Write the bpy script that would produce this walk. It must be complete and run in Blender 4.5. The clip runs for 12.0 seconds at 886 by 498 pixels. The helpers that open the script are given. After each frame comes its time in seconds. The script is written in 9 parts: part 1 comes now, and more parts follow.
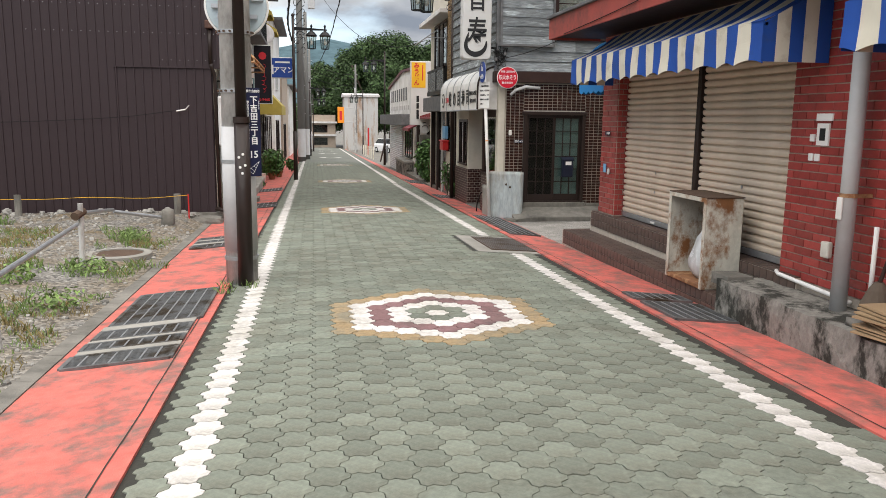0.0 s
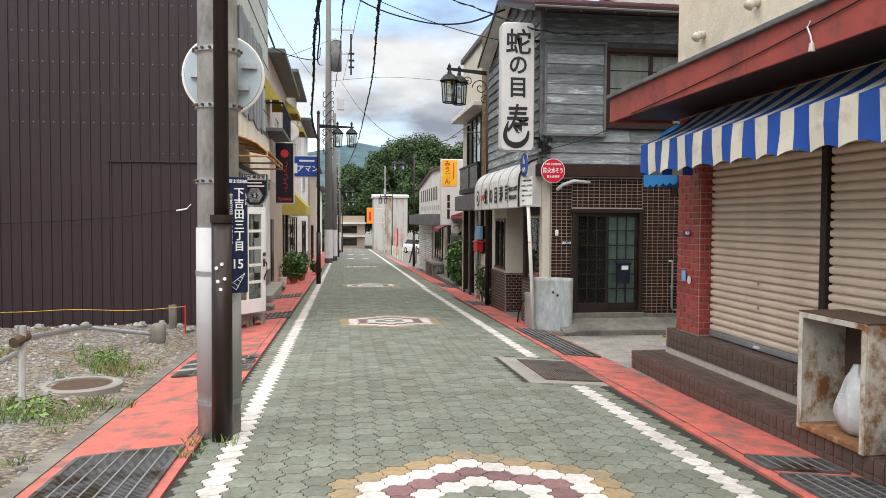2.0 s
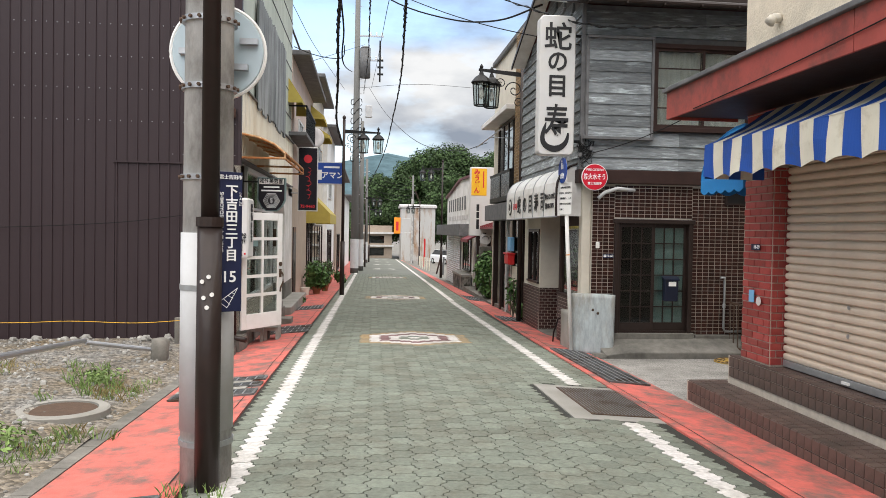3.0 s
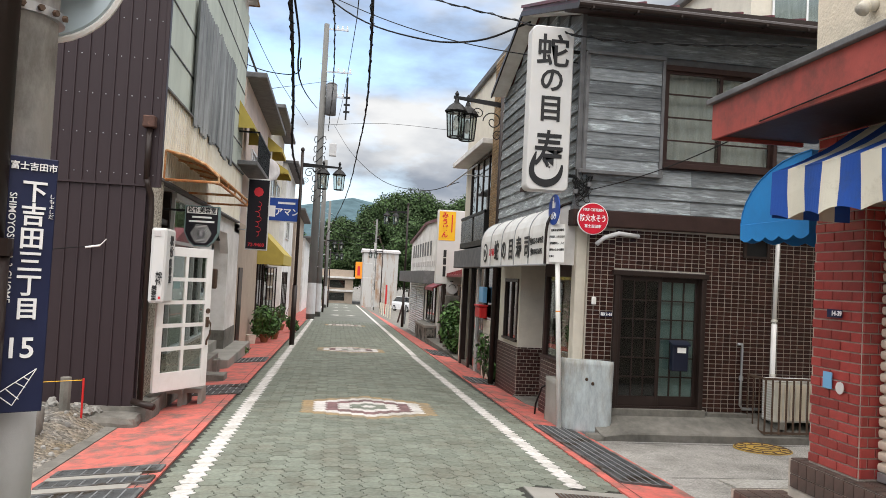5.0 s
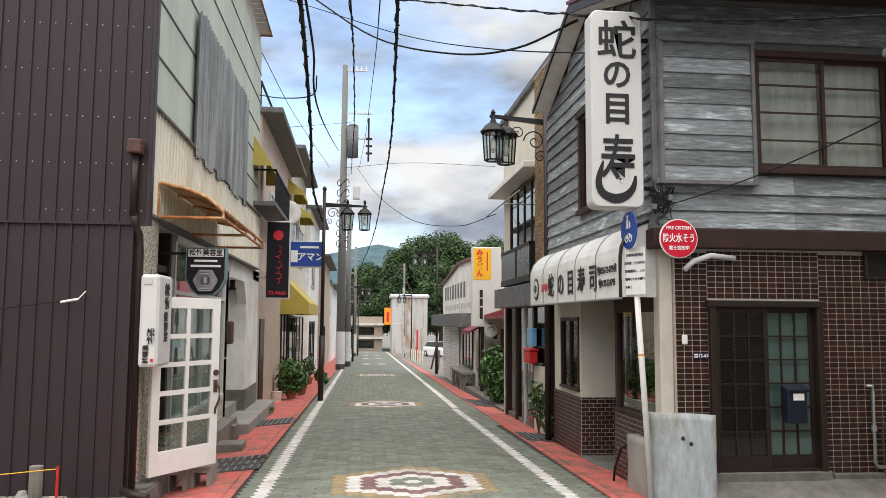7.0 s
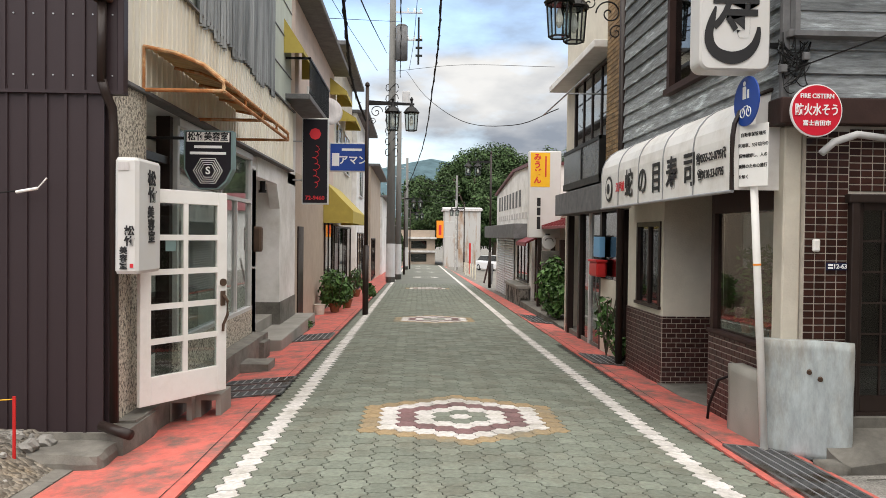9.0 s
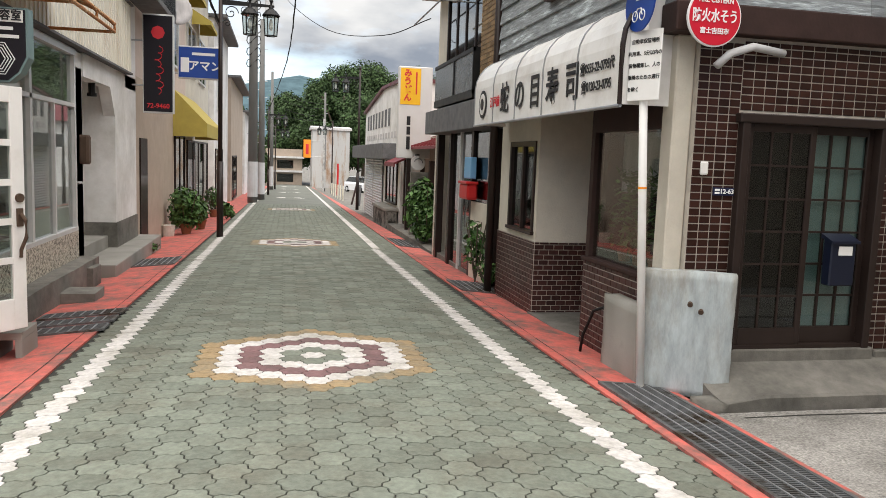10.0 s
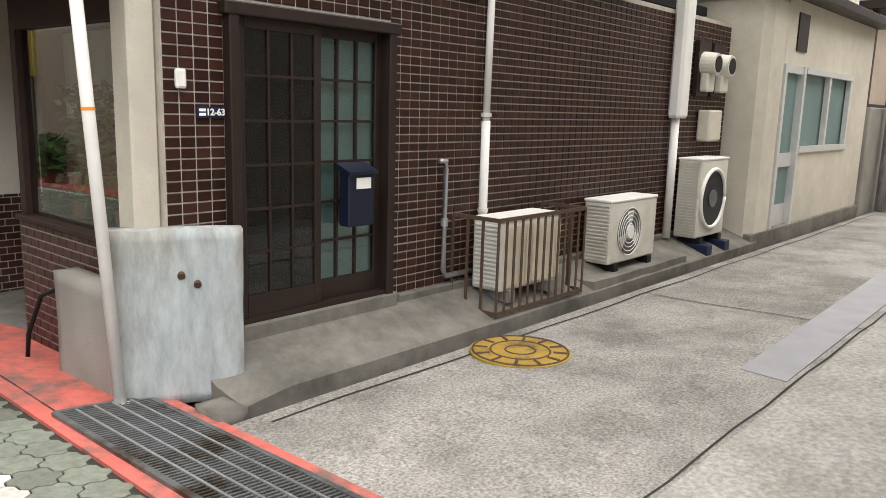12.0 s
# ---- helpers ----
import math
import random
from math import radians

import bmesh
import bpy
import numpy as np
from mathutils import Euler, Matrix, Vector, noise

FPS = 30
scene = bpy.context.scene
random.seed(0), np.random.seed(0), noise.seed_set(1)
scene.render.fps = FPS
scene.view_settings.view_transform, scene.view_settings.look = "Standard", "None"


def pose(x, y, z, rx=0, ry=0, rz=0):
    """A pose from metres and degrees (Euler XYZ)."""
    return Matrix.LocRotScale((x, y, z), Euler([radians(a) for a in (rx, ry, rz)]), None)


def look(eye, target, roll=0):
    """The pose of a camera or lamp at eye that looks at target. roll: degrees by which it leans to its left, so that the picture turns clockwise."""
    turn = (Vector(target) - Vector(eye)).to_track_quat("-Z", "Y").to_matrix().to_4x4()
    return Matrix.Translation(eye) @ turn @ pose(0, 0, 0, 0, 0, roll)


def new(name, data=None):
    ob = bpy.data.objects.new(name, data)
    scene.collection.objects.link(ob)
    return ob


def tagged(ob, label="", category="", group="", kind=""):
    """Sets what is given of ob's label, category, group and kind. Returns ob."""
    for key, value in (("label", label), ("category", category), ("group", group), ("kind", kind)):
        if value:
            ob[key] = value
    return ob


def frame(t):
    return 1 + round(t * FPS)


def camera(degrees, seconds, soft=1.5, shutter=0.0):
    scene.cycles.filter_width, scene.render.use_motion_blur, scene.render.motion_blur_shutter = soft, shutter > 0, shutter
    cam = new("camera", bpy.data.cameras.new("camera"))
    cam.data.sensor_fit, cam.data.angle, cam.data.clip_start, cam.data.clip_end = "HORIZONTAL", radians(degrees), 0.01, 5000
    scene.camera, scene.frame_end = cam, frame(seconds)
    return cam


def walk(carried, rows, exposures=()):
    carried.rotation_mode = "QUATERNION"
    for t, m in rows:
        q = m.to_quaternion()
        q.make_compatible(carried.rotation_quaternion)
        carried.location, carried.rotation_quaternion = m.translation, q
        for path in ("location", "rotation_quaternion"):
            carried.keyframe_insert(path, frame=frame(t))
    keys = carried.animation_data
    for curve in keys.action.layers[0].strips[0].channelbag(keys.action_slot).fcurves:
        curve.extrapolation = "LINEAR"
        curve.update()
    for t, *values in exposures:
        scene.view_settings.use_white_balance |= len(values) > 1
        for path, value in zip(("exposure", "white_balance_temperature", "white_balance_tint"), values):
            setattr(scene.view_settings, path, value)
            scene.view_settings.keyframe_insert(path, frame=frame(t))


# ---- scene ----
cam = camera(59.8, 12.0, soft=0.6)
METRES, EYE, TILT, LEAN, TURN = 11.6, 1.5, 0.0, 0.0, -9.9
ROWS = [
    (0.0, 0.0, 0.0, 0.0, 0.11, -9.57, -0.64),
    (0.5, -0.0025, 0.0453, 0.0001, -0.17, -6.21, -1.23),
    (1.0, -0.0047, 0.0886, 0.0, -0.21, -4.0, -1.17),
    (1.5, -0.0064, 0.133, -0.0009, 1.18, -2.99, -0.81),
    (2.0, -0.0117, 0.1783, -0.0022, 2.25, -2.21, -0.3),
    (2.5, -0.0131, 0.224, -0.0045, 3.07, -1.85, -0.62),
    (3.0, -0.019, 0.2695, -0.0047, 4.3, -1.42, -1.01),
    (5.0, -0.0358, 0.4539, -0.0052, 1.51, 2.18, -2.93),
    (5.5, -0.0435, 0.4959, -0.0055, 0.67, 2.97, -2.87),
    (6.0, -0.0493, 0.5327, -0.0057, 2.01, 3.75, -1.83),
    (6.5, -0.0578, 0.5692, -0.005, 2.56, 5.35, -0.54),
    (8.5, -0.0738, 0.7218, -0.0132, 7.55, 3.42, -1.03),
    (9.0, -0.0753, 0.76, -0.0172, 7.57, -1.05, -0.66),
    (9.5, -0.0735, 0.7965, -0.0198, 5.47, -4.38, -1.74),
    (10.0, -0.0732, 0.8361, -0.0225, -2.03, -6.59, -2.11),
    (10.5, -0.0652, 0.8749, -0.0259, -11.27, -9.25, -2.09),
    (11.0, -0.0553, 0.9126, -0.0277, -19.43, -10.66, -2.15),
    (11.5, -0.04, 0.9465, -0.028, -29.25, -10.1, -1.29),
    (12.0, -0.0163, 0.9812, -0.0309, -38.82, -10.41, -1.64),
]
walk(cam, [(t, pose(0, 0, EYE, TILT, LEAN, TURN) @ pose(METRES * x, METRES * y, METRES * z, 90 + pitch, roll, yaw)) for t, x, y, z, yaw, pitch, roll in ROWS], [(0, 1.2, 6650, 10), (2.5, 1.33, 6600, 10), (6.5, 1.33, 6600, 10), (9.5, 1.3, 6800, 10), (10.5, 1.42, 6650, 10), (11, 1.48, 6700, 10), (12, 1.66, 6700, 10)])

# ---- world, sun ----
SUN_ELEV, SUN_AZ = 74.0, 190.0
world = bpy.data.worlds.new("world")
scene.world = world
world.use_nodes = True
wn, wl = world.node_tree.nodes, world.node_tree.links
wn.clear()
w_out = wn.new("ShaderNodeOutputWorld")
w_bg = wn.new("ShaderNodeBackground")
w_bg.inputs["Strength"].default_value = 0.15
w_sky = wn.new("ShaderNodeTexSky")
w_sky.sky_type = "NISHITA"
w_sky.sun_disc = False
w_sky.sun_elevation = radians(SUN_ELEV)
w_sky.sun_rotation = radians(SUN_AZ)
w_co = wn.new("ShaderNodeTexCoord")
w_map = wn.new("ShaderNodeMapping")
w_map.inputs["Scale"].default_value = (1.0, 1.0, 2.6)
w_map.inputs["Location"].default_value = (0.35, 0.1, 0.2)
w_n1 = wn.new("ShaderNodeTexNoise")
w_n1.inputs["Scale"].default_value = 3.1
w_n1.inputs["Detail"].default_value = 9.0
w_n1.inputs["Roughness"].default_value = 0.55
w_r1 = wn.new("ShaderNodeMapRange")
w_r1.inputs["From Min"].default_value = 0.33
w_r1.inputs["From Max"].default_value = 0.56
w_n2 = wn.new("ShaderNodeTexNoise")
w_n2.inputs["Scale"].default_value = 4.2
w_n2.inputs["Detail"].default_value = 6.0
w_ramp = wn.new("ShaderNodeValToRGB")
w_ramp.color_ramp.elements[0].position, w_ramp.color_ramp.elements[0].color = 0.42, (0.85, 0.98, 1.2, 1)
w_ramp.color_ramp.elements[1].position, w_ramp.color_ramp.elements[1].color = 0.66, (2.45, 2.49, 2.53, 1)
w_mix = wn.new("ShaderNodeMix")
w_mix.data_type = "RGBA"
wl.new(w_co.outputs["Generated"], w_map.inputs["Vector"])
wl.new(w_map.outputs["Vector"], w_n1.inputs["Vector"])
wl.new(w_map.outputs["Vector"], w_n2.inputs["Vector"])
wl.new(w_n1.outputs["Fac"], w_r1.inputs["Value"])
wl.new(w_n2.outputs["Fac"], w_ramp.inputs["Fac"])
wl.new(w_r1.outputs["Result"], w_mix.inputs["Factor"])
wl.new(w_sky.outputs["Color"], w_mix.inputs["A"])
wl.new(w_ramp.outputs["Color"], w_mix.inputs["B"])
wl.new(w_mix.outputs["Result"], w_bg.inputs["Color"])
wl.new(w_bg.outputs["Background"], w_out.inputs["Surface"])
sun_data = bpy.data.lights.new("sun", "SUN")
sun_data.energy = 2.7
sun_data.angle = radians(110)
sun_data.color = (1.0, 0.95, 0.88)
sun = new("sun", sun_data)
az, el = radians(SUN_AZ), radians(SUN_ELEV)
sun.matrix_world = look((0, 0, 30), (-math.sin(az) * math.cos(el) * 9, -math.cos(az) * math.cos(el) * 9, 30 - 9 * math.sin(el)))

# ---- materials ----
def inp(node, key):
    return node.inputs[key]


def surf(name, col, rough=0.75, metal=0.0, vary=0.18, scale=7.0, dirt=None, dirt_scale=1.3, dirt_amount=0.5, dirt_edge=0.12,
         bump=0.15, grain=70.0, streak=0.0, pick="", pick_amount=0.3, spec=0.4, coat=0.0):
    """A painted, cast or sawn surface: grain, blotches, an optional second colour in patches, fine relief."""
    m = bpy.data.materials.new(name)
    m.use_nodes = True
    nt = m.node_tree
    n, l = nt.nodes, nt.links
    b = n["Principled BSDF"]
    inp(b, "Metallic").default_value = metal
    inp(b, "Specular IOR Level").default_value = spec
    inp(b, "Coat Weight").default_value = coat
    co = n.new("ShaderNodeTexCoord")
    mp = n.new("ShaderNodeMapping")
    inp(mp, "Scale").default_value = (1, 1, 1) if not streak else (1, 1, streak)
    l.new(co.outputs["Object"], mp.inputs["Vector"])
    n1 = n.new("ShaderNodeTexNoise")
    inp(n1, "Scale").default_value = scale
    inp(n1, "Detail").default_value = 7
    inp(n1, "Roughness").default_value = 0.65
    l.new(mp.outputs["Vector"], n1.inputs["Vector"])
    r1 = n.new("ShaderNodeMapRange")
    inp(r1, "From Min").default_value, inp(r1, "From Max").default_value = 0.25, 0.75
    inp(r1, "To Min").default_value, inp(r1, "To Max").default_value = 1 - vary, 1 + vary
    l.new(n1.outputs["Fac"], r1.inputs["Value"])
    base = n.new("ShaderNodeRGB")
    base.outputs[0].default_value = (*col, 1)
    cur = base.outputs[0]
    if dirt:
        n2 = n.new("ShaderNodeTexNoise")
        inp(n2, "Scale").default_value = dirt_scale
        inp(n2, "Detail").default_value = 9
        inp(n2, "Roughness").default_value = 0.7
        l.new(mp.outputs["Vector"], n2.inputs["Vector"])
        r2 = n.new("ShaderNodeMapRange")
        mid = 0.72 - 0.42 * dirt_amount
        inp(r2, "From Min").default_value, inp(r2, "From Max").default_value = mid - dirt_edge / 2, mid + dirt_edge / 2
        l.new(n2.outputs["Fac"], r2.inputs["Value"])
        mx = n.new("ShaderNodeMix")
        mx.data_type = "RGBA"
        l.new(r2.outputs["Result"], mx.inputs["Factor"])
        l.new(cur, mx.inputs["A"])
        inp(mx, "B").default_value = (*dirt, 1)
        cur = mx.outputs["Result"]
    mul = n.new("ShaderNodeVectorMath")
    mul.operation = "SCALE"
    l.new(cur, mul.inputs[0])
    l.new(r1.outputs["Result"], mul.inputs["Scale"])
    cur = mul.outputs["Vector"]
    if pick:
        if pick == "object":
            src = n.new("ShaderNodeObjectInfo").outputs["Random"]
        else:
            src = n.new("ShaderNodeNewGeometry").outputs["Random Per Island"]
        r3 = n.new("ShaderNodeMapRange")
        inp(r3, "To Min").default_value, inp(r3, "To Max").default_value = 1 - pick_amount, 1 + pick_amount
        l.new(src, r3.inputs["Value"])
        mul2 = n.new("ShaderNodeVectorMath")
        mul2.operation = "SCALE"
        l.new(cur, mul2.inputs[0])
        l.new(r3.outputs["Result"], mul2.inputs["Scale"])
        cur = mul2.outputs["Vector"]
    l.new(cur, b.inputs["Base Color"])
    rr = n.new("ShaderNodeMapRange")
    inp(rr, "To Min").default_value, inp(rr, "To Max").default_value = max(0.03, rough - 0.12), min(1, rough + 0.12)
    l.new(n1.outputs["Fac"], rr.inputs["Value"])
    l.new(rr.outputs["Result"], b.inputs["Roughness"])
    if bump:
        n3 = n.new("ShaderNodeTexNoise")
        inp(n3, "Scale").default_value = grain
        inp(n3, "Detail").default_value = 4
        l.new(mp.outputs["Vector"], n3.inputs["Vector"])
        bp = n.new("ShaderNodeBump")
        inp(bp, "Strength").default_value = bump
        inp(bp, "Distance").default_value = 0.01
        l.new(n3.outputs["Fac"], bp.inputs["Height"])
        l.new(bp.outputs["Normal"], b.inputs["Normal"])
    return m


def glass_mat(name, tint=(0.9, 0.95, 0.93), rough=0.02, alpha=0.35):
    """Window glass: mirror-like gloss over a clear pane, more of it at grazing angles."""
    m = bpy.data.materials.new(name)
    m.use_nodes = True
    n, l = m.node_tree.nodes, m.node_tree.links
    n.clear()
    out = n.new("ShaderNodeOutputMaterial")
    mix = n.new("ShaderNodeMixShader")
    tr = n.new("ShaderNodeBsdfTransparent")
    tr.inputs["Color"].default_value = (*[c * alpha + 0.0 for c in tint], 1)
    gl = n.new("ShaderNodeBsdfGlossy")
    gl.inputs["Roughness"].default_value = rough
    fr = n.new("ShaderNodeLayerWeight")
    fr.inputs["Blend"].default_value = 0.5
    pw = n.new("ShaderNodeMath")
    pw.operation = "POWER"
    pw.inputs[1].default_value = 3.5
    ma = n.new("ShaderNodeMath")
    ma.operation = "MULTIPLY_ADD"
    ma.inputs[1].default_value, ma.inputs[2].default_value = 0.85, 0.06
    l.new(fr.outputs["Facing"], pw.inputs[0])
    l.new(pw.outputs["Value"], ma.inputs[0])
    l.new(ma.outputs["Value"], mix.inputs["Fac"])
    l.new(tr.outputs["BSDF"], mix.inputs[1])
    l.new(gl.outputs["BSDF"], mix.inputs[2])
    l.new(mix.outputs["Shader"], out.inputs["Surface"])
    return m


PAVER = {}
for key, col, d in (("green", (0.172, 0.19, 0.154), (0.145, 0.147, 0.116)), ("white", (0.58, 0.555, 0.53), (0.4, 0.38, 0.34)),
                    ("maroon", (0.2, 0.115, 0.115), (0.13, 0.09, 0.085)), ("tan", (0.31, 0.225, 0.125), (0.2, 0.18, 0.13))):
    for how in ("object", "island"):
        PAVER[key, how] = surf(f"paver_{key}_{how}", col, 0.85, vary=0.3, scale=26, dirt=d, dirt_scale=2.2, dirt_amount=0.42, dirt_edge=0.2,
                               bump=0.35, grain=160, pick=how, pick_amount=0.16 if key == "green" else 0.08, spec=0.25)
JOINT = surf("dark_joint_sand", (0.03, 0.03, 0.024), 0.95, vary=0.3, scale=20, bump=0.3)
ASPHALT = surf("worn_grey_green_paving", (0.145, 0.153, 0.128), 0.88, vary=0.18, scale=2.4, dirt=(0.111, 0.115, 0.0978), dirt_scale=0.5, dirt_amount=0.5, dirt_edge=0.3, bump=0.25, grain=90)
RED = surf("red_painted_concrete", (0.554, 0.128, 0.101), 0.8, vary=0.24, scale=9, dirt=(0.176, 0.11, 0.0924), dirt_scale=3.4, dirt_amount=0.43, dirt_edge=0.2, bump=0.3, grain=120)
CONC = surf("weathered_concrete", (0.2, 0.188, 0.164), 0.9, vary=0.25, scale=6, dirt=(0.088, 0.084, 0.072), dirt_scale=1.6, dirt_amount=0.45, dirt_edge=0.3, bump=0.4, grain=90)
CONC_OLD = surf("blackened_old_concrete", (0.22, 0.21, 0.185), 0.95, vary=0.4, scale=18, dirt=(0.03, 0.03, 0.024), dirt_scale=3.4, dirt_amount=0.48, dirt_edge=0.1, bump=0.7, grain=70, streak=0.6)
CONC_LIGHT = surf("pale_concrete", (0.306, 0.293, 0.264), 0.9, vary=0.2, scale=8, dirt=(0.204, 0.196, 0.17), dirt_scale=2, dirt_amount=0.45, dirt_edge=0.3, bump=0.3, grain=120)
LANE = surf("exposed_aggregate_concrete", (0.317, 0.302, 0.277), 0.9, vary=0.75, scale=60, dirt=(0.18, 0.173, 0.155), dirt_scale=1.5, dirt_amount=0.5, dirt_edge=0.22, bump=0.5, grain=130)


def gravel_mat():
    """Broken stone: cells of many greys over soil-brown patches, with rounded relief."""
    m = surf("grey_gravel", (0.2, 0.19, 0.172), 0.95, vary=0.3, scale=26, dirt=(0.17, 0.13, 0.08), dirt_scale=0.9, dirt_amount=0.45, dirt_edge=0.25, bump=0)
    n, l = m.node_tree.nodes, m.node_tree.links
    b = n["Principled BSDF"]
    co = n.new("ShaderNodeTexCoord")
    vo = n.new("ShaderNodeTexVoronoi")
    inp(vo, "Scale").default_value = 26
    l.new(co.outputs["Object"], vo.inputs["Vector"])
    bw = n.new("ShaderNodeSeparateColor")
    l.new(vo.outputs["Color"], bw.inputs["Color"])
    mr = n.new("ShaderNodeMapRange")
    inp(mr, "To Min").default_value, inp(mr, "To Max").default_value = 0.5, 1.5
    l.new(bw.outputs["Red"], mr.inputs["Value"])
    sc = n.new("ShaderNodeVectorMath")
    sc.operation = "SCALE"
    l.new(b.inputs["Base Color"].links[0].from_socket, sc.inputs[0])
    l.new(mr.outputs["Result"], sc.inputs["Scale"])
    l.new(sc.outputs["Vector"], b.inputs["Base Color"])
    bp = n.new("ShaderNodeBump")
    bp.invert = True
    inp(bp, "Strength").default_value = 1.0
    inp(bp, "Distance").default_value = 0.03
    l.new(vo.outputs["Distance"], bp.inputs["Height"])
    l.new(bp.outputs["Normal"], b.inputs["Normal"])
    return m


GRAVEL = gravel_mat()
STONE = surf("loose_stone", (0.255, 0.246, 0.225), 0.9, vary=0.2, scale=15, pick="island", pick_amount=0.45)
GRASS = surf("weed_leaf", (0.14, 0.21, 0.06), 0.7, vary=0.2, scale=6, bump=0, pick="island", pick_amount=0.45)
DRYGRASS = surf("dry_grass", (0.224, 0.176, 0.072), 0.85, vary=0.2, scale=6, bump=0, pick="island", pick_amount=0.4)
LEAF = surf("shrub_leaf", (0.06, 0.13, 0.03), 0.55, vary=0.25, scale=5, bump=0, pick="island", pick_amount=0.5)
TREELEAF = surf("tree_leaf", (0.045, 0.082, 0.026), 0.85, vary=0.3, scale=0.35, bump=0, pick="island", pick_amount=0.5)
# forest green with the bluish haze of distance mixed into the colour
HILL = surf("hazed_forest_hill", (0.07, 0.11, 0.125), 1.0, vary=0.35, scale=0.06, bump=0, spec=0.0)
BARK = surf("bark", (0.1, 0.075, 0.055), 0.95, bump=0.5, grain=30)
BROWN = surf("brown_metal_cladding", (0.04, 0.0272, 0.0296), 0.45, vary=0.08, scale=3, dirt=(0.032, 0.0216, 0.024), dirt_scale=0.8, dirt_amount=0.5, dirt_edge=0.5, bump=0.03, grain=20, streak=0.15, spec=0.22)
DKBROWN = surf("dark_brown_paint", (0.0228, 0.0143, 0.0117), 0.5, vary=0.2, scale=9, bump=0.05, coat=0.15, spec=0.22)
# real black metal; also painted as shade in drain gaps and holes
BLACK = surf("black_metal_and_gap_shade", (0.0108, 0.0108, 0.0108), 0.45, vary=0.2, scale=9, bump=0.04, spec=0.22)
# near-black paint that stands in for the shade of unlit rooms
ROOM_SHADE = surf("painted_interior_shade", (0.0072, 0.00756, 0.0072), 0.9, vary=0.2, scale=4, bump=0, spec=0.22)
BRICK_O = surf("glazed_red_brick", (0.29, 0.042, 0.036), 0.38, vary=0.2, scale=14, bump=0.12, grain=60, pick="object", pick_amount=0.22, coat=0.25)
BRICK_I = surf("glazed_red_brick_far", (0.29, 0.042, 0.036), 0.38, vary=0.2, scale=14, bump=0.12, grain=60, pick="island", pick_amount=0.22, coat=0.25)
MORTAR = surf("brick_mortar", (0.42, 0.37, 0.31), 0.95, vary=0.2, scale=14)
TILE_O = surf("brown_glazed_tile", (0.0315, 0.0119, 0.0084), 0.38, vary=0.2, scale=10, bump=0.05, grain=25, pick="object", pick_amount=0.34, coat=0.05, spec=0.22)
TILE_I = surf("brown_glazed_tile_far", (0.0315, 0.0119, 0.0084), 0.38, vary=0.2, scale=10, bump=0.05, grain=25, pick="island", pick_amount=0.34, coat=0.05, spec=0.22)
TILE_B = surf("blackish_glazed_tile", (0.048, 0.0192, 0.016), 0.42, vary=0.2, scale=10, bump=0.05, grain=25, pick="island", pick_amount=0.3)
GROUT = surf("tile_grout", (0.425, 0.387, 0.332), 0.9, vary=0.25, scale=9)
STEPTILE = surf("brown_step_tile", (0.1, 0.068, 0.056), 0.5, vary=0.15, scale=10, dirt=(0.064, 0.048, 0.04), dirt_scale=2, dirt_amount=0.4, bump=0.1, pick="island", pick_amount=0.15)
SHUTTER = surf("beige_roller_shutter", (0.64, 0.54, 0.43), 0.5, metal=0.1, vary=0.07, scale=3, dirt=(0.5, 0.42, 0.33), dirt_scale=1.1, dirt_amount=0.3, dirt_edge=0.35, bump=0.04, grain=30)
REDFASCIA = surf("faded_red_fascia", (0.33, 0.065, 0.05), 0.6, vary=0.2, scale=4, dirt=(0.17, 0.05, 0.04), dirt_scale=1.2, dirt_amount=0.4, bump=0.1)
CREAM = surf("cream_stucco", (0.713, 0.626, 0.486), 0.92, vary=0.08, scale=5, dirt=(0.464, 0.41, 0.324), dirt_scale=0.9, dirt_amount=0.3, dirt_edge=0.35, bump=0.8, grain=45)
CREAMW = surf("cream_painted_wall", (0.6, 0.56, 0.47), 0.85, vary=0.08, scale=5, dirt=(0.47, 0.43, 0.36), dirt_scale=0.9, dirt_amount=0.35, dirt_edge=0.35, bump=0.35, grain=60)
BEIGE = surf("beige_render", (0.43, 0.35, 0.28), 0.9, vary=0.08, scale=4, dirt=(0.33, 0.27, 0.21), dirt_scale=0.8, dirt_amount=0.3, dirt_edge=0.4, bump=0.3)
PINKISH = surf("pale_pink_render", (0.56, 0.46, 0.4), 0.9, vary=0.08, scale=4, dirt=(0.42, 0.35, 0.3), dirt_scale=0.8, dirt_amount=0.3, dirt_edge=0.4, bump=0.3)
WHITE = surf("white_paint", (0.78, 0.77, 0.74), 0.5, vary=0.05, scale=4, dirt=(0.62, 0.6, 0.55), dirt_scale=1.4, dirt_amount=0.25, dirt_edge=0.3, bump=0.05)
WHITEWALL = surf("white_wall", (0.76, 0.75, 0.73), 0.8, vary=0.07, scale=3, dirt=(0.46, 0.44, 0.4), dirt_scale=0.9, dirt_amount=0.32, dirt_edge=0.35, bump=0.2)
IVORY = surf("ivory_metal_siding", (0.68, 0.64, 0.54), 0.5, vary=0.06, scale=3, dirt=(0.5, 0.42, 0.3), dirt_scale=1.3, dirt_amount=0.28, dirt_edge=0.3, bump=0.05, streak=0.2)
ACWHITE = surf("aged_white_plastic", (0.63, 0.61, 0.54), 0.5, vary=0.06, scale=6, dirt=(0.45, 0.42, 0.35), dirt_scale=2.5, dirt_amount=0.3, dirt_edge=0.3, bump=0.05)
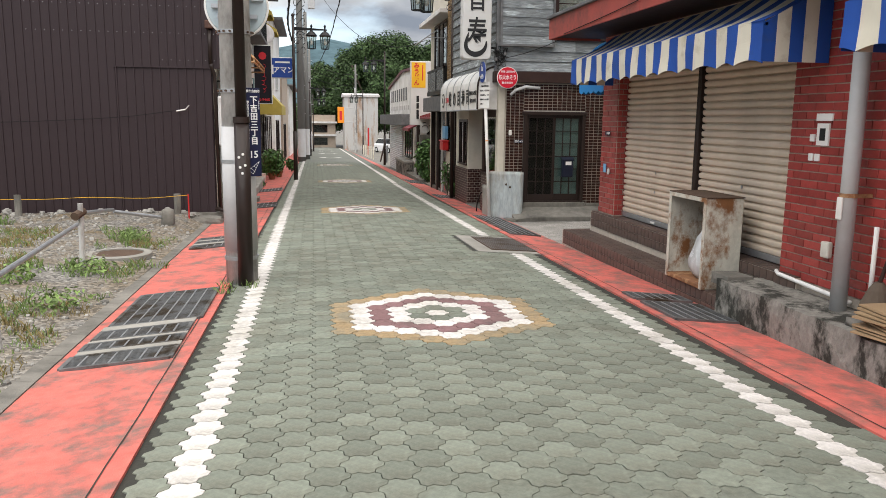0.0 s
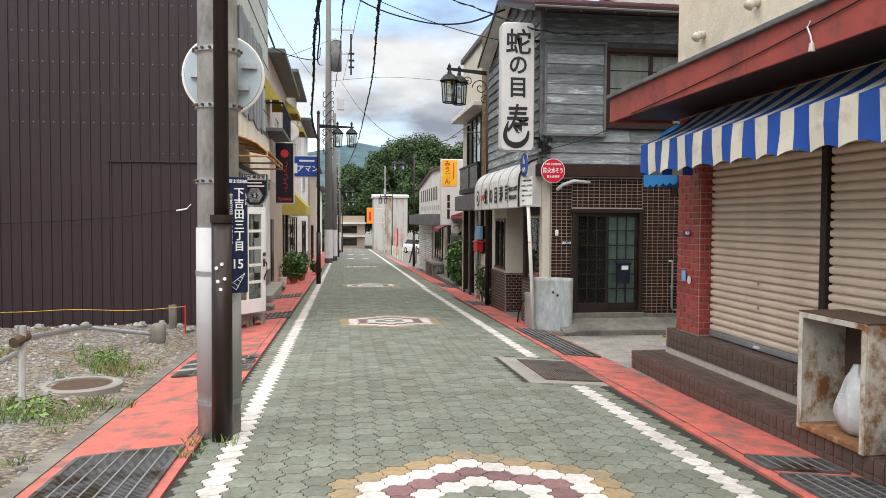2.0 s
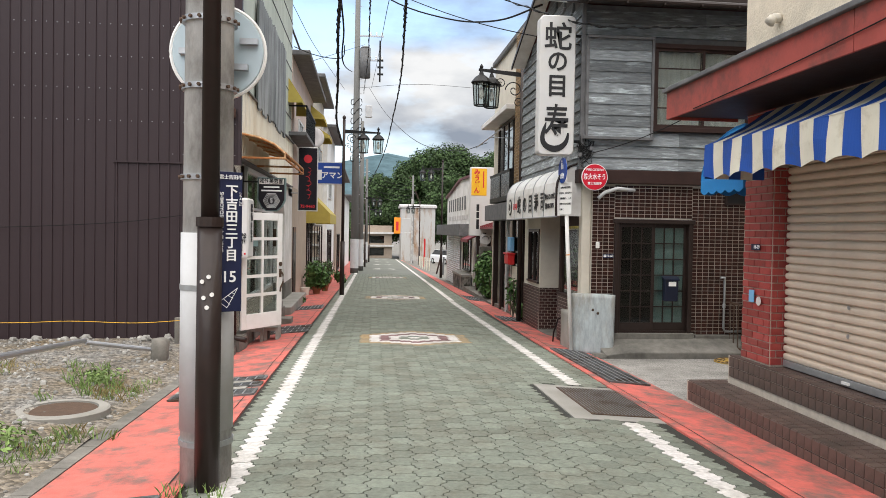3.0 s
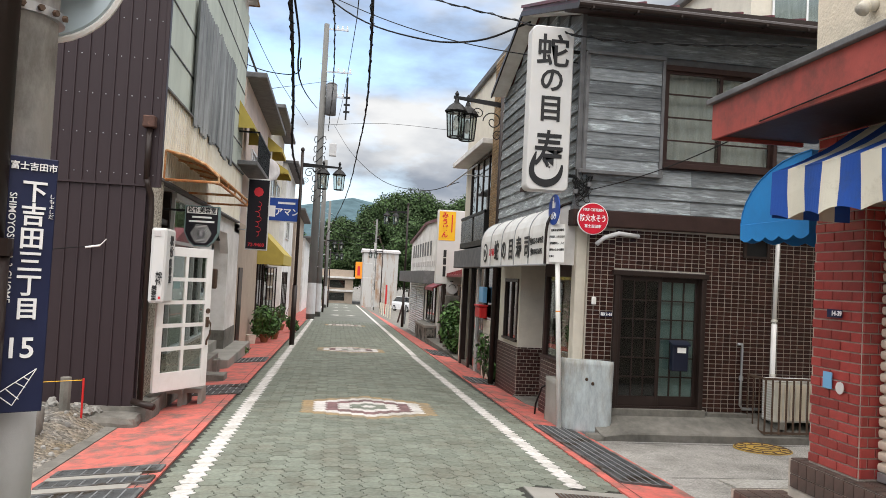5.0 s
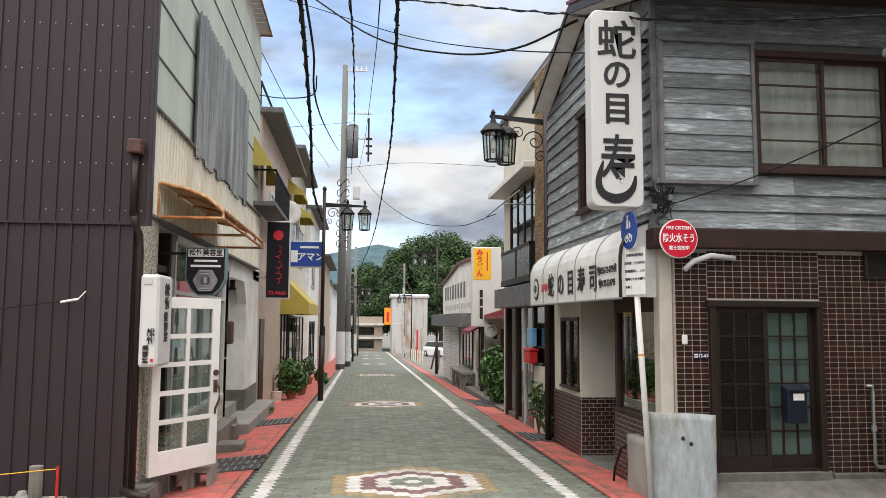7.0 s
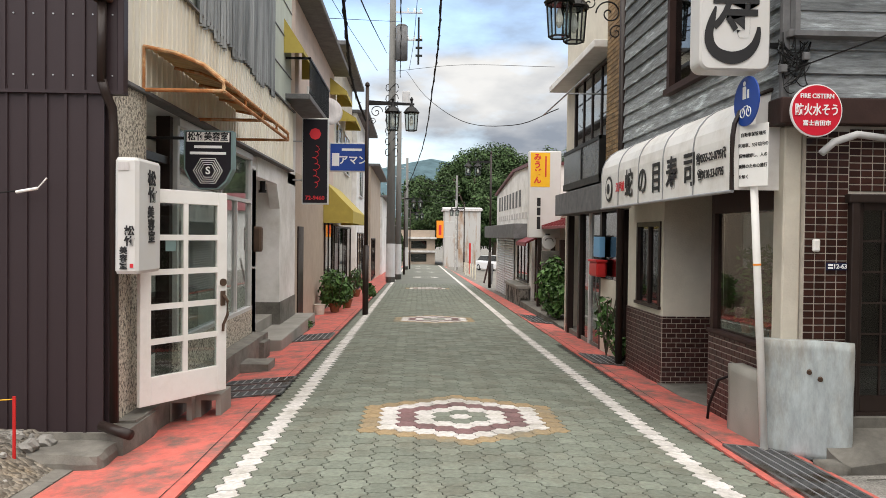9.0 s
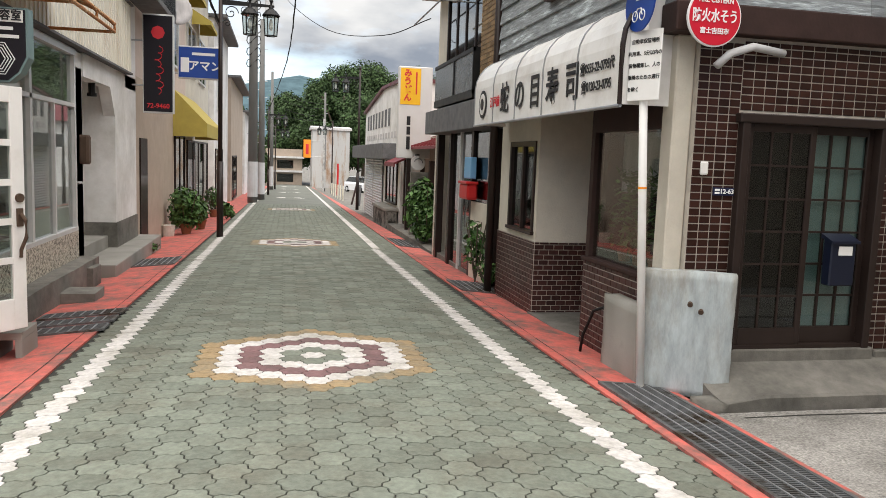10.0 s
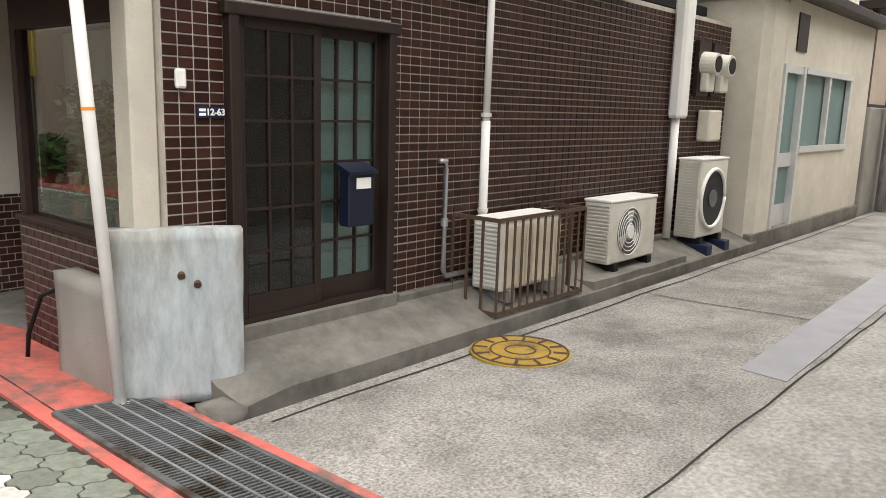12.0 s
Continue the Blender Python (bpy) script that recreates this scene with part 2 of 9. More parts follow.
GREENPANEL = surf("pale_green_grey_board", (0.47, 0.51, 0.44), 0.8, vary=0.08, scale=2, dirt=(0.34, 0.37, 0.32), dirt_scale=1.2, dirt_amount=0.38, dirt_edge=0.35, bump=0.1, streak=0.3)
CORRUG = surf("weathered_grey_corrugated_sheet", (0.3, 0.315, 0.315), 0.7, vary=0.35, scale=6, dirt=(0.075, 0.085, 0.09), dirt_scale=1.8, dirt_amount=0.45, dirt_edge=0.3, bump=0.15, streak=0.12)
OLDWOOD = surf("weathered_grey_board", (0.185, 0.2, 0.205), 0.85, vary=0.6, scale=5, dirt=(0.4, 0.445, 0.455), dirt_scale=1.7, dirt_amount=0.3, dirt_edge=0.1, bump=0.5, grain=40, streak=9.0, pick="object", pick_amount=0.4)
GREYWOOD = surf("grey_weathered_trim", (0.128, 0.128, 0.129), 0.85, vary=0.4, scale=5, bump=0.25, grain=40)
DARKWOOD = surf("dark_red_brown_wood", (0.0364, 0.0189, 0.0154), 0.6, vary=0.3, scale=6, bump=0.15, grain=40, spec=0.22)
ROOFRED = surf("maroon_metal_roof", (0.12, 0.03, 0.035), 0.5, vary=0.2, scale=3, dirt=(0.08, 0.03, 0.03), dirt_scale=1, dirt_amount=0.4, bump=0.05)
ROOFBRT = surf("red_metal_roof", (0.17, 0.0255, 0.0298), 0.5, vary=0.2, scale=3, bump=0.05)
POLE = surf("grey_concrete_pole", (0.493, 0.489, 0.468), 0.85, vary=0.12, scale=6, dirt=(0.255, 0.246, 0.23), dirt_scale=3.2, dirt_amount=0.42, dirt_edge=0.2, bump=0.2, streak=0.5)
POLEWRAP = surf("pale_grey_plastic_wrap", (0.48, 0.48, 0.48), 0.55, vary=0.06, scale=5, dirt=(0.4, 0.396, 0.384), dirt_scale=1.5, dirt_amount=0.3, dirt_edge=0.3, bump=0.08, grain=200)
POLEDK = surf("dark_grey_concrete_pole", (0.13, 0.128, 0.12), 0.85, vary=0.2, scale=3, bump=0.2, streak=0.3)
GALV = surf("galvanised_steel", (0.42, 0.43, 0.44), 0.42, metal=0.75, vary=0.15, scale=12, bump=0.05)
DKSTEEL = surf("dark_steel_grating", (0.15, 0.155, 0.155), 0.55, metal=0.5, vary=0.25, scale=9, dirt=(0.06, 0.045, 0.03), dirt_scale=3, dirt_amount=0.4, bump=0.1)
RUST = surf("rusty_white_enamel", (0.5, 0.48, 0.41), 0.6, vary=0.25, scale=12, dirt=(0.2, 0.085, 0.03), dirt_scale=3.6, dirt_amount=0.42, dirt_edge=0.12, bump=0.3, grain=60, streak=0.7)
RUSTF = surf("rusted_iron", (0.22, 0.1, 0.045), 0.85, vary=0.35, scale=14, dirt=(0.42, 0.25, 0.13), dirt_scale=4, dirt_amount=0.35, bump=0.3)
ORANGEIRON = surf("orange_rusted_iron", (0.42, 0.17, 0.06), 0.85, vary=0.35, scale=14, dirt=(0.55, 0.36, 0.2), dirt_scale=5, dirt_amount=0.4, bump=0.3)
ORANGEPOLY = surf("yellowed_corrugated_plastic", (0.46, 0.32, 0.15), 0.5, vary=0.2, scale=6, dirt=(0.25, 0.15, 0.08), dirt_scale=3, dirt_amount=0.4, bump=0.1)
BLUE = surf("blue_canvas", (0.012, 0.07, 0.33), 0.65, vary=0.15, scale=4, dirt=(0.02, 0.06, 0.22), dirt_scale=2, dirt_amount=0.3, bump=0.15, grain=200)
SKYBLUE = surf("sky_blue_canvas", (0.015, 0.2, 0.5), 0.65, vary=0.12, scale=4, bump=0.15, grain=200)
CANVAS = surf("cream_canvas", (0.64, 0.6, 0.49), 0.7, vary=0.08, scale=4, dirt=(0.48, 0.43, 0.33), dirt_scale=2.5, dirt_amount=0.3, bump=0.15, grain=200)
VINYL = surf("white_vinyl_awning", (0.74, 0.73, 0.7), 0.45, vary=0.06, scale=3, dirt=(0.55, 0.52, 0.47), dirt_scale=2, dirt_amount=0.27, dirt_edge=0.3, bump=0.05)
YELLOW = surf("mustard_canvas", (0.42, 0.33, 0.07), 0.7, vary=0.12, scale=4, bump=0.1)
SIGNWHITE = surf("white_sign_face", (0.56, 0.555, 0.54), 0.5, vary=0.04, scale=3, dirt=(0.558, 0.539, 0.493), dirt_scale=1.6, dirt_amount=0.24, dirt_edge=0.3, bump=0.02)
INK = surf("black_ink", (0.012, 0.012, 0.013), 0.5, vary=0.1, bump=0)
SIGNRED = surf("red_enamel", (0.55, 0.012, 0.03), 0.35, vary=0.06, scale=4, bump=0)
SIGNBLUE = surf("blue_enamel", (0.015, 0.06, 0.3), 0.35, vary=0.06, scale=4, bump=0)
NAVY = surf("navy_enamel", (0.007, 0.012, 0.045), 0.5, vary=0.1, bump=0)
SIGNYEL = surf("yellow_sign_face", (0.75, 0.42, 0.02), 0.4, vary=0.05, bump=0)
SIGNORANGE = surf("orange_sign_face", (0.8, 0.27, 0.02), 0.4, vary=0.05, bump=0)
LETTERW = surf("white_lettering", (0.8, 0.8, 0.79), 0.5, vary=0.03, bump=0)
LETTERR = surf("red_lettering", (0.55, 0.02, 0.03), 0.5, vary=0.03, bump=0)
SIGNBLACK = surf("black_sign_face", (0.012, 0.01, 0.014), 0.55, vary=0.1, bump=0, spec=0.2)
PEBBLE = surf("pebble_dash", (0.55, 0.5, 0.41), 0.9, vary=0.5, scale=38, dirt=(0.11, 0.095, 0.08), dirt_scale=34, dirt_amount=0.45, dirt_edge=0.12, bump=0.9, grain=45)
PLASTIC = surf("clear_plastic_bag", (0.55, 0.57, 0.57), 0.25, vary=0.15, scale=9, bump=0.6, grain=14)
CARDBOARD = surf("cardboard", (0.33, 0.23, 0.13), 0.9, vary=0.15, scale=8, bump=0.1)
GOLD = surf("yellow_painted_iron", (0.42, 0.27, 0.05), 0.6, metal=0.2, vary=0.2, scale=9, dirt=(0.2, 0.13, 0.04), dirt_scale=4, dirt_amount=0.35, bump=0.1)
IRON = surf("rusty_iron_lid", (0.1, 0.065, 0.045), 0.8, metal=0.3, vary=0.3, scale=14, bump=0.3)
YBRICK = surf("yellow_brown_brick", (0.23, 0.15, 0.075), 0.8, vary=0.3, scale=10, bump=0.3, pick="island", pick_amount=0.3)
TERRA = surf("terracotta", (0.224, 0.084, 0.042), 0.85, vary=0.15, scale=9, bump=0.15)
CURTAIN = surf("net_curtain", (0.5, 0.475, 0.465), 0.9, vary=0.3, scale=9, bump=0.1, streak=0.1)
TEALCURT = surf("teal_frosted_panel", (0.15, 0.225, 0.22), 0.5, vary=0.25, scale=3, bump=0.05, streak=0.3)
ALU = surf("aluminium_frame", (0.6, 0.6, 0.585), 0.4, metal=0.25, vary=0.1, scale=8, bump=0.03)
POSTRED = surf("post_red", (0.5, 0.02, 0.02), 0.4, vary=0.08, bump=0)
LTBLUE = surf("light_blue_paint", (0.16, 0.38, 0.6), 0.5, vary=0.08, bump=0)
CARWHITE = surf("white_car_paint", (0.75, 0.75, 0.75), 0.25, vary=0.03, bump=0, coat=0.6)
RUBBER = surf("rubber", (0.012, 0.012, 0.012), 0.8, vary=0.1, bump=0.1, spec=0.22)
MIRRORBACK = surf("grey_blue_mirror_back", (0.42, 0.5, 0.53), 0.45, metal=0.2, vary=0.06, scale=3, bump=0.02)
GLASS = glass_mat("window_glass", alpha=0.88)
DKGLASS = glass_mat("dark_window_glass", (0.6, 0.65, 0.64), alpha=0.8)
FROST = glass_mat("frosted_glass", (0.8, 0.85, 0.85), rough=0.25, alpha=0.75)
LAMPGLASS = glass_mat("lantern_glass", alpha=0.85)


# ---- mesh helpers ----
class Mesh:
    """Gathers vertices and faces for one mesh object."""

    def __init__(self):
        self.v, self.f, self.k = [], [], []

    def face(self, pts, k=0):
        i = len(self.v)
        self.v += [tuple(p) for p in pts]
        self.f.append(tuple(range(i, i + len(pts))))
        self.k.append(k)
        return self

    def solid(self, lower, upper, k=0, cap=True):
        """A closed solid between two rings of the same length (counter-clockwise seen from the upper side)."""
        i, n = len(self.v), len(lower)
        self.v += [tuple(p) for p in lower] + [tuple(p) for p in upper]
        for a in range(n):
            b = (a + 1) % n
            self.f.append((i + a, i + b, i + n + b, i + n + a))
            self.k.append(k)
        if cap:
            self.f += [tuple(i + n + a for a in range(n)), tuple(i + n - 1 - a for a in range(n))]
            self.k += [k, k]
        return self

    def box(self, x0, x1, y0, y1, z0, z1, k=0, bev=0.0):
        x0, x1, y0, y1, z0, z1 = min(x0, x1), max(x0, x1), min(y0, y1), max(y0, y1), min(z0, z1), max(z0, z1)
        b = min(bev, (x1 - x0) / 3, (y1 - y0) / 3, (z1 - z0) / 3)
        ring = lambda d, z: [(x0 + d, y0 + d, z), (x1 - d, y0 + d, z), (x1 - d, y1 - d, z), (x0 + d, y1 - d, z)]
        if b <= 0:
            return self.solid(ring(0, z0), ring(0, z1), k)
        oct_ = lambda d, z: [(x0 + b, y0 + d, z), (x1 - b, y0 + d, z), (x1 - d, y0 + b, z), (x1 - d, y1 - b, z), (x1 - b, y1 - d, z), (x0 + b, y1 - d, z), (x0 + d, y1 - b, z), (x0 + d, y0 + b, z)]
        return self.loft([oct_(b * 0.6, z0), oct_(0, z0 + b), oct_(0, z1 - b), oct_(b * 0.6, z1)], k)

    def loft(self, rings, k=0, cap=True):
        i, n = len(self.v), len(rings[0])
        for r in rings:
            self.v += [tuple(p) for p in r]
        for j in range(len(rings) - 1):
            for a in range(n):
                b = (a + 1) % n
                self.f.append((i + j * n + a, i + j * n + b, i + (j + 1) * n + b, i + (j + 1) * n + a))
                self.k.append(k)
        if cap:
            last = i + (len(rings) - 1) * n
            self.f += [tuple(last + a for a in range(n)), tuple(i + n - 1 - a for a in range(n))]
            self.k += [k, k]
        return self

    def rod(self, p, q, r, r2=None, seg=12, k=0):
        p, q = Vector(p), Vector(q)
        r2 = r if r2 is None else r2
        turn = (q - p).to_track_quat("Z", "Y").to_matrix()
        ring = lambda c, rad: [c + turn @ Vector((rad * math.cos(a), rad * math.sin(a), 0)) for a in (2 * math.pi * s / seg for s in range(seg))]
        return self.loft([ring(p, r), ring(q, r2)], k)

    def tube(self, pts, r, seg=6, k=0):
        pts = [Vector(p) for p in pts]
        rings = []
        for i, p in enumerate(pts):
            d = pts[min(i + 1, len(pts) - 1)] - pts[max(i - 1, 0)]
            turn = d.to_track_quat("Z", "Y").to_matrix()
            rings.append([p + turn @ Vector((r * math.cos(a), r * math.sin(a), 0)) for a in (2 * math.pi * s / seg for s in range(seg))])
        return self.loft(rings, k)

    def turned(self, c, profile, seg=20, k=0):
        """A body of revolution about the upright axis through c; profile: (radius, height) from below."""
        rings = [[(c[0] + max(r, 0.001) * math.cos(a), c[1] + max(r, 0.001) * math.sin(a), c[2] + h) for a in (2 * math.pi * s / seg for s in range(seg))] for r, h in profile]
        return self.loft(rings, k)

    def prism(self, poly, axis, a, b, k=0):
        """A flat polygon drawn out along an axis from a to b. Points: the two other coordinates, in xyz order."""
        put = {"x": lambda u, v, w: (w, u, v), "y": lambda u, v, w: (u, w, v), "z": lambda u, v, w: (u, v, w)}[axis]
        return self.solid([put(u, v, a) for u, v in poly], [put(u, v, b) for u, v in poly], k)

    def add(self, other, k=None):
        i = len(self.v)
        self.v += other.v
        self.f += [tuple(i + a for a in f) for f in other.f]
        self.k += [kk if k is None else k for kk in other.k]
        return self

    def data(self, name, mats, smooth=False):
        me = bpy.data.meshes.new(name)
        me.from_pydata(self.v, [], self.f)
        for m in mats if isinstance(mats, (list, tuple)) else [mats]:
            me.materials.append(m)
        me.polygons.foreach_set("material_index", self.k)
        if smooth:
            me.polygons.foreach_set("use_smooth", [True] * len(self.f))
        bm = bmesh.new()
        bm.from_mesh(me)
        bmesh.ops.recalc_face_normals(bm, faces=bm.faces)
        bm.to_mesh(me)
        bm.free()
        me.update()
        return me


def thing(name, mesh, mats, label, category, group="", kind="", smooth=False):
    return tagged(new(name, mesh.data(name, mats, smooth)), label, category, group, kind)


def hub(name, at, label, category, group="", kind=""):
    ob = new(name)
    ob.empty_display_size = 0.1
    ob.matrix_world = Matrix.Translation(at)
    return tagged(ob, label, category, group, kind)


def part(name, mesh, mats, parent, label="", smooth=False, kind=""):
    ob = new(name, mesh.data(name, mats, smooth))
    ob.parent = parent
    total = Matrix.Identity(4)
    up = parent
    stack = []
    while up is not None:
        stack.append(up.matrix_parent_inverse @ up.matrix_basis)
        up = up.parent
    for s in reversed(stack):
        total = total @ s
    ob.matrix_parent_inverse = total.inverted()
    return tagged(ob, label, kind=kind)


def lettering(text, size, m, mat, parent, name="lettering", bold=0.0, stretch=1.0, depth=0.003, label=""):
    """Raised letters from the built-in font, centred on m, facing m's +z."""
    cu = bpy.data.curves.new(name, "FONT")
    cu.body, cu.size, cu.align_x, cu.align_y, cu.extrude, cu.offset = text, size, "CENTER", "CENTER", depth, bold
    cu.resolution_u = 3
    tmp = bpy.data.objects.new(name, cu)
    scene.collection.objects.link(tmp)
    me = bpy.data.meshes.new_from_object(tmp.evaluated_get(bpy.context.evaluated_depsgraph_get()))
    bpy.data.objects.remove(tmp)
    me.transform(m @ Matrix.Diagonal((stretch, 1, 1, 1)))
    me.materials.clear()
    me.materials.append(mat)
    ob = new(name, me)
    ob.parent = parent
    total, up, stack = Matrix.Identity(4), parent, []
    while up is not None:
        stack.append(up.matrix_parent_inverse @ up.matrix_basis)
        up = up.parent
    for s in reversed(stack):
        total = total @ s
    ob.matrix_parent_inverse = total.inverted()
    return tagged(ob, label)


def south(x, y, z):
    """The pose of a flat sign that faces -y."""
    return pose(x, y, z, 90, 0, 0)


def west(x, y, z):
    return pose(x, y, z, 90, 0, -90)


def east(x, y, z):
    return pose(x, y, z, 90, 0, 90)


# ---- levels and lines of the street ----
def left_line(y):
    return -0.57 + 0.006 * (y - 3)


def right_line(y):
    return 2.72 + 0.004 * (min(y, 25) - 14) + 0.016 * max(0, y - 25) - 0.12 * math.exp(-(max(y, 0) - 3) / 3)


def middle(y):
    return (left_line(y) + right_line(y)) / 2


def fall(y):
    return 0.03 - 0.0235 * min(y, 108)


def g(x, y):
    d = min(abs(x - middle(y)), 2.7)
    return fall(y) - 0.02 * d * d


def red_in_l(y):
    return -0.86 + 0.006 * (y - 3)


def red_in_r(y):
    return 2.93 + 0.0185 * (y - 3)


def red_out_r(y):
    return 3.72 + 0.0085 * (y - 3)


RED_OUT_L = -1.78


def sheet(name, xs, ys, height, mat, label, category, skirt=0.0, kind="structure"):
    """A ground sheet: xs(y) gives the row's stations."""
    me = Mesh()
    rows = [[(x, y, height(x, y)) for x in xs(y)] for y in ys]
    n = len(rows[0])
    for r in rows:
        me.v += r
    for j in range(len(rows) - 1):
        for i in range(n - 1):
            me.f.append((j * n + i, j * n + i + 1, (j + 1) * n + i + 1, (j + 1) * n + i))
            me.k.append(0)
    if skirt:
        for side in (0, n - 1):
            for j in range(len(rows) - 1):
                a, b = rows[j][side], rows[j + 1][side]
                me.face([a, b, (b[0], b[1], b[2] - skirt), (a[0], a[1], a[2] - skirt)])
        for j in (0, len(rows) - 1):
            for i in range(n - 1):
                a, b = rows[j][i], rows[j][i + 1]
                me.face([a, b, (b[0], b[1], b[2] - skirt), (a[0], a[1], a[2] - skirt)])
    return thing(name, me, mat, label, category, kind=kind, smooth=True)


def span(a, b, step):
    n = max(1, round((b - a) / step))
    return [a + (b - a) * i / n for i in range(n + 1)]


# ---- ground ----
sheet("ground", lambda y: [-4000, -400, -60, -20, -6, -4, -2, 0, 2, 4, 6, 8, 20, 60, 400, 4000],
      [-4000, -400, -60, *span(-20, 110, 5), 160, 400, 1500, 4000], lambda x, y: g(x, min(max(y, -60), 400)) - 0.07, CONC, "worn grey ground of the street and yards", "ground")
sheet("road", lambda y: [red_in_l(y) + (red_in_r(y) - red_in_l(y)) * i / 10 for i in range(11)],
      span(-8, 46, 1.0), lambda x, y: g(x, y) - 0.007, JOINT, "dark sand bed under the interlocking pavers", "road")
sheet("road_far", lambda y: [red_in_l(y) + (red_in_r(y) - red_in_l(y)) * i / 10 for i in range(11)],
      span(46, 108, 2.0), lambda x, y: g(x, y), ASPHALT, "grey-green street surface running downhill", "road")
sheet("pavement_1", lambda y: [RED_OUT_L + (red_in_l(y) - RED_OUT_L) * i / 4 for i in range(5)], span(-8, 100, 0.7), lambda x, y: g(x, y) + 0.012, RED, "red painted concrete footway, worn and patchy", "pavement", 0.09)
sheet("pavement_2", lambda y: [red_in_r(y) + (red_out_r(y) - red_in_r(y)) * i / 4 for i in range(5)], span(-8, 100, 0.7), lambda x, y: g(x, y) + 0.012, RED, "red painted concrete footway, worn and patchy", "pavement", 0.09)


def smooth01(t):
    t = min(max(t, 0.0), 1.0)
    return t * t * (3 - 2 * t)


def lot(x, y):
    edge = g(RED_OUT_L, y) + 0.015
    rise = 0.2 * smooth01((RED_OUT_L - 0.12 - x) / 0.4) * max(smooth01((RED_OUT_L - 0.1 - x) / 1.6) * 0.5, smooth01((y - 11.5) / 3.2))
    return edge + rise + 0.03 * noise.noise((x * 1.3, y * 1.3, 0)) + 0.012 * noise.noise((x * 6, y * 6, 3))


sheet("vacant_lot", lambda y: span(-14, RED_OUT_L - 0.12, 0.18), span(-8, 15.15, 0.16), lot, GRAVEL, "vacant lot of grey gravel, dry soil and weeds", "ground")
kerb = Mesh()
for y0 in span(-8, 14.8, 0.6)[:-1]:
    kerb.loft([[(RED_OUT_L - 0.13, y, g(RED_OUT_L, y) - 0.1), (RED_OUT_L - 0.004, y, g(RED_OUT_L, y) - 0.1), (RED_OUT_L - 0.004, y, g(RED_OUT_L, y) + 0.02), (RED_OUT_L - 0.13, y, g(RED_OUT_L, y) + 0.026)] for y in (y0 + 0.004, y0 + 0.596)])
thing("kerb", kerb, CONC, "low worn concrete edging beside the red footway", "kerb", kind="structure")


def lane(x, y):
    return g(4.0, y) - 0.005 + 0.004 * noise.noise((x * 2, y * 2, 1))


sheet("lane", lambda y: [red_out_r(y) + 0.003] + span(4.2, 40, 1.2), span(10.6, 14.42, 0.4), lane, LANE, "pale concrete side lane with joints and stains", "road")

# ---- interlocking pavers ----
COL, ROW = 0.16, 0.19
DECO = [33, 83, 137, 216]


def wavy(cx, cy, ax, ay, gap=0.0043, wave=0.011):
    """Outline of one wavy six-sided paver."""
    a = ax * 2 / 3
    h = ay / 2
    corner = [(a, 0), (a / 2, h), (-a / 2, h), (-a, 0), (-a / 2, -h), (a / 2, -h)]
    out = []
    for i in range(6):
        p, q = Vector(corner[i]), Vector(corner[(i + 1) % 6])
        d = (q - p).normalized()
        left = Vector((-d.y, d.x))
        out += [p, p.lerp(q, 0.3) + left * wave, p.lerp(q, 0.7) - left * wave]
    return [(cx + p.x * (1 - gap / a * 1.0), cy + p.y * (1 - gap / h * 1.0)) for p in out]


def hexdist(i, j):
    q, r = i, j - (i - (i & 1)) // 2
    return max(abs(q), abs(r), abs(q + r))


def paver_colour(i, j):
    for c in DECO:
        d = hexdist(i, j - c)
        if d <= 5:
            return (1, 0, 1, 2, 1, 3)[d]
    if abs(i) == 10:
        v = j * ROW
        if i == 10 and (9.75 < v < 11.75 or v > 25.1):
            return 0
        return 1
    return 0


def paver_place(i, j):
    v = j * ROW + (ROW / 2 if i & 1 else 0)
    return middle(v) + i * COL * ((right_line(v) - left_line(v)) / (20 * COL)), v


PLATE = (2.2, 3.32, 9.85, 11.6)
road = bpy.data.objects["road"]
shape = [Mesh() for _ in range(4)]
outline = wavy(0, 0, COL, ROW)
top = [(x * 0.985, y * 0.985, 0.0) for x, y in outline]
for m_ in shape:
    m_.loft([[(x, y, -0.02) for x, y in outline], [(x, y, -0.002) for x, y in outline], top], 0)
near_data = [shape[k].data("paver", PAVER[("green", "white", "maroon", "tan")[k], "object"]) for k in range(4)]
rest = Mesh()
count = 0
for j in range(-30, 242):
    for i in range(-13, 16):
        x, y = paver_place(i, j)
        if x < red_in_l(y) + 0.05 or x > red_in_r(y) - 0.05:
            continue
        if PLATE[0] < x < PLATE[1] and PLATE[2] < y < PLATE[3]:
            continue
        k = paver_colour(i, j)
        if 16 <= j < 28 and count < 300:
            ob = new("paver", near_data[k])
            ob.parent = road
            z = g(x, y) + random.uniform(-0.0015, 0.0015)
            ob.matrix_basis = pose(x, y, z, math.degrees(-0.0235), math.degrees((x - middle(y)) * 0.04) , 0)
            count += 1
            continue
        lift = random.uniform(-0.0015, 0.0015)
        if y < 18:
            ring = [(x + px_, y + py_) for px_, py_ in outline]
            inner = [(x + px_ * 0.985, y + py_ * 0.985) for px_, py_ in outline]
            rest.loft([[(a, b, g(a, b) - 0.018) for a, b in ring], [(a, b, g(a, b) - 0.002 + lift) for a, b in ring], [(a, b, g(a, b) + lift) for a, b in inner]], k)
            rest.f.pop()
            rest.k.pop()
        else:
            rest.face([(x + px_ * 1.016, y + py_ * 1.016, g(x + px_, y + py_) + lift) for px_, py_ in outline[::1]], k)
part("pavers", rest, [PAVER[c, "island"] for c in ("green", "white", "maroon", "tan")], road, kind="stuff")
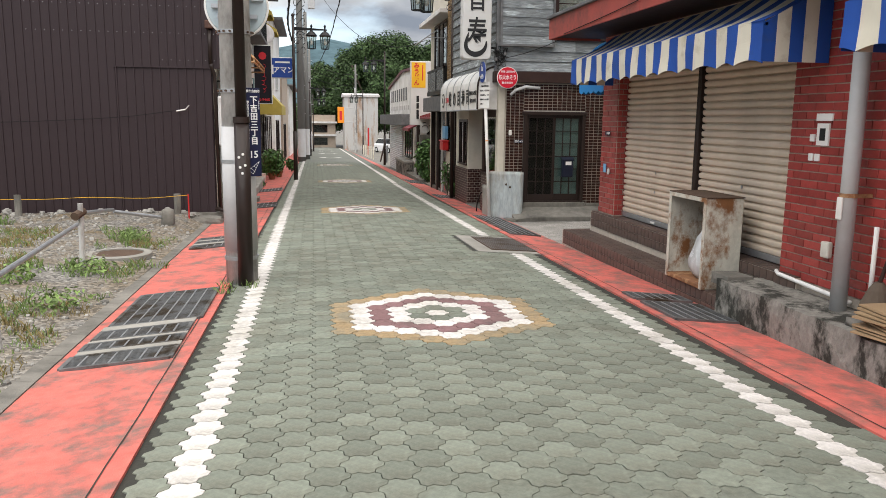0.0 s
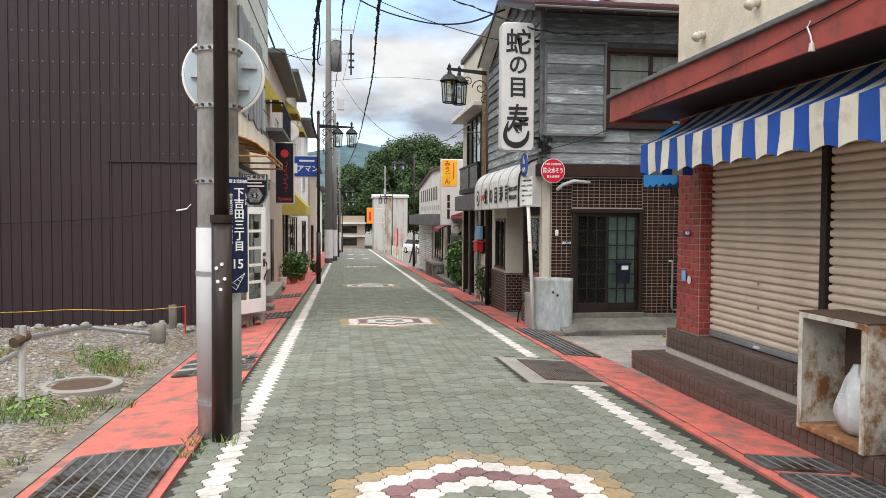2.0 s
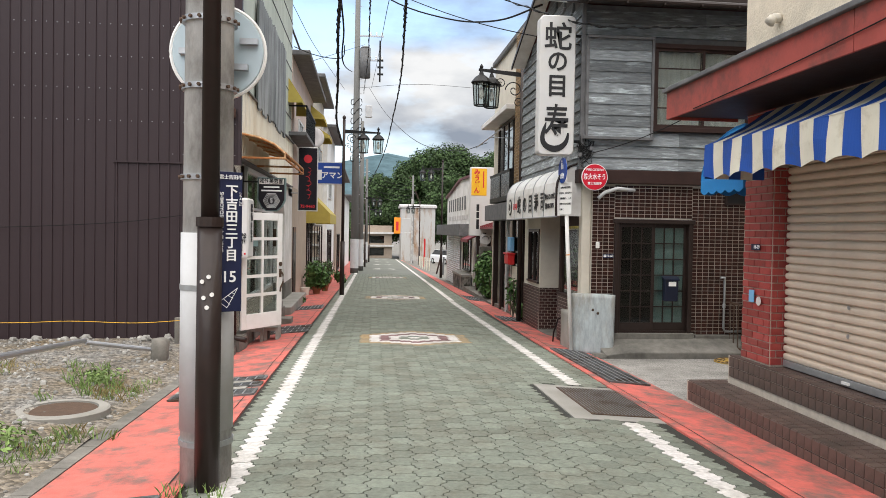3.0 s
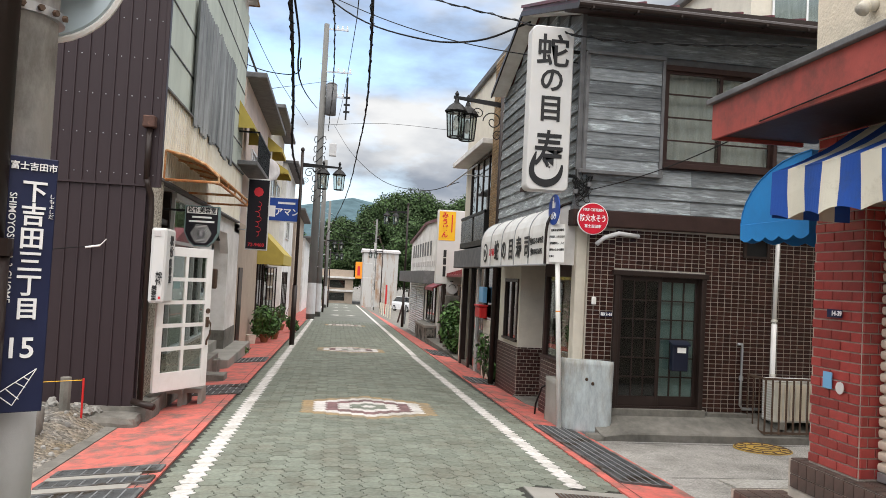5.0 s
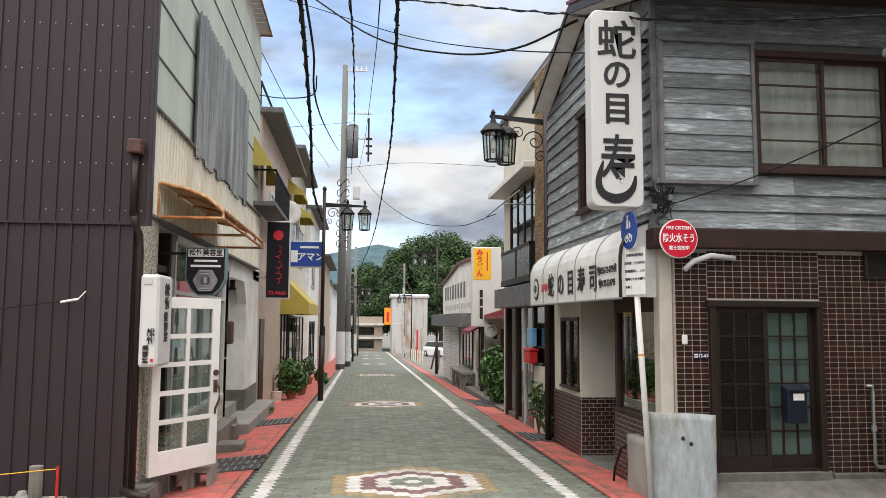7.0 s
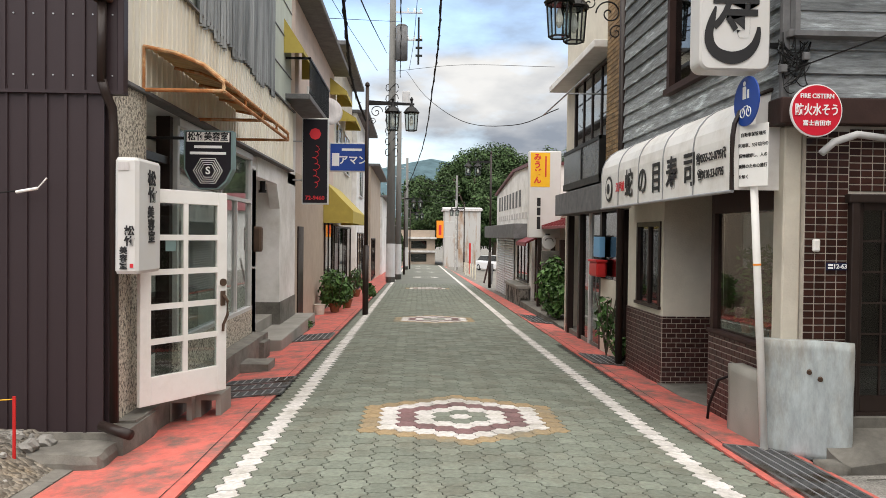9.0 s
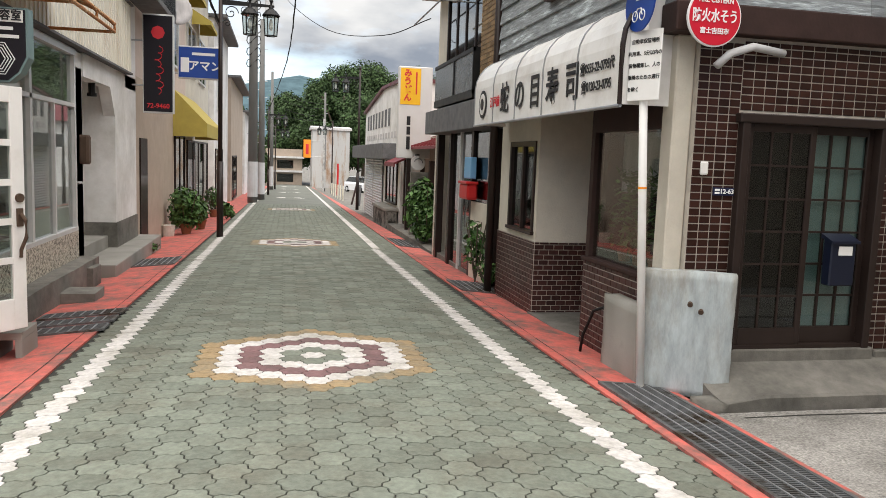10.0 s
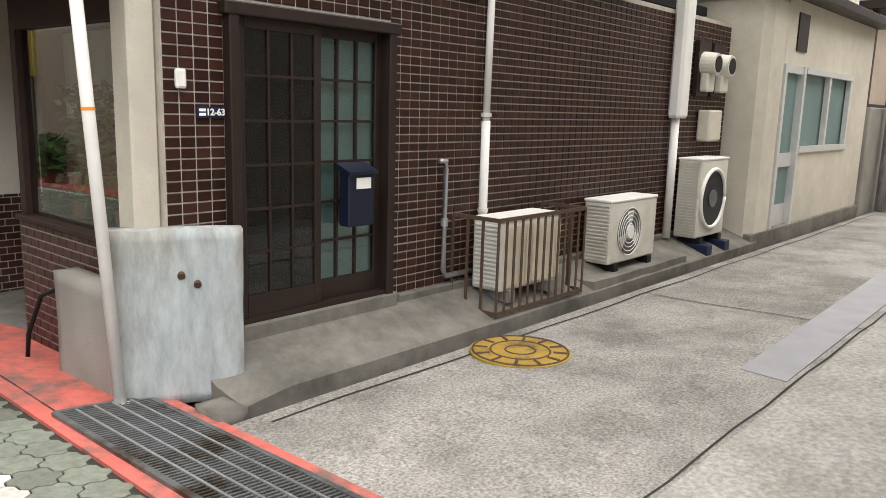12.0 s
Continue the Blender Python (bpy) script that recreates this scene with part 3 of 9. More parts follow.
# painted marks farther down the street
marks = Mesh()
for c, half in ((55.5, 0.75), (68, 0.7), (80, 0.7), (93, 0.7)):
    xm = middle(c)
    pts = [(-0.85, 0), (-0.55, -half), (0.55, -half), (0.85, 0), (0.55, half), (-0.55, half)]
    marks.face([(xm + u, c + v, g(xm + u, c + v) + 0.006) for u, v in pts])
for edge, y_first in ((left_line, 46), (lambda y: right_line(y) + 0.03, 25.3)):
    for y0 in span(y_first, 106, 2.0)[:-1]:
        y1 = y0 + 2.0
        marks.face([(edge(y) + d, y, g(edge(y), y) + 0.006) for y, d in ((y0, -0.075), (y0, 0.075), (y1, 0.075), (y1, -0.075))])
thing("trim_road_marking", marks, PAVER["white", "island"], "white painted line and marks on the far street", "road marking", kind="structure")

# ---- corner shop of red brick, with shutters and striped awning ----
WX = 4.17
shop = hub("brick_shop", (4.6, 7, 0.2), "two-storey corner shop of glazed red brick and cream stucco", "building", kind="structure")
core = Mesh()
core.box(WX + 0.012, 4.5, 10.15, 10.7, -0.4, 2.75)
core.box(WX + 0.012, 4.5, -4, 6.22, -0.4, 2.75)
core.box(WX + 0.012, 4.5, 6.22, 10.15, 2.12, 2.75)
core.box(4.5, 12, 10.5, 10.69, -0.4, 2.75)
wall_b = part("wall", core, MORTAR, shop, "red brick wall with pale mortar joints")
up = Mesh().box(WX, 12, -4, 10.75, 2.95, 6.6)
part("upper_wall", up, CREAM, shop, "rough cream stucco upper wall")
inside = Mesh().box(4.42, 4.5, 6.22, 10.15, 0.1, 2.2)
part("inner_wall", inside, ROOM_SHADE, shop)


def brick_run(face, u0, u1, z0, z1, near, parent, o_mat, i_mat, bw, bh, joint=0.01, proud=0.012, bond=0.5, label="", pname="brick"):
    """Bricks or tiles on a wall. face: 'w' at x, 's' at y. near(u, z): a brick of its own, else joined with the rest."""
    kind, at = face
    whole = Mesh()
    bev = 0.003
    def block(me, a, b, c, d):
        if kind == "w":
            me.loft([[(at, a, c), (at, b, c), (at, b, d), (at, a, d)], [(at - proud + bev, a, c), (at - proud + bev, b, c), (at - proud + bev, b, d), (at - proud + bev, a, d)],
                     [(at - proud, a + bev, c + bev), (at - proud, b - bev, c + bev), (at - proud, b - bev, d - bev), (at - proud, a + bev, d - bev)]])
        elif kind == "n":
            me.loft([[(a, at, c), (b, at, c), (b, at, d), (a, at, d)], [(a, at + proud - bev, c), (b, at + proud - bev, c), (b, at + proud - bev, d), (a, at + proud - bev, d)],
                     [(a + bev, at + proud, c + bev), (b - bev, at + proud, c + bev), (b - bev, at + proud, d - bev), (a + bev, at + proud, d - bev)]])
        else:
            me.loft([[(a, at, c), (b, at, c), (b, at, d), (a, at, d)], [(a, at - proud + bev, c), (b, at - proud + bev, c), (b, at - proud + bev, d), (a, at - proud + bev, d)],
                     [(a + bev, at - proud, c + bev), (b - bev, at - proud, c + bev), (b - bev, at - proud, d - bev), (a + bev, at - proud, d - bev)]])
    shared = {}
    r = 0
    z = z0
    while z < z1 - 0.01:
        u = u0 - (bw * bond if r % 2 else 0)
        while u < u1 - 0.005:
            a, b, c, d = max(u, u0) + joint / 2, min(u + bw, u1) - joint / 2, z + joint / 2, min(z + bh, z1) - joint / 2
            if b - a > 0.012 and d - c > 0.012:
                if near((a + b) / 2, (c + d) / 2):
                    key = (round(b - a, 3), round(d - c, 3))
                    if key not in shared:
                        m0 = Mesh()
                        sa, sb, sc, sd = -key[0] / 2, key[0] / 2, -key[1] / 2, key[1] / 2
                        block(m0, sa, sb, sc, sd)
                        off = (at, 0, 0) if kind == "w" else (0, at, 0)
                        m0.v = [(p[0] - off[0], p[1] - off[1], p[2]) for p in m0.v]
                        shared[key] = m0.data(pname, o_mat)
                    ob = new(pname, shared[key])
                    ob.parent = parent
                    jut = random.uniform(-0.001, 0.001)
                    where = (at + jut, (a + b) / 2, (c + d) / 2) if kind == "w" else ((a + b) / 2, at + jut, (c + d) / 2)
                    base = parent_origin(parent)
                    ob.matrix_basis = pose(where[0] - base.x, where[1] - base.y, where[2] - base.z)
                else:
                    block(whole, a, b, c, d)
            u += bw
        z += bh
        r += 1
    if whole.v:
        part(pname + "s", whole, i_mat, parent, label, kind="stuff")


def parent_origin(ob):
    """World origin of a part: parts keep the world's coordinates, things at a hub have their own."""
    total, stack = Matrix.Identity(4), []
    while ob is not None:
        stack.append(ob.matrix_parent_inverse @ ob.matrix_basis)
        ob = ob.parent
    for s in reversed(stack):
        total = total @ s
    return total.translation


brick_run(("w", WX + 0.012), 10.15, 10.7, 0.2, 2.75, lambda u, z: z < 2.2, wall_b, BRICK_O, BRICK_I, 0.2125, 0.072)
brick_run(("w", WX + 0.012), -3.4, 6.22, 0.16, 2.75, lambda u, z: u > 4.75 and z < 2.0, wall_b, BRICK_O, BRICK_I, 0.227, 0.072)
brick_run(("s", 10.15), WX + 0.012, 4.42, 0.2, 2.1, lambda u, z: False, wall_b, BRICK_O, BRICK_I, 0.12, 0.072)
brick_run(("n", 10.7), WX + 0.012, 5.4, 0.0, 2.75, lambda u, z: False, wall_b, BRICK_O, BRICK_I, 0.2125, 0.072)

canopy = Mesh().box(3.42, WX + 0.1, -4, 10.88, 2.66, 2.9)
eave = hub("shop_eave", (3.8, 4, 2.7), "flat roof edge with a faded red painted fascia", "roof", kind="structure")
part("soffit", canopy, DARKWOOD, eave, "dark soffit")
for a, b in ((-4, -0.6), (-0.6, 2.1), (2.1, 4.8), (4.8, 7.8), (7.8, 10.9)):
    part("fascia", Mesh().box(3.395, 3.418, a + 0.004, b - 0.004, 2.63, 2.905, bev=0.003), REDFASCIA, eave, "faded red fascia board")
part("fascia", Mesh().box(3.42, WX, 10.882, 10.905, 2.63, 2.905), REDFASCIA, eave, "faded red fascia board")
part("roof_edge", Mesh().box(3.36, WX + 0.1, -4, 10.94, 2.908, 2.95, bev=0.006), GREYWOOD, eave, "grey metal roof edge")

# roller shutters
prof = [(0.018, 0.0), (0.0, 0.004), (-0.011, 0.012), (-0.016, 0.03), (-0.016, 0.046), (-0.01, 0.06), (0.016, 0.067), (0.02, 0.077), (0.026, 0.04)]


def shutter(y0, y1, dents):
    sh = hub("roller_shutter", (4.32, (y0 + y1) / 2, 0.2), "closed beige metal roller shutter, slightly stained", "shutter", "shop shutters")
    me = Mesh()
    me.loft([[(p, y, q) for p, q in prof] for y in (y0 + 0.01, y1 - 0.01)])
    data = me.data("slat", SHUTTER)
    for r in range(25):
        ob = new("slat", data)
        ob.parent = sh
        ob.matrix_basis = pose(random.uniform(-0.001, 0.001), -(y0 + y1) / 2, 0.06 + r * 0.077)
    part("bottom_rail", Mesh().box(4.3, 4.335, y0 + 0.01, y1 - 0.01, 0.2, 0.262, bev=0.004), GALV, sh, "steel bottom rail")
    part("latch", Mesh().box(4.285, 4.3, (y0 + y1) / 2 - 0.05, (y0 + y1) / 2 + 0.05, 0.215, 0.24, bev=0.003), WHITE, sh)
    for z in (0.62, 0.86):
        part("keyhole", Mesh().rod((4.302, (y0 + y1) / 2, z), (4.297, (y0 + y1) / 2, z), 0.018), GALV, sh)


shutter(8.13, 10.13, 0)
shutter(6.24, 8.05, 0)
thing("shutter_post", Mesh().box(4.27, 4.36, 8.05, 8.13, 0.19, 2.15, bev=0.006), DKBROWN, "dark brown steel post between two shutters", "post")

# striped awnings
def awning(y0, y1, n):
    aw = hub("striped_awning", (3.7, (y0 + y1) / 2, 2.2), "blue and cream striped canvas awning with scalloped valance", "awning", "shop awnings")
    cloth = Mesh()
    w = (y1 - y0) / n
    for i in range(n):
        a, b, k = y0 + i * w, y0 + (i + 1) * w, i % 2
        sag = lambda s, y: -0.05 * math.sin(math.pi * s) + 0.012 * noise.noise((y * 1.7, s * 2, 0))
        val = Mesh()
        pts = [(4.14 - 0.6 * s, s) for s in (0, 0.25, 0.5, 0.75, 1.0)]
        for (xa, sa), (xb, sb) in zip(pts, pts[1:]):
            za = lambda s, y: 2.64 - 0.34 * s + sag(s, y) * 0.6
            ring = lambda d: [(xa, a, za(sa, a) - d), (xa, b, za(sa, b) - d), (xb, b, za(sb, b) - d), (xb, a, za(sb, a) - d)]
            cloth.solid(ring(0.004), ring(0), k)
        wob = lambda y, z: 3.54 + 0.018 * math.sin(y * 9.0) * (2.3 - z) / 0.32 + 0.02 * noise.noise((y * 2, z * 3, 4))
        low = lambda y: 1.965 + 0.035 * abs(math.sin(math.pi * (y - y0) / (2 * w)))
        zt = lambda y, t: 2.3 + (low(y) - 2.3) * t
        grid_ = [(a + w * s / 6, zt(a + w * s / 6, t)) for t in (0, 0.5, 1) for s in range(7)]
        val.v = [(wob(y, z), y, z) for y, z in grid_] + [(wob(y, z) + 0.003, y, z) for y, z in grid_]
        quads = [(r * 7 + c, r * 7 + c + 1, r * 7 + c + 8, r * 7 + c + 7) for r in range(2) for c in range(6)]
        rim = [0, 1, 2, 3, 4, 5, 6, 13, 20, 19, 18, 17, 16, 15, 14, 7]
        val.f = quads + [tuple(21 + n_ for n_ in reversed(q)) for q in quads] + [(p, q, q + 21, p + 21) for p, q in zip(rim, rim[1:] + rim[:1])]
        val.k = [0] * len(val.f)
        part("valance_strip", val, (BLUE, CANVAS)[k], aw)
    part("canopy", cloth, [BLUE, CANVAS], aw, "blue and cream striped cloth")
    for ye in (y0, y1):
        side = Mesh()
        for i in range(5):
            xa, xb = 3.54 + 0.12 * i, 3.54 + 0.12 * (i + 1)
            zt = lambda x: 2.29 + (x - 3.54) / 0.6 * 0.33
            q = [(xa, ye, 1.98), (xb, ye, 1.98), (xb, ye, zt(xb) - 0.01), (xa, ye, zt(xa) - 0.01)]
            side.solid([(p[0], p[1] + 0.003, p[2]) for p in q], q, i % 2)
        part("side_panel", side, [BLUE, CANVAS], aw)
    part("frame", Mesh().rod((3.57, y0, 2.27), (3.57, y1, 2.27), 0.014).rod((3.57, y0 + 0.02, 2.27), (4.15, y0 + 0.02, 2.27), 0.012).rod((3.57, y1 - 0.02, 2.27), (4.15, y1 - 0.02, 2.27), 0.012), GALV, aw, "thin steel awning frame")


awning(5.75, 10.26, 25)
awning(1.0, 4.8, 23)
# blue awning round the corner
arc = [(math.cos(a), math.sin(a)) for a in (math.pi / 2 * s / 8 for s in range(9))]
BY, BX, BZ = 10.9, 4.26, 2.07
bow = [(BY + 1.04 * c, BZ + 0.55 * s_) for c, s_ in arc]
blue = hub("blue_awning", (4.8, 11.2, 1.9), "sky-blue rounded canvas awning on the lane side of the shop", "awning")
me = Mesh()
for xa, xb in zip(span(BX, 6.0, 0.2), span(BX, 6.0, 0.2)[1:]):
    for (y0, z0), (y1, z1) in zip(bow, bow[1:]):
        q = [(xa, y0, z0), (xb, y0, z0), (xb, y1, z1), (xa, y1, z1)]
        me.solid([(p[0], p[1], p[2] - 0.004) for p in q], q)
part("canopy", me, SKYBLUE, blue)
for x in (BX, 6.0):
    part("side_panel", Mesh().prism([(BY, BZ)] + bow, "x", x - 0.002, x + 0.002), SKYBLUE, blue)
part("piping", Mesh().tube([(BX - 0.004, y, z) for y, z in bow], 0.006, 5).tube([(BX - 0.004, BY, BZ), (BX - 0.004, BY + 1.04, BZ)], 0.005, 5), SKYBLUE, blue)
wave = lambda a, w: [(a + w * k / 8, BZ - 0.125 - 0.035 * abs(math.sin(math.pi * k / 8))) for k in range(9)]
for i in range(8):
    xa = BX + i * 0.2175
    part("scallop", Mesh().prism([(xa + 0.2175, BZ), (xa, BZ)] + wave(xa, 0.2175), "y", BY + 1.036, BY + 1.043), SKYBLUE, blue)
for i in range(5):
    ya = BY + i * 0.208
    part("scallop", Mesh().prism([(ya + 0.208, BZ), (ya, BZ)] + wave(ya, 0.208), "x", BX - 0.008, BX - 0.003), SKYBLUE, blue)

# tiled steps
steps = hub("entrance_steps", (4.0, 9, -0.3), "two low entrance steps faced with brown tiles", "steps", kind="structure")
part("lower_step", Mesh().box(3.772, 4.6, 6.4, 11.08, -0.6, -0.122), MORTAR, steps)
part("upper_step", Mesh().box(4.132, 4.6, 5.9, 10.88, -0.5, 0.178), MORTAR, steps)
rise = Mesh().loft([[(0, -0.05, -0.05), (0, 0.05, -0.05), (0, 0.05, 0.05), (0, -0.05, 0.05)], [(-0.012, -0.047, -0.047), (-0.012, 0.047, -0.047), (-0.012, 0.047, 0.047), (-0.012, -0.047, 0.047)]])
rise_data = rise.data("tile", STEPTILE)
o = parent_origin(steps)
for i in range(44):
    for r in range(2):
        ob = new("tile", rise_data)
        ob.parent = steps
        ob.matrix_basis = pose(3.772 - o.x, 6.46 + i * 0.105 - o.y, -0.17 - r * 0.105 - o.z)
for i in range(47):
    for r in range(2):
        ob = new("tile", rise_data)
        ob.parent = steps
        ob.matrix_basis = pose(4.132 - o.x, 5.96 + i * 0.105 - o.y, 0.12 - r * 0.105 - o.z)
tops = Mesh()
for i in range(44):
    for j in range(4):
        x, y = 3.766 + j * 0.105, 6.41 + i * 0.105
        if x + 0.1 < 4.22:
            tops.loft([[(x, y, -0.124), (x + 0.1, y, -0.124), (x + 0.1, y + 0.1, -0.124), (x, y + 0.1, -0.124)], [(x + 0.003, y + 0.003, -0.112), (x + 0.097, y + 0.003, -0.112), (x + 0.097, y + 0.097, -0.112), (x + 0.003, y + 0.097, -0.112)]])
for i in range(47):
    for j in range(3):
        x, y = 4.125 + j * 0.105, 5.91 + i * 0.105
        tops.loft([[(x, y, 0.176), (x + 0.1, y, 0.176), (x + 0.1, y + 0.1, 0.176), (x, y + 0.1, 0.176)], [(x + 0.003, y + 0.003, 0.188), (x + 0.097, y + 0.003, 0.188), (x + 0.097, y + 0.097, 0.188), (x + 0.003, y + 0.097, 0.188)]])
for i in range(7):
    for r in range(2):
        x, z = 3.78 + i * 0.105, -0.22 - r * 0.105
        tops.solid([(x, 11.08, z), (x + 0.1, 11.08, z), (x + 0.1, 11.08, z + 0.1), (x, 11.08, z + 0.1)], [(x, 11.09, z), (x + 0.1, 11.09, z), (x + 0.1, 11.09, z + 0.1), (x, 11.09, z + 0.1)])
part("tiles", tops, STEPTILE, steps, kind="stuff")


def rough_block(x0, x1, y0, y1, z0, z1, amp, step):
    """A cast block with broken, uneven faces."""
    bm = bmesh.new()
    bmesh.ops.create_cube(bm, size=1, matrix=Matrix.LocRotScale(((x0 + x1) / 2, (y0 + y1) / 2, (z0 + z1) / 2), None, (x1 - x0, y1 - y0, z1 - z0)))
    for axis, a, b in ((0, x0, x1), (1, y0, y1), (2, z0, z1)):
        for c in span(a, b, step)[1:-1]:
            no = Vector((0, 0, 0))
            no[axis] = 1
            co = Vector((0, 0, 0))
            co[axis] = c
            bmesh.ops.bisect_plane(bm, geom=bm.verts[:] + bm.edges[:] + bm.faces[:], plane_co=co, plane_no=no)
    me = Mesh()
    bm.verts.index_update()
    for v in bm.verts:
        p = v.co
        d = noise.noise_vector(p * 3.1) * amp + noise.noise_vector(p * 11) * amp * 0.4
        edge = sum(1 for a, lo, hi in ((p.x, x0, x1), (p.y, y0, y1), (p.z, z0, z1)) if a - lo < 0.001 or hi - a < 0.001)
        c = Vector(((x0 + x1) / 2, (y0 + y1) / 2, (z0 + z1) / 2))
        if edge > 1:
            d += (c - p).normalized() * amp * 0.9
        me.v.append(tuple(p + d))
    me.f = [tuple(v.index for v in f.verts) for f in bm.faces]
    me.k = [0] * len(me.f)
    bm.free()
    return me


thing("concrete_ledge", rough_block(3.68, 4.17, 1.2, 6.42, -0.45, 0.08, 0.02, 0.06), CONC_OLD, "blackened broken concrete ledge below the brick wall", "ledge", kind="structure")
thing("concrete_ledge", rough_block(3.72, 4.0, 6.3, 6.62, 0.0, 0.11, 0.014, 0.06), CONC, "small broken concrete slab on the ledge", "ledge", kind="structure")

# rusty cabinet with a plastic bag
cab = hub("rusty_cabinet", (3.95, 7.3, -0.11), "open rusty white enamel cabinet standing on the step", "cabinet")
X0, X1, Y0, Y1, Z0, Z1 = 3.74, 4.12, 6.78, 7.55, -0.11, 0.78
part("side_panel", Mesh().box(X0, X1, Y0, Y0 + 0.03, Z0, Z1, bev=0.006), RUST, cab, "white enamel side flaking to rust")
part("side_panel", Mesh().box(X0, X1, Y1 - 0.03, Y1, Z0, Z1, bev=0.006), RUST, cab)
part("back_panel", Mesh().box(X1 - 0.02, X1, Y0 + 0.032, Y1 - 0.032, Z0, Z1), IRON, cab)
part("top_panel", Mesh().box(X0 - 0.01, X1 + 0.005, Y0 - 0.01, Y1 + 0.01, Z1 + 0.001, Z1 + 0.012, bev=0.003), IRON, cab, "rusted top sheet")
part("bottom_panel", Mesh().box(X0 - 0.01, X1, Y0 + 0.031, Y1 - 0.031, Z0, Z0 + 0.04, bev=0.005), RUSTF, cab)
fr = Mesh()
for ya, yb in ((Y0, Y0 + 0.05), (Y1 - 0.05, Y1)):
    fr.box(X0 - 0.014, X0 - 0.002, ya, yb, Z0, Z1, bev=0.003)
fr.box(X0 - 0.014, X0 - 0.002, Y0 + 0.052, Y1 - 0.052, Z1 - 0.04, Z1, bev=0.003)
part("front_frame", fr, RUST, cab)
bag = Mesh()
rings = []
for s in range(12):
    t = s / 11
    z = -0.06 + 0.5 * t
    r = 0.24 * (math.sin(math.pi * min(1, 0.12 + t * 0.8)) ** 0.6) * (1 - 0.45 * t)
    rings.append([(3.94 + 0.62 * r * math.cos(a) + 0.03 * noise.noise((math.cos(a) * 2, math.sin(a) * 2, z * 6)), 7.12 + r * math.sin(a) + 0.05 * noise.noise((math.sin(a) * 2, math.cos(a) * 2, z * 5 + 3)), z) for a in (2 * math.pi * i / 22 for i in range(22))])
bag.loft(rings)
thing("plastic_bag", bag, PLASTIC, "crumpled translucent plastic bag inside the rusty cabinet", "bag", smooth=True)

# things on and beside the brick wall
pipe = hub("downpipe", (4.02, 5.08, 0.1), "thick pale grey plastic downpipe on the brick wall", "pipe")
part("pipe", Mesh().rod((4.03, 5.22, 0.06), (4.03, 5.22, 2.66), 0.062, seg=20), POLEWRAP, pipe, smooth=True)
for z in (0.95, 2.2):
    part("bracket", Mesh().box(4.02, WX + 0.01, 5.14, 5.16, z, z + 0.03).rod((4.03, 5.22, z), (4.03, 5.22, z + 0.03), 0.067, seg=20), RUSTF, pipe, "rusty pipe bracket")
part("clip", Mesh().box(3.95, 3.972, 5.19, 5.25, 0.78, 0.95, bev=0.008), WHITE, pipe)
thing("thin_pipe", Mesh().rod((4.12, 5.0, 0.1), (4.12, 5.0, 0.75), 0.018), WHITE, "thin white pipe beside the downpipe", "pipe", smooth=True)
thing("thin_pipe", Mesh().tube([(4.13, 6.2, 0.19), (4.12, 6.15, 0.17), (4.12, 5.2, 0.13)], 0.018, 10), WHITE, "thin white pipe lying along the wall foot", "pipe", smooth=True)
note = thing("notice", Mesh().box(4.155, 4.169, 5.66, 5.86, 1.52, 1.58).box(4.155, 4.169, 5.69, 5.84, 1.32, 1.5), WHITE, "small white paper notice on the brick wall", "notice")
part("symbol", Mesh().box(4.152, 4.154, 5.73, 5.8, 1.36, 1.46), INK, note)
for y, z in ((5.9, 1.38), (5.9, 1.22), (5.82, 1.22)):
    thing("notice", Mesh().box(4.158, 4.169, y - 0.03, y + 0.03, z - 0.03, z + 0.03), WHITE, "tiny white plate on the brick wall", "notice", "wall plates")
thing("outlet_box", Mesh().box(4.12, 4.169, 5.52, 5.62, 0.42, 0.55, bev=0.01), ACWHITE, "white outdoor power socket on the brick wall", "socket")
plate_ = thing("address_plate", Mesh().box(4.146, 4.156, 10.33, 10.49, 1.3, 1.36), NAVY, "small navy address plate on the brick pillar", "sign")
lettering("14-39", 0.05, west(4.144, 10.38, 1.33), LETTERW, plate_, bold=0.001)
thing("sticker", Mesh().box(4.15, 4.156, 10.42, 10.52, 0.78, 0.9), LTBLUE, "pale blue sticker on the brick pillar", "sticker", "pillar stickers")
thing("sticker", Mesh().rod((4.156, 10.33, 0.8), (4.15, 10.33, 0.8), 0.045), SIGNWHITE, "round pinkish sticker on the brick pillar", "sticker", "pillar stickers")
for y, z in ((10.1, 3.5), (9.0, 3.55), (6.5, 3.6)):
    thing("vent_hood", Mesh().rod((4.17, y, z), (4.1, y, z), 0.045).rod((4.1, y, z), (4.06, y, z - 0.05), 0.045, 0.05), CREAMW, "small cream vent hood on the stucco wall", "vent", "vents", smooth=True)
stack = hub("cardboard_stack", (3.9, 4.4, 0.1), "stack of flattened brown cardboard on the ledge", "cardboard")
for i in range(9):
    a = random.uniform(-0.25, 0.25)
    me = Mesh().box(-0.22, 0.2, -0.34, 0.34, 0, 0.012)
    me.v = [(3.9 + x * math.cos(a) - y * math.sin(a), 4.25 + x * math.sin(a) + y * math.cos(a), 0.09 + i * 0.021 + z + 0.03 * x * random.uniform(0.8, 1.2) + 0.012) for x, y, z in me.v]
    part("sheet", me, CARDBOARD, stack)
br = hub("broom", (4.05, 4.75, 0.1), "worn straw broom leaning at the wall", "broom")
part("head", Mesh().turned((4.02, 4.8, 0.1), [(0.13, 0.0), (0.12, 0.1), (0.07, 0.22), (0.03, 0.28)], 14), BARK, br, "grey straw bristles")
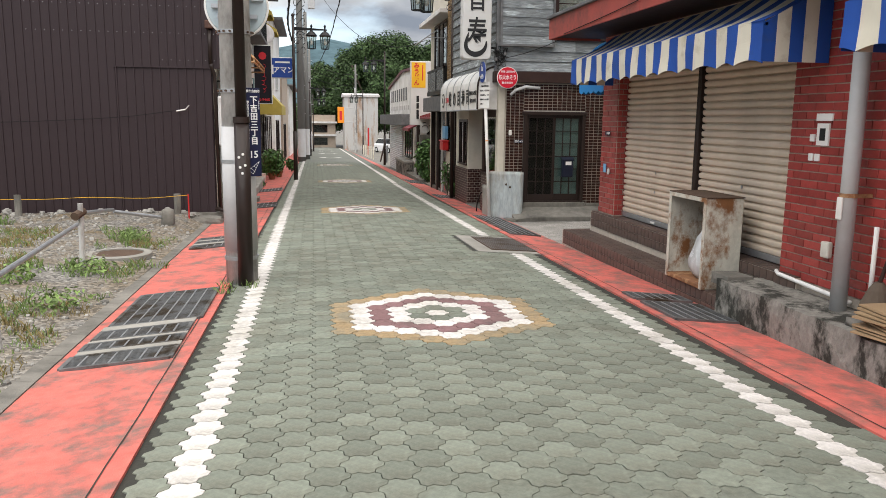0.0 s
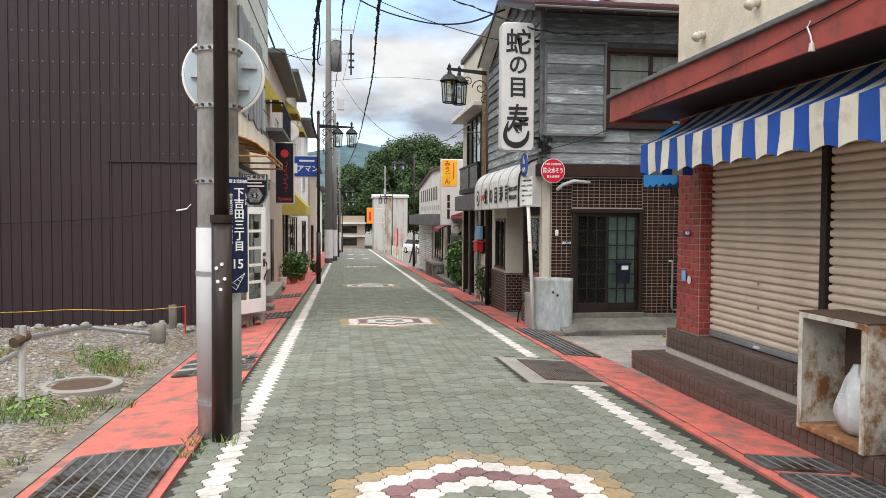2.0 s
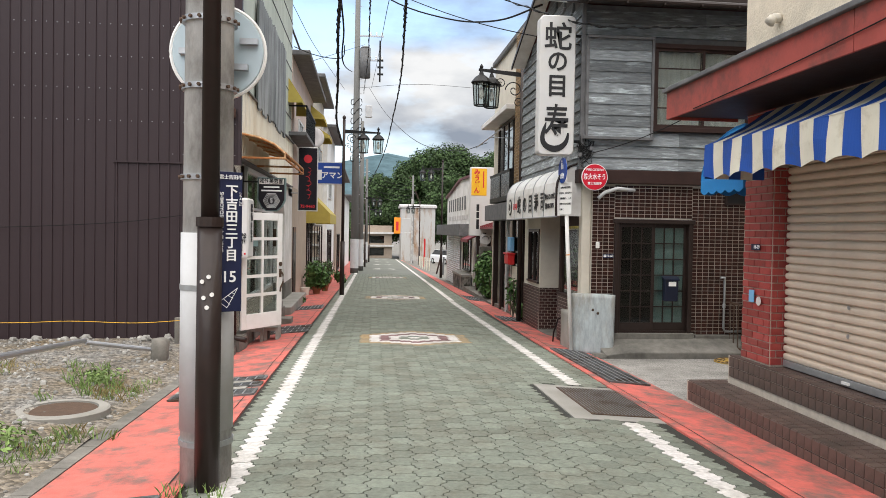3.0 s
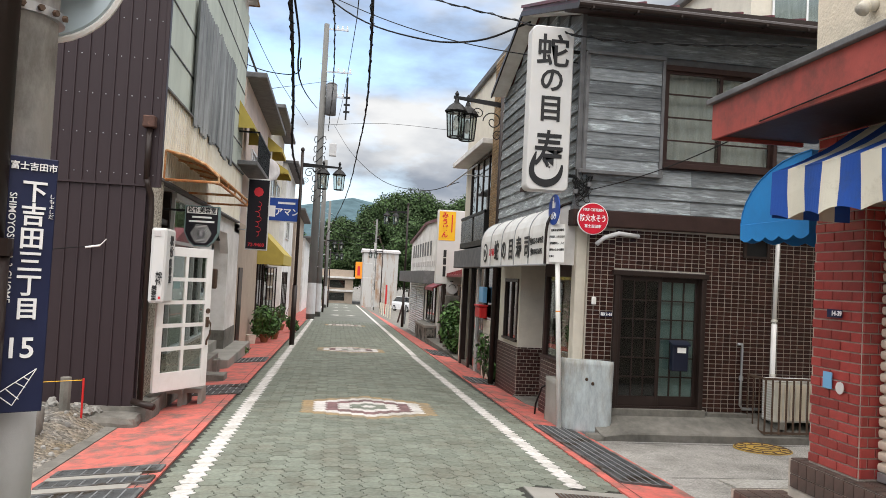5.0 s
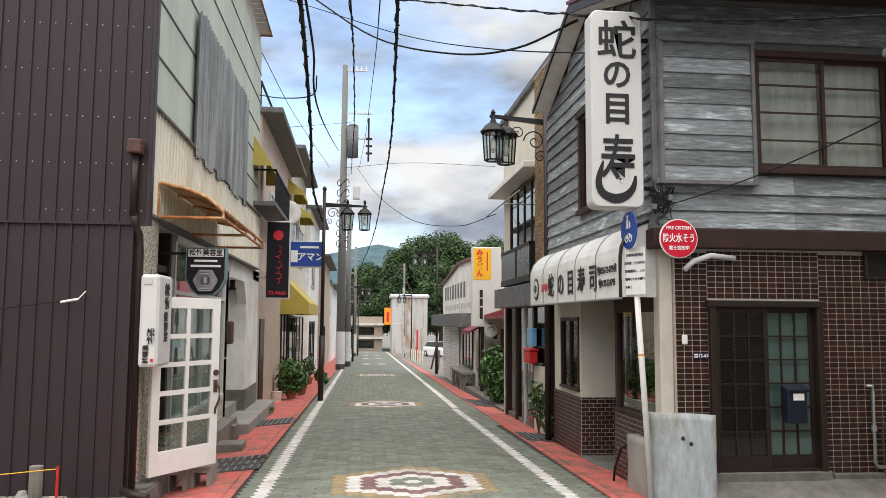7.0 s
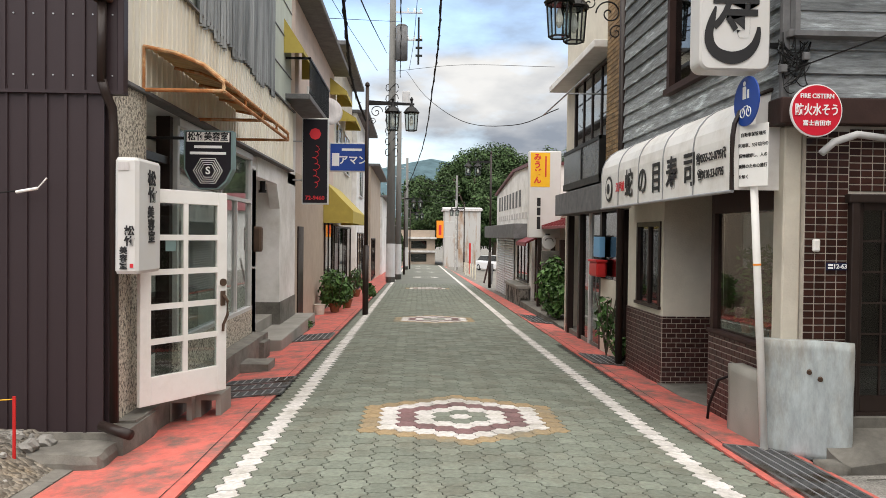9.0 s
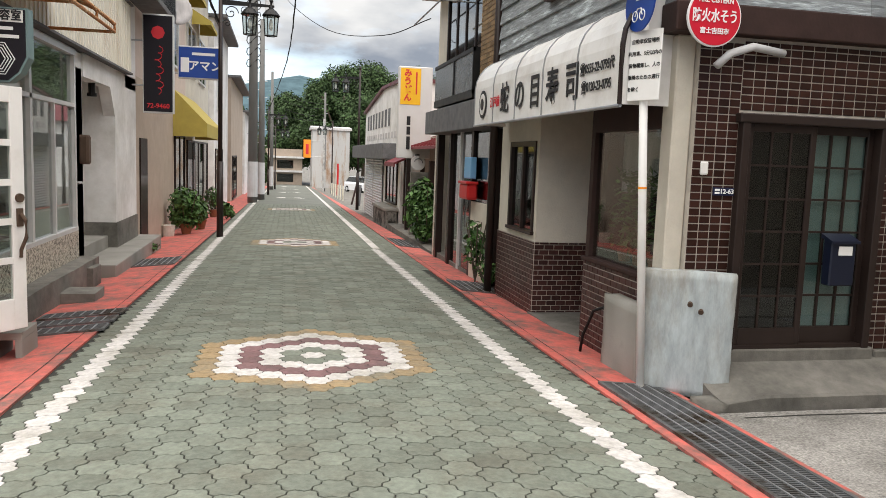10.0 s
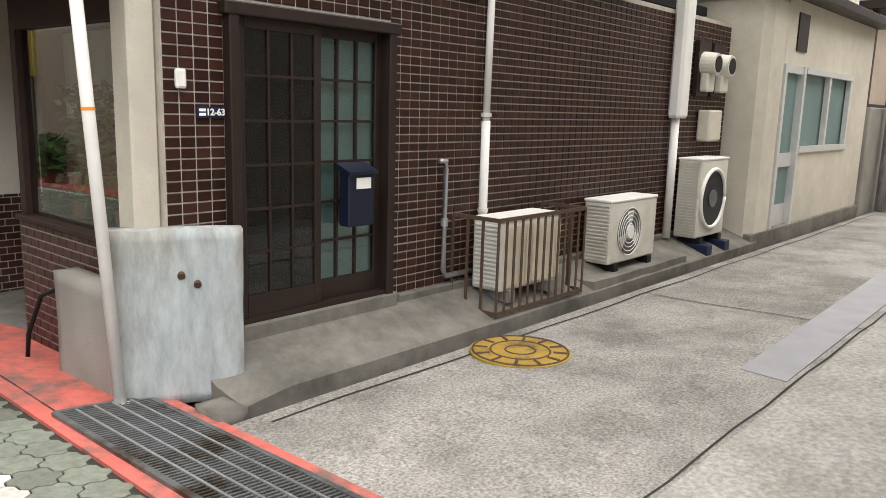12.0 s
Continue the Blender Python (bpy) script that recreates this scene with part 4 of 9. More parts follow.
part("handle", Mesh().rod((4.02, 4.8, 0.36), (4.1, 4.7, 0.95), 0.014), DARKWOOD, br)
thing("stone", rough_block(3.74, 3.9, 4.62, 4.78, 0.07, 0.15, 0.02, 0.05), CONC, "loose grey stone on the ledge", "stone", smooth=True)


# ---- drain covers ----
def grating(x0, x1, y0, y1, label, bars=0.028, z=0.02):
    gr = hub("drain_cover", ((x0 + x1) / 2, (y0 + y1) / 2, g((x0 + x1) / 2, (y0 + y1) / 2)), label, "drain cover", "drain covers")
    f = lambda x, y: g(x, y) + z
    def rect(me, a, b, c, d, h, t=0.02):
        me.solid([(a, c, f(a, c) + h - t), (b, c, f(b, c) + h - t), (b, d, f(b, d) + h - t), (a, d, f(a, d) + h - t)], [(a, c, f(a, c) + h), (b, c, f(b, c) + h), (b, d, f(b, d) + h), (a, d, f(a, d) + h)])
    # no hollow below: a thin black sheet paints the drain's shade
    pit_shade = Mesh()
    rect(pit_shade, x0, x1, y0, y1, -0.004, 0.004)
    part("pit_shade", pit_shade, BLACK, gr, "thin black sheet painted as the shaded gap below the bars")
    frame_ = Mesh()
    for a, b, c, d in ((x0 - 0.02, x0 + 0.012, y0, y1), (x1 - 0.012, x1 + 0.02, y0, y1), (x0, x1, y0 - 0.02, y0 + 0.012), (x0, x1, y1 - 0.012, y1 + 0.02)):
        rect(frame_, a, b, c, d, 0.012)
    part("frame", frame_, DKSTEEL, gr)
    for y in span(y0 + bars / 2, y1 - bars / 2, bars):
        barm = Mesh()
        rect(barm, x0, x1, y - 0.006, y + 0.006, 0.008)
        part("bar", barm, DKSTEEL, gr)
    for x in span(x0, x1, 0.1)[1:-1]:
        cross = Mesh()
        rect(cross, x - 0.007, x + 0.007, y0, y1, 0.011)
        part("cross_bar", cross, GALV, gr)
    return gr


grating(-1.66, -0.93, 6.62, 7.92, "dark steel drain grating set in the red footway")
grating(-1.68, -0.98, 6.16, 6.44, "narrow dark steel drain grating in the red footway")
grating(-1.69, -0.98, 5.86, 6.06, "narrow dark steel drain grating in the red footway")
grating(-1.7, -0.98, 5.42, 5.72, "narrow dark steel drain grating in the red footway")
for ya, yb in ((5.74, 5.84), (6.08, 6.14), (6.46, 6.6), (11.54, 11.68), (11.95, 12.06)):
    cs = Mesh().solid([(-1.7, ya, g(-1.7, ya) - 0.02), (-0.96, ya, g(-0.96, ya) - 0.02), (-0.96, yb, g(-0.96, yb) - 0.02), (-1.7, yb, g(-1.7, yb) - 0.02)], [(-1.7, ya, g(-1.7, ya) + 0.03), (-0.96, ya, g(-0.96, ya) + 0.03), (-0.96, yb, g(-0.96, yb) + 0.03), (-1.7, yb, g(-1.7, yb) + 0.03)])
    thing("concrete_strip", cs, CONC_LIGHT, "pale concrete strip between drain gratings", "strip", "drain strips", kind="structure")
grating(3.1, 3.68, 6.0, 6.72, "dark steel drain grating in the red footway")
grating(3.1, 3.68, 6.86, 7.16, "narrow dark steel drain grating in the red footway")
grating(3.23, 3.7, 12.0, 15.0, "long steel drain grating across the lane mouth")
grating(-1.52, -0.74, 17.55, 17.82, "steel drain grating in the red footway")
grating(-1.52, -0.74, 17.98, 18.25, "steel drain grating in the red footway")
grating(-1.52, -0.74, 17.12, 17.4, "steel drain grating in the red footway")
grating(-1.55, -0.79, 22.4, 23.45, "steel drain grating in the red footway")
grating(-1.68, -0.84, 12.1, 12.32, "narrow dark steel drain grating in the red footway")
grating(-1.68, -0.84, 11.72, 11.92, "narrow dark steel drain grating in the red footway")
grating(-1.68, -0.84, 11.2, 11.5, "narrow dark steel drain grating in the red footway")
grating(3.3, 3.82, 19.75, 20.75, "steel drain grating in the red footway")
grating(3.45, 3.9, 26.4, 28.4, "steel drain grating in the red footway")
pl = Mesh()
ring4 = lambda a, b, c, d, h: [(a, c, g(a, c) + h), (b, c, g(b, c) + h), (b, d, g(b, d) + h), (a, d, g(a, d) + h)]
plate = hub("drain_plate", (2.75, 10.7, g(2.75, 10.7)), "dark steel grating in a pale concrete surround", "drain cover")
pl.solid(ring4(2.2, 3.32, 9.85, 11.6, -0.05), ring4(2.2, 3.32, 9.85, 11.6, 0.004))
part("surround", pl, CONC_LIGHT, plate, "pale concrete surround")
pl = Mesh().solid(ring4(2.42, 3.14, 10.05, 11.42, 0.003), ring4(2.42, 3.14, 10.05, 11.42, 0.009))
part("lid", pl, IRON, plate, "dark brown iron lid")
pl = Mesh()
for x in span(2.44, 3.12, 0.034):
    pl.solid(ring4(x, x + 0.012, 10.06, 11.4, 0.008), ring4(x, x + 0.012, 10.06, 11.4, 0.013))
part("ribs", pl, DKSTEEL, plate, kind="stuff")

# ---- sushi restaurant on the corner: ground floor ----
SY = 14.97
sushi = hub("sushi_restaurant", (6, 17, -0.3), "old two-storey timber restaurant with brown tiled ground floor", "building", kind="structure")
w = Mesh()
w.box(3.84, 4.2, SY, 15.2, -0.5, 2.22)
w.box(5.47, 11.2, SY, 15.2, -0.5, 2.22)
w.box(4.2, 5.47, SY, 15.2, 1.66, 2.22)
wall_s = part("wall_south", w, GROUT, sushi, "brown glazed tile wall with pale joints")
part("corner_pillar", Mesh().box(3.69, 3.838, 15.02, 15.2, -0.42, 2.22, bev=0.012), CREAMW, sushi, "cream rendered corner pillar")
brick_run(("s", SY), 3.84, 4.2, -0.16, 2.2, lambda u, z: True, wall_s, TILE_O, TILE_I, 0.09, 0.0585, 0.009, 0.008, 0, pname="tile")
brick_run(("s", SY), 5.47, 11.2, -0.16, 2.2, lambda u, z: u < 5.8, wall_s, TILE_O, TILE_I, 0.098, 0.0585, 0.009, 0.008, 0, pname="tile")
brick_run(("s", SY), 4.2, 5.47, 1.69, 2.2, lambda u, z: False, wall_s, TILE_O, TILE_I, 0.098, 0.0585, 0.009, 0.008, 0, pname="tile")
part("beam", Mesh().box(3.58, 8.6, 14.86, 15.1, 2.222, 2.43, bev=0.01), DARKWOOD, sushi, "dark red-brown beam above the tiles")
part("interior", Mesh().box(4.3, 11, 17.2, 17.3, -0.4, 2.3).box(3.95, 11, 15.3, 17.2, -0.42, -0.2).box(3.8, 11, 15.2, 19.6, 2.3, 2.4), ROOM_SHADE, sushi, "interior slabs coloured near-black as an unlit room")
# plinth along the lane
pm_ = Mesh()
ends = []
for x in span(3.97, 11.4, 0.3):
    e = 0.012 * noise.noise((x * 1.7, 0, 0))
    d = 0.1 * smooth01((4.25 - x) / 0.4)
    ends.append([(x, SY, -0.7), (x, 14.49 + e, -0.7), (x, 14.49 + e, -0.385 - d * 0.5), (x, 14.51 + e, -0.365 - d * 0.7), (x, 14.74, -0.28 - d * 1.3), (x, SY, -0.2 - d)])
pm_.loft(ends)
thing("kerb_stone", rough_block(3.79, 3.97, 14.45, 14.68, -0.6, -0.405, 0.012, 0.06), CONC, "low broken kerb end beside the drain grating", "kerb", kind="structure", smooth=True)
thing("plinth", pm_, CONC, "low worn concrete step along the tiled wall", "step", kind="structure")
thing("sill_step", Mesh().box(4.16, 5.52, 14.9, SY + 0.1, -0.38, -0.13, bev=0.012), CONC, "concrete threshold below the sliding door", "step", kind="structure")
thing("sill_step", Mesh().box(5.55, 11.2, 14.92, SY + 0.02, -0.38, -0.16, bev=0.012), CONC, "concrete skirting along the tiled wall", "step", kind="structure")

# sliding door
door = hub("door_1", (4.83, 14.97, -0.12), "closed two-leaf sliding door, dark brown with barred glass", "door", kind="structure")
fr = Mesh().box(4.2, 4.265, 14.9, 15.12, -0.13, 1.66, bev=0.006).box(5.405, 5.47, 14.9, 15.12, -0.13, 1.66, bev=0.006).box(4.17, 5.5, 14.89, 15.12, 1.6, 1.67, bev=0.008).box(4.265, 5.405, 14.92, 15.1, -0.13, -0.1)
part("door_frame", fr, DKBROWN, door)
def leaf(x0, x1, y, back, glazing=DKGLASS):
    le = Mesh().box(x0, x0 + 0.05, y, y + 0.035, -0.1, 1.6, bev=0.004).box(x1 - 0.05, x1, y, y + 0.035, -0.1, 1.6, bev=0.004).box(x0 + 0.05, x1 - 0.05, y, y + 0.035, 1.54, 1.6).box(x0 + 0.05, x1 - 0.05, y, y + 0.035, -0.1, 0.03)
    lf = part("door_leaf", le, DKBROWN, door)
    gx = span(x0 + 0.05, x1 - 0.05, (x1 - x0 - 0.1) / 3)
    bars_ = Mesh()
    for x in gx[1:-1]:
        bars_.box(x - 0.008, x + 0.008, y + 0.005, y + 0.03, 0.03, 1.54)
    for z in span(0.03, 1.54, 1.51 / 6)[1:-1]:
        bars_.box(x0 + 0.05, x1 - 0.05, y + 0.008, y + 0.027, z - 0.008, z + 0.008)
    part("glazing_bars", bars_, DKBROWN, lf)
    pane = part("pane", Mesh().box(x0 + 0.05, x1 - 0.05, y + 0.014, y + 0.02, 0.03, 1.54), glazing, lf)
    pane.visible_shadow = False
    part("curtain", Mesh().box(x0 + 0.03, x1 - 0.03, y + 0.05, y + 0.06, -0.1, 1.6), back, lf)


# left leaf: its curtain is a near-black sheet, painted room shade
leaf(4.265, 4.86, 14.94, ROOM_SHADE)
leaf(4.82, 5.405, 14.985, TEALCURT, GLASS)
BOXNAVY = surf("dark_navy_mailbox_paint", (0.005, 0.008, 0.022), 0.45, vary=0.1, bump=0)
mb = hub("mailbox", (5.2, 14.95, 0.7), "dark blue metal mailbox with white label", "mailbox")
part("box", Mesh().box(5.0, 5.22, 14.84, 14.94, 0.38, 0.74, bev=0.01), BOXNAVY, mb)
part("lid", Mesh().prism([(14.82, 0.73), (14.95, 0.78), (14.95, 0.745), (14.82, 0.71)], "x", 4.985, 5.235), BOXNAVY, mb)
part("label_plate", Mesh().box(5.06, 5.18, 14.833, 14.839, 0.62, 0.69), WHITE, mb, "white label")
thing("door_bell", Mesh().box(3.9, 3.96, 14.93, 14.965, 1.2, 1.3, bev=0.012), WHITE, "small white bell push on the tiles", "bell")
ap = thing("address_plate", Mesh().box(4.02, 4.19, 14.945, 14.957, 1.05, 1.11), NAVY, "small navy address plate on the tiles", "sign")
lettering("12-63", 0.05, south(4.13, 14.943, 1.08), LETTERW, ap, bold=0.001)
part("small_text", Mesh().box(4.03, 4.07, 14.941, 14.944, 1.085, 1.1).box(4.03, 4.07, 14.941, 14.944, 1.062, 1.077), LETTERW, ap)

# concrete corner block, sign pole
blk = rough_block(-0.34, 0.34, -0.07, 0.07, -0.48, 0.48, 0.008, 0.07)
bt = pose(3.87, 14.94, 0, 0, 0, -29)
blk.v = [tuple(bt @ Vector(p)) for p in blk.v]
PAINTED = surf("flaking_pale_paint_on_concrete", (0.36, 0.4, 0.405), 0.9, vary=0.3, scale=14, dirt=(0.25, 0.235, 0.2), dirt_scale=3.0, dirt_amount=0.42, dirt_edge=0.24, bump=0.35, grain=60, streak=0.3)
cb = thing("concrete_block", blk, PAINTED, "stained concrete corner block with flaking pale paint", "block", smooth=True)
for u, z in ((0.02, 0.24), (0.1, 0.19)):
    p0, p1 = bt @ Vector((u, -0.06, z)), bt @ Vector((u, -0.082, z - 0.01))
    part("hole", Mesh().rod(p0, p1, 0.02), IRON, cb)
thing("concrete_block", rough_block(3.58, 3.72, 15.12, 15.8, -0.55, 0.16, 0.008, 0.08), CONC_LIGHT, "lower stained concrete block behind the corner block", "block", smooth=True)
thing("cable", Mesh().tube([(3.55, 16.2, -0.5), (3.55, 16.15, -0.3), (3.6, 16.05, -0.05), (3.68, 15.8, 0.06)], 0.014, 8), BLACK, "bent black cable rising from the footway", "cable", smooth=True)
sp = hub("sign_pole", (3.55, 14.98, -0.45), "leaning white steel pole with two traffic signs", "sign pole")
b0, b1 = Vector((3.55, 14.98, -0.46)), Vector((3.39, 15.02, 2.62))
part("pole", Mesh().rod(b0, b1, 0.031, seg=16), WHITE, sp, smooth=True)
part("foot", Mesh().turned((3.55, 14.98, -0.46), [(0.09, 0), (0.08, 0.02), (0.045, 0.04)], 16), WHITE, sp)
part("band", Mesh().rod(b0.lerp(b1, 0.5), b0.lerp(b1, 0.505), 0.033), SIGNORANGE, sp)
disc = part("round_sign", Mesh().rod((3.37, 14.82, 2.42), (3.365, 14.805, 2.42), 0.2, seg=40), WHITE, sp, "round blue cycle and footpath sign")
disc_turn = pose(3.36, 14.99, 2.41, 0, 0, -86)
face_ = Mesh().rod((0, -0.012, 0), (0, 0.0, 0), 0.2, seg=40)
face_.v = [tuple(disc_turn @ Vector(p)) for p in face_.v]
disc.data = face_.data("round_sign", SIGNBLUE)
sym = Mesh()
sym.box(-0.05, 0.0, -0.016, -0.013, 0.02, 0.12).rod((-0.025, -0.016, 0.145), (-0.025, -0.013, 0.145), 0.02).box(0.02, 0.05, -0.016, -0.013, 0.02, 0.09)
for cx in (-0.05, 0.05):
    ring = [(cx + 0.036 * math.cos(a), -0.0145, -0.09 + 0.036 * math.sin(a)) for a in (2 * math.pi * i / 16 for i in range(17))]
    sym.tube(ring, 0.005, 4)
sym.tube([(-0.05, -0.0145, -0.09), (-0.02, -0.0145, -0.04), (0.03, -0.0145, -0.04), (0.05, -0.0145, -0.09)], 0.005, 4)
sym.v = [tuple(disc_turn @ Vector(p)) for p in sym.v]
part("symbol", sym, LETTERW, disc, "white symbols")
st = pose(3.41, 14.96, 1.97, 0, 0, -66)
pm = Mesh().box(-0.145, 0.145, -0.012, 0.0, -0.25, 0.25, bev=0.004)
pm.v = [tuple(st @ Vector(p)) for p in pm.v]
pnl = part("text_sign", pm, WHITE, sp, "white plate with black text")
for i, line in enumerate(("自動車保管場所", "利用車、5分以内の", "貨物積卸し、人の", "乗降のための通行", "を除く")):
    lettering(line, 0.036, st @ pose(-0.0 if i < 4 else -0.09, -0.014, 0.17 - 0.085 * i, 90, 0, 0), INK, pnl, bold=0.0006, depth=0.001)

red = hub("round_sign", (3.79, 14.72, 2.3), "round red fire cistern sign with white lettering", "sign")
rd = part("plate", Mesh().rod((3.79, 14.74, 2.3), (3.79, 14.72, 2.3), 0.205, seg=48), LETTERW, red, "white rimmed plate")
part("face", Mesh().rod((3.79, 14.719, 2.3), (3.79, 14.714, 2.3), 0.195, seg=48), SIGNRED, red, "red enamel face")
lettering("FIRE CISTERN", 0.05, south(3.79, 14.712, 2.41), LETTERW, red, bold=0.0008, stretch=0.9)
lettering("防火水そう", 0.098, south(3.79, 14.712, 2.3), LETTERW, red, bold=0.0016, stretch=0.72)
lettering("富士吉田市", 0.045, south(3.79, 14.712, 2.2), LETTERW, red, bold=0.001)
part("bracket", Mesh().tube([(3.79, 14.75, 2.4), (3.82, 14.8, 2.45), (3.95, 14.9, 2.3)], 0.012, 6), BLACK, red)
thing("vent_pipe", Mesh().tube([(4.5, 14.93, 2.12), (4.2, 14.86, 2.14), (3.98, 14.8, 2.07), (3.88, 14.8, 1.98)], 0.03, 12), POLEWRAP, "curved white pipe above the tiles", "pipe", smooth=True)

vt = hub("wall_vent", (6.2, 14.95, 1.95), "square vent in the tiled wall, its shaded hole a black plate", "vent")
# black plate on the tiles paints the shade inside the vent hole
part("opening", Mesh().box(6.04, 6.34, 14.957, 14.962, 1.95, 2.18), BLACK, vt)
part("frame", Mesh().box(6.0, 6.04, 14.93, 14.965, 1.92, 2.21).box(6.34, 6.38, 14.93, 14.965, 1.92, 2.21).box(6.04, 6.34, 14.93, 14.965, 2.18, 2.21).box(6.04, 6.34, 14.93, 14.965, 1.92, 1.95), DKBROWN, vt)
# loose wires gathered at the corner beside the hanging sign
random.seed(21)
wt = hub("wire_tangle", (3.6, 14.86, 2.75), "tangle of black wires and clips at the building corner", "wire")
for k in range(9):
    pts_ = [(3.52 + 0.3 * random.random(), 14.84 + 0.05 * random.random(), 2.5 + 0.42 * random.random()) for _ in range(5)]
    pts_ = [(3.6, 14.9, 2.95 - 0.03 * k)] + pts_
    curve_ = []
    for (xa, ya, za_), (xb, yb, zb_) in zip(pts_, pts_[1:]):
        curve_ += [(xa + (xb - xa) * q / 4, ya + (yb - ya) * q / 4, za_ + (zb_ - za_) * q / 4 - 0.05 * math.sin(math.pi * q / 4)) for q in range(4)]
    part("wire", Mesh().tube(curve_, 0.005, 5), BLACK, wt, smooth=True)
for x, z in ((3.62, 2.9), (3.74, 2.72), (3.56, 2.62)):
    part("clip", Mesh().box(x, x + 0.05, 14.83, 14.9, z, z + 0.06, bev=0.006), GREYWOOD, wt)
sw_ = hub("service_wire", (4.0, 12.8, 2.8), "thin black service wire between the two corner shops", "cable")
part("wire", Mesh().tube([(3.7 + 0.55 * k / 12, 14.83 - 3.9 * k / 12, 2.66 + 0.36 * k / 12 - 0.1 * math.sin(math.pi * k / 12)) for k in range(13)], 0.006, 5), RUBBER, sw_)
fw = hub("fascia_wire", (3.38, 8.5, 2.8), "thin wire with a hanging white connector along the fascia", "cable")
part("wire", Mesh().tube([(3.385, 10.2 - 5.2 * k / 14, 2.64 + 0.32 * k / 14 - 0.05 * math.sin(math.pi * k / 14)) for k in range(15)], 0.005, 5), RUBBER, fw)
part("cord", Mesh().tube([(3.38, 6.95, 2.83), (3.37, 6.97, 2.79), (3.375, 6.94, 2.73), (3.38, 6.93, 2.68)], 0.006, 6), WHITE, fw)
part("connector", Mesh().turned((3.38, 6.93, 2.62), [(0.022, 0), (0.018, 0.05), (0.008, 0.06)], 10), ACWHITE, fw)

# ---- sushi restaurant: upper floor ----
uw = Mesh()
uw.box(3.66, 9.0, 14.96, 15.1, 2.43, 3.05)
uw.box(3.66, 9.0, 14.96, 15.1, 4.42, 5.0)
uw.box(3.66, 4.75, 14.96, 15.1, 3.05, 4.42)
uw.box(6.4, 9.0, 14.96, 15.1, 3.05, 4.42)
uw.prism([(15.1, 2.43), (19.6, 2.43), (19.6, 4.9), (17.3, 5.76), (15.1, 5.05)], "x", 3.66, 3.8)
uw.box(8.9, 9.0, 15.1, 19.6, 2.43, 4.9)
part("upper_wall", uw, GREYWOOD, sushi, "dark grey timber wall behind the boards")
def board(face, a, b, z, h=0.205):
    if face == "s":
        return Mesh().prism([(14.955, z), (14.905, z), (14.935, z + h), (14.955, z + h)], "x", a, b)
    return Mesh().prism([(3.655, z), (3.605, z), (3.635, z + h), (3.655, z + h)], "y", a, b)
for r in range(13):
    z = 2.44 + r * 0.19
    cuts = [(3.64, random.choice((5.6, 6.1, 5.2))), ]
    cuts = [(3.64, cuts[0][1]), (cuts[0][1] + 0.003, 8.98)]
    if 3.0 < z + 0.1 < 4.45:
        cuts = [(6.42, 8.98)] if z > 2.95 else cuts
    for a, b in cuts:
        part("board", board("s", a, b, z), OLDWOOD, sushi)
for r in range(18):
    z = 2.44 + r * 0.185
    y0, y1 = 14.95, 19.58
    top_z = z + 0.1
    if top_z > 4.95:
        f = (top_z - 4.95) / 0.8
        y0, y1 = 14.95 + f * 2.5 + 0.1, 19.3 - f * 2.1 - 0.1
    if y1 - y0 > 0.3:
        if 3.0 < z + 0.1 < 4.3:
            part("board", board("w", y0, 16.2, z), OLDWOOD, sushi)
            part("board", board("w", 17.62, y1, z), OLDWOOD, sushi)
        else:
            part("board", board("w", y0, y1, z), OLDWOOD, sushi)
part("corner_board", Mesh().box(3.6, 3.66, 14.9, 14.96, 2.43, 5.0, bev=0.005), GREYWOOD, sushi)
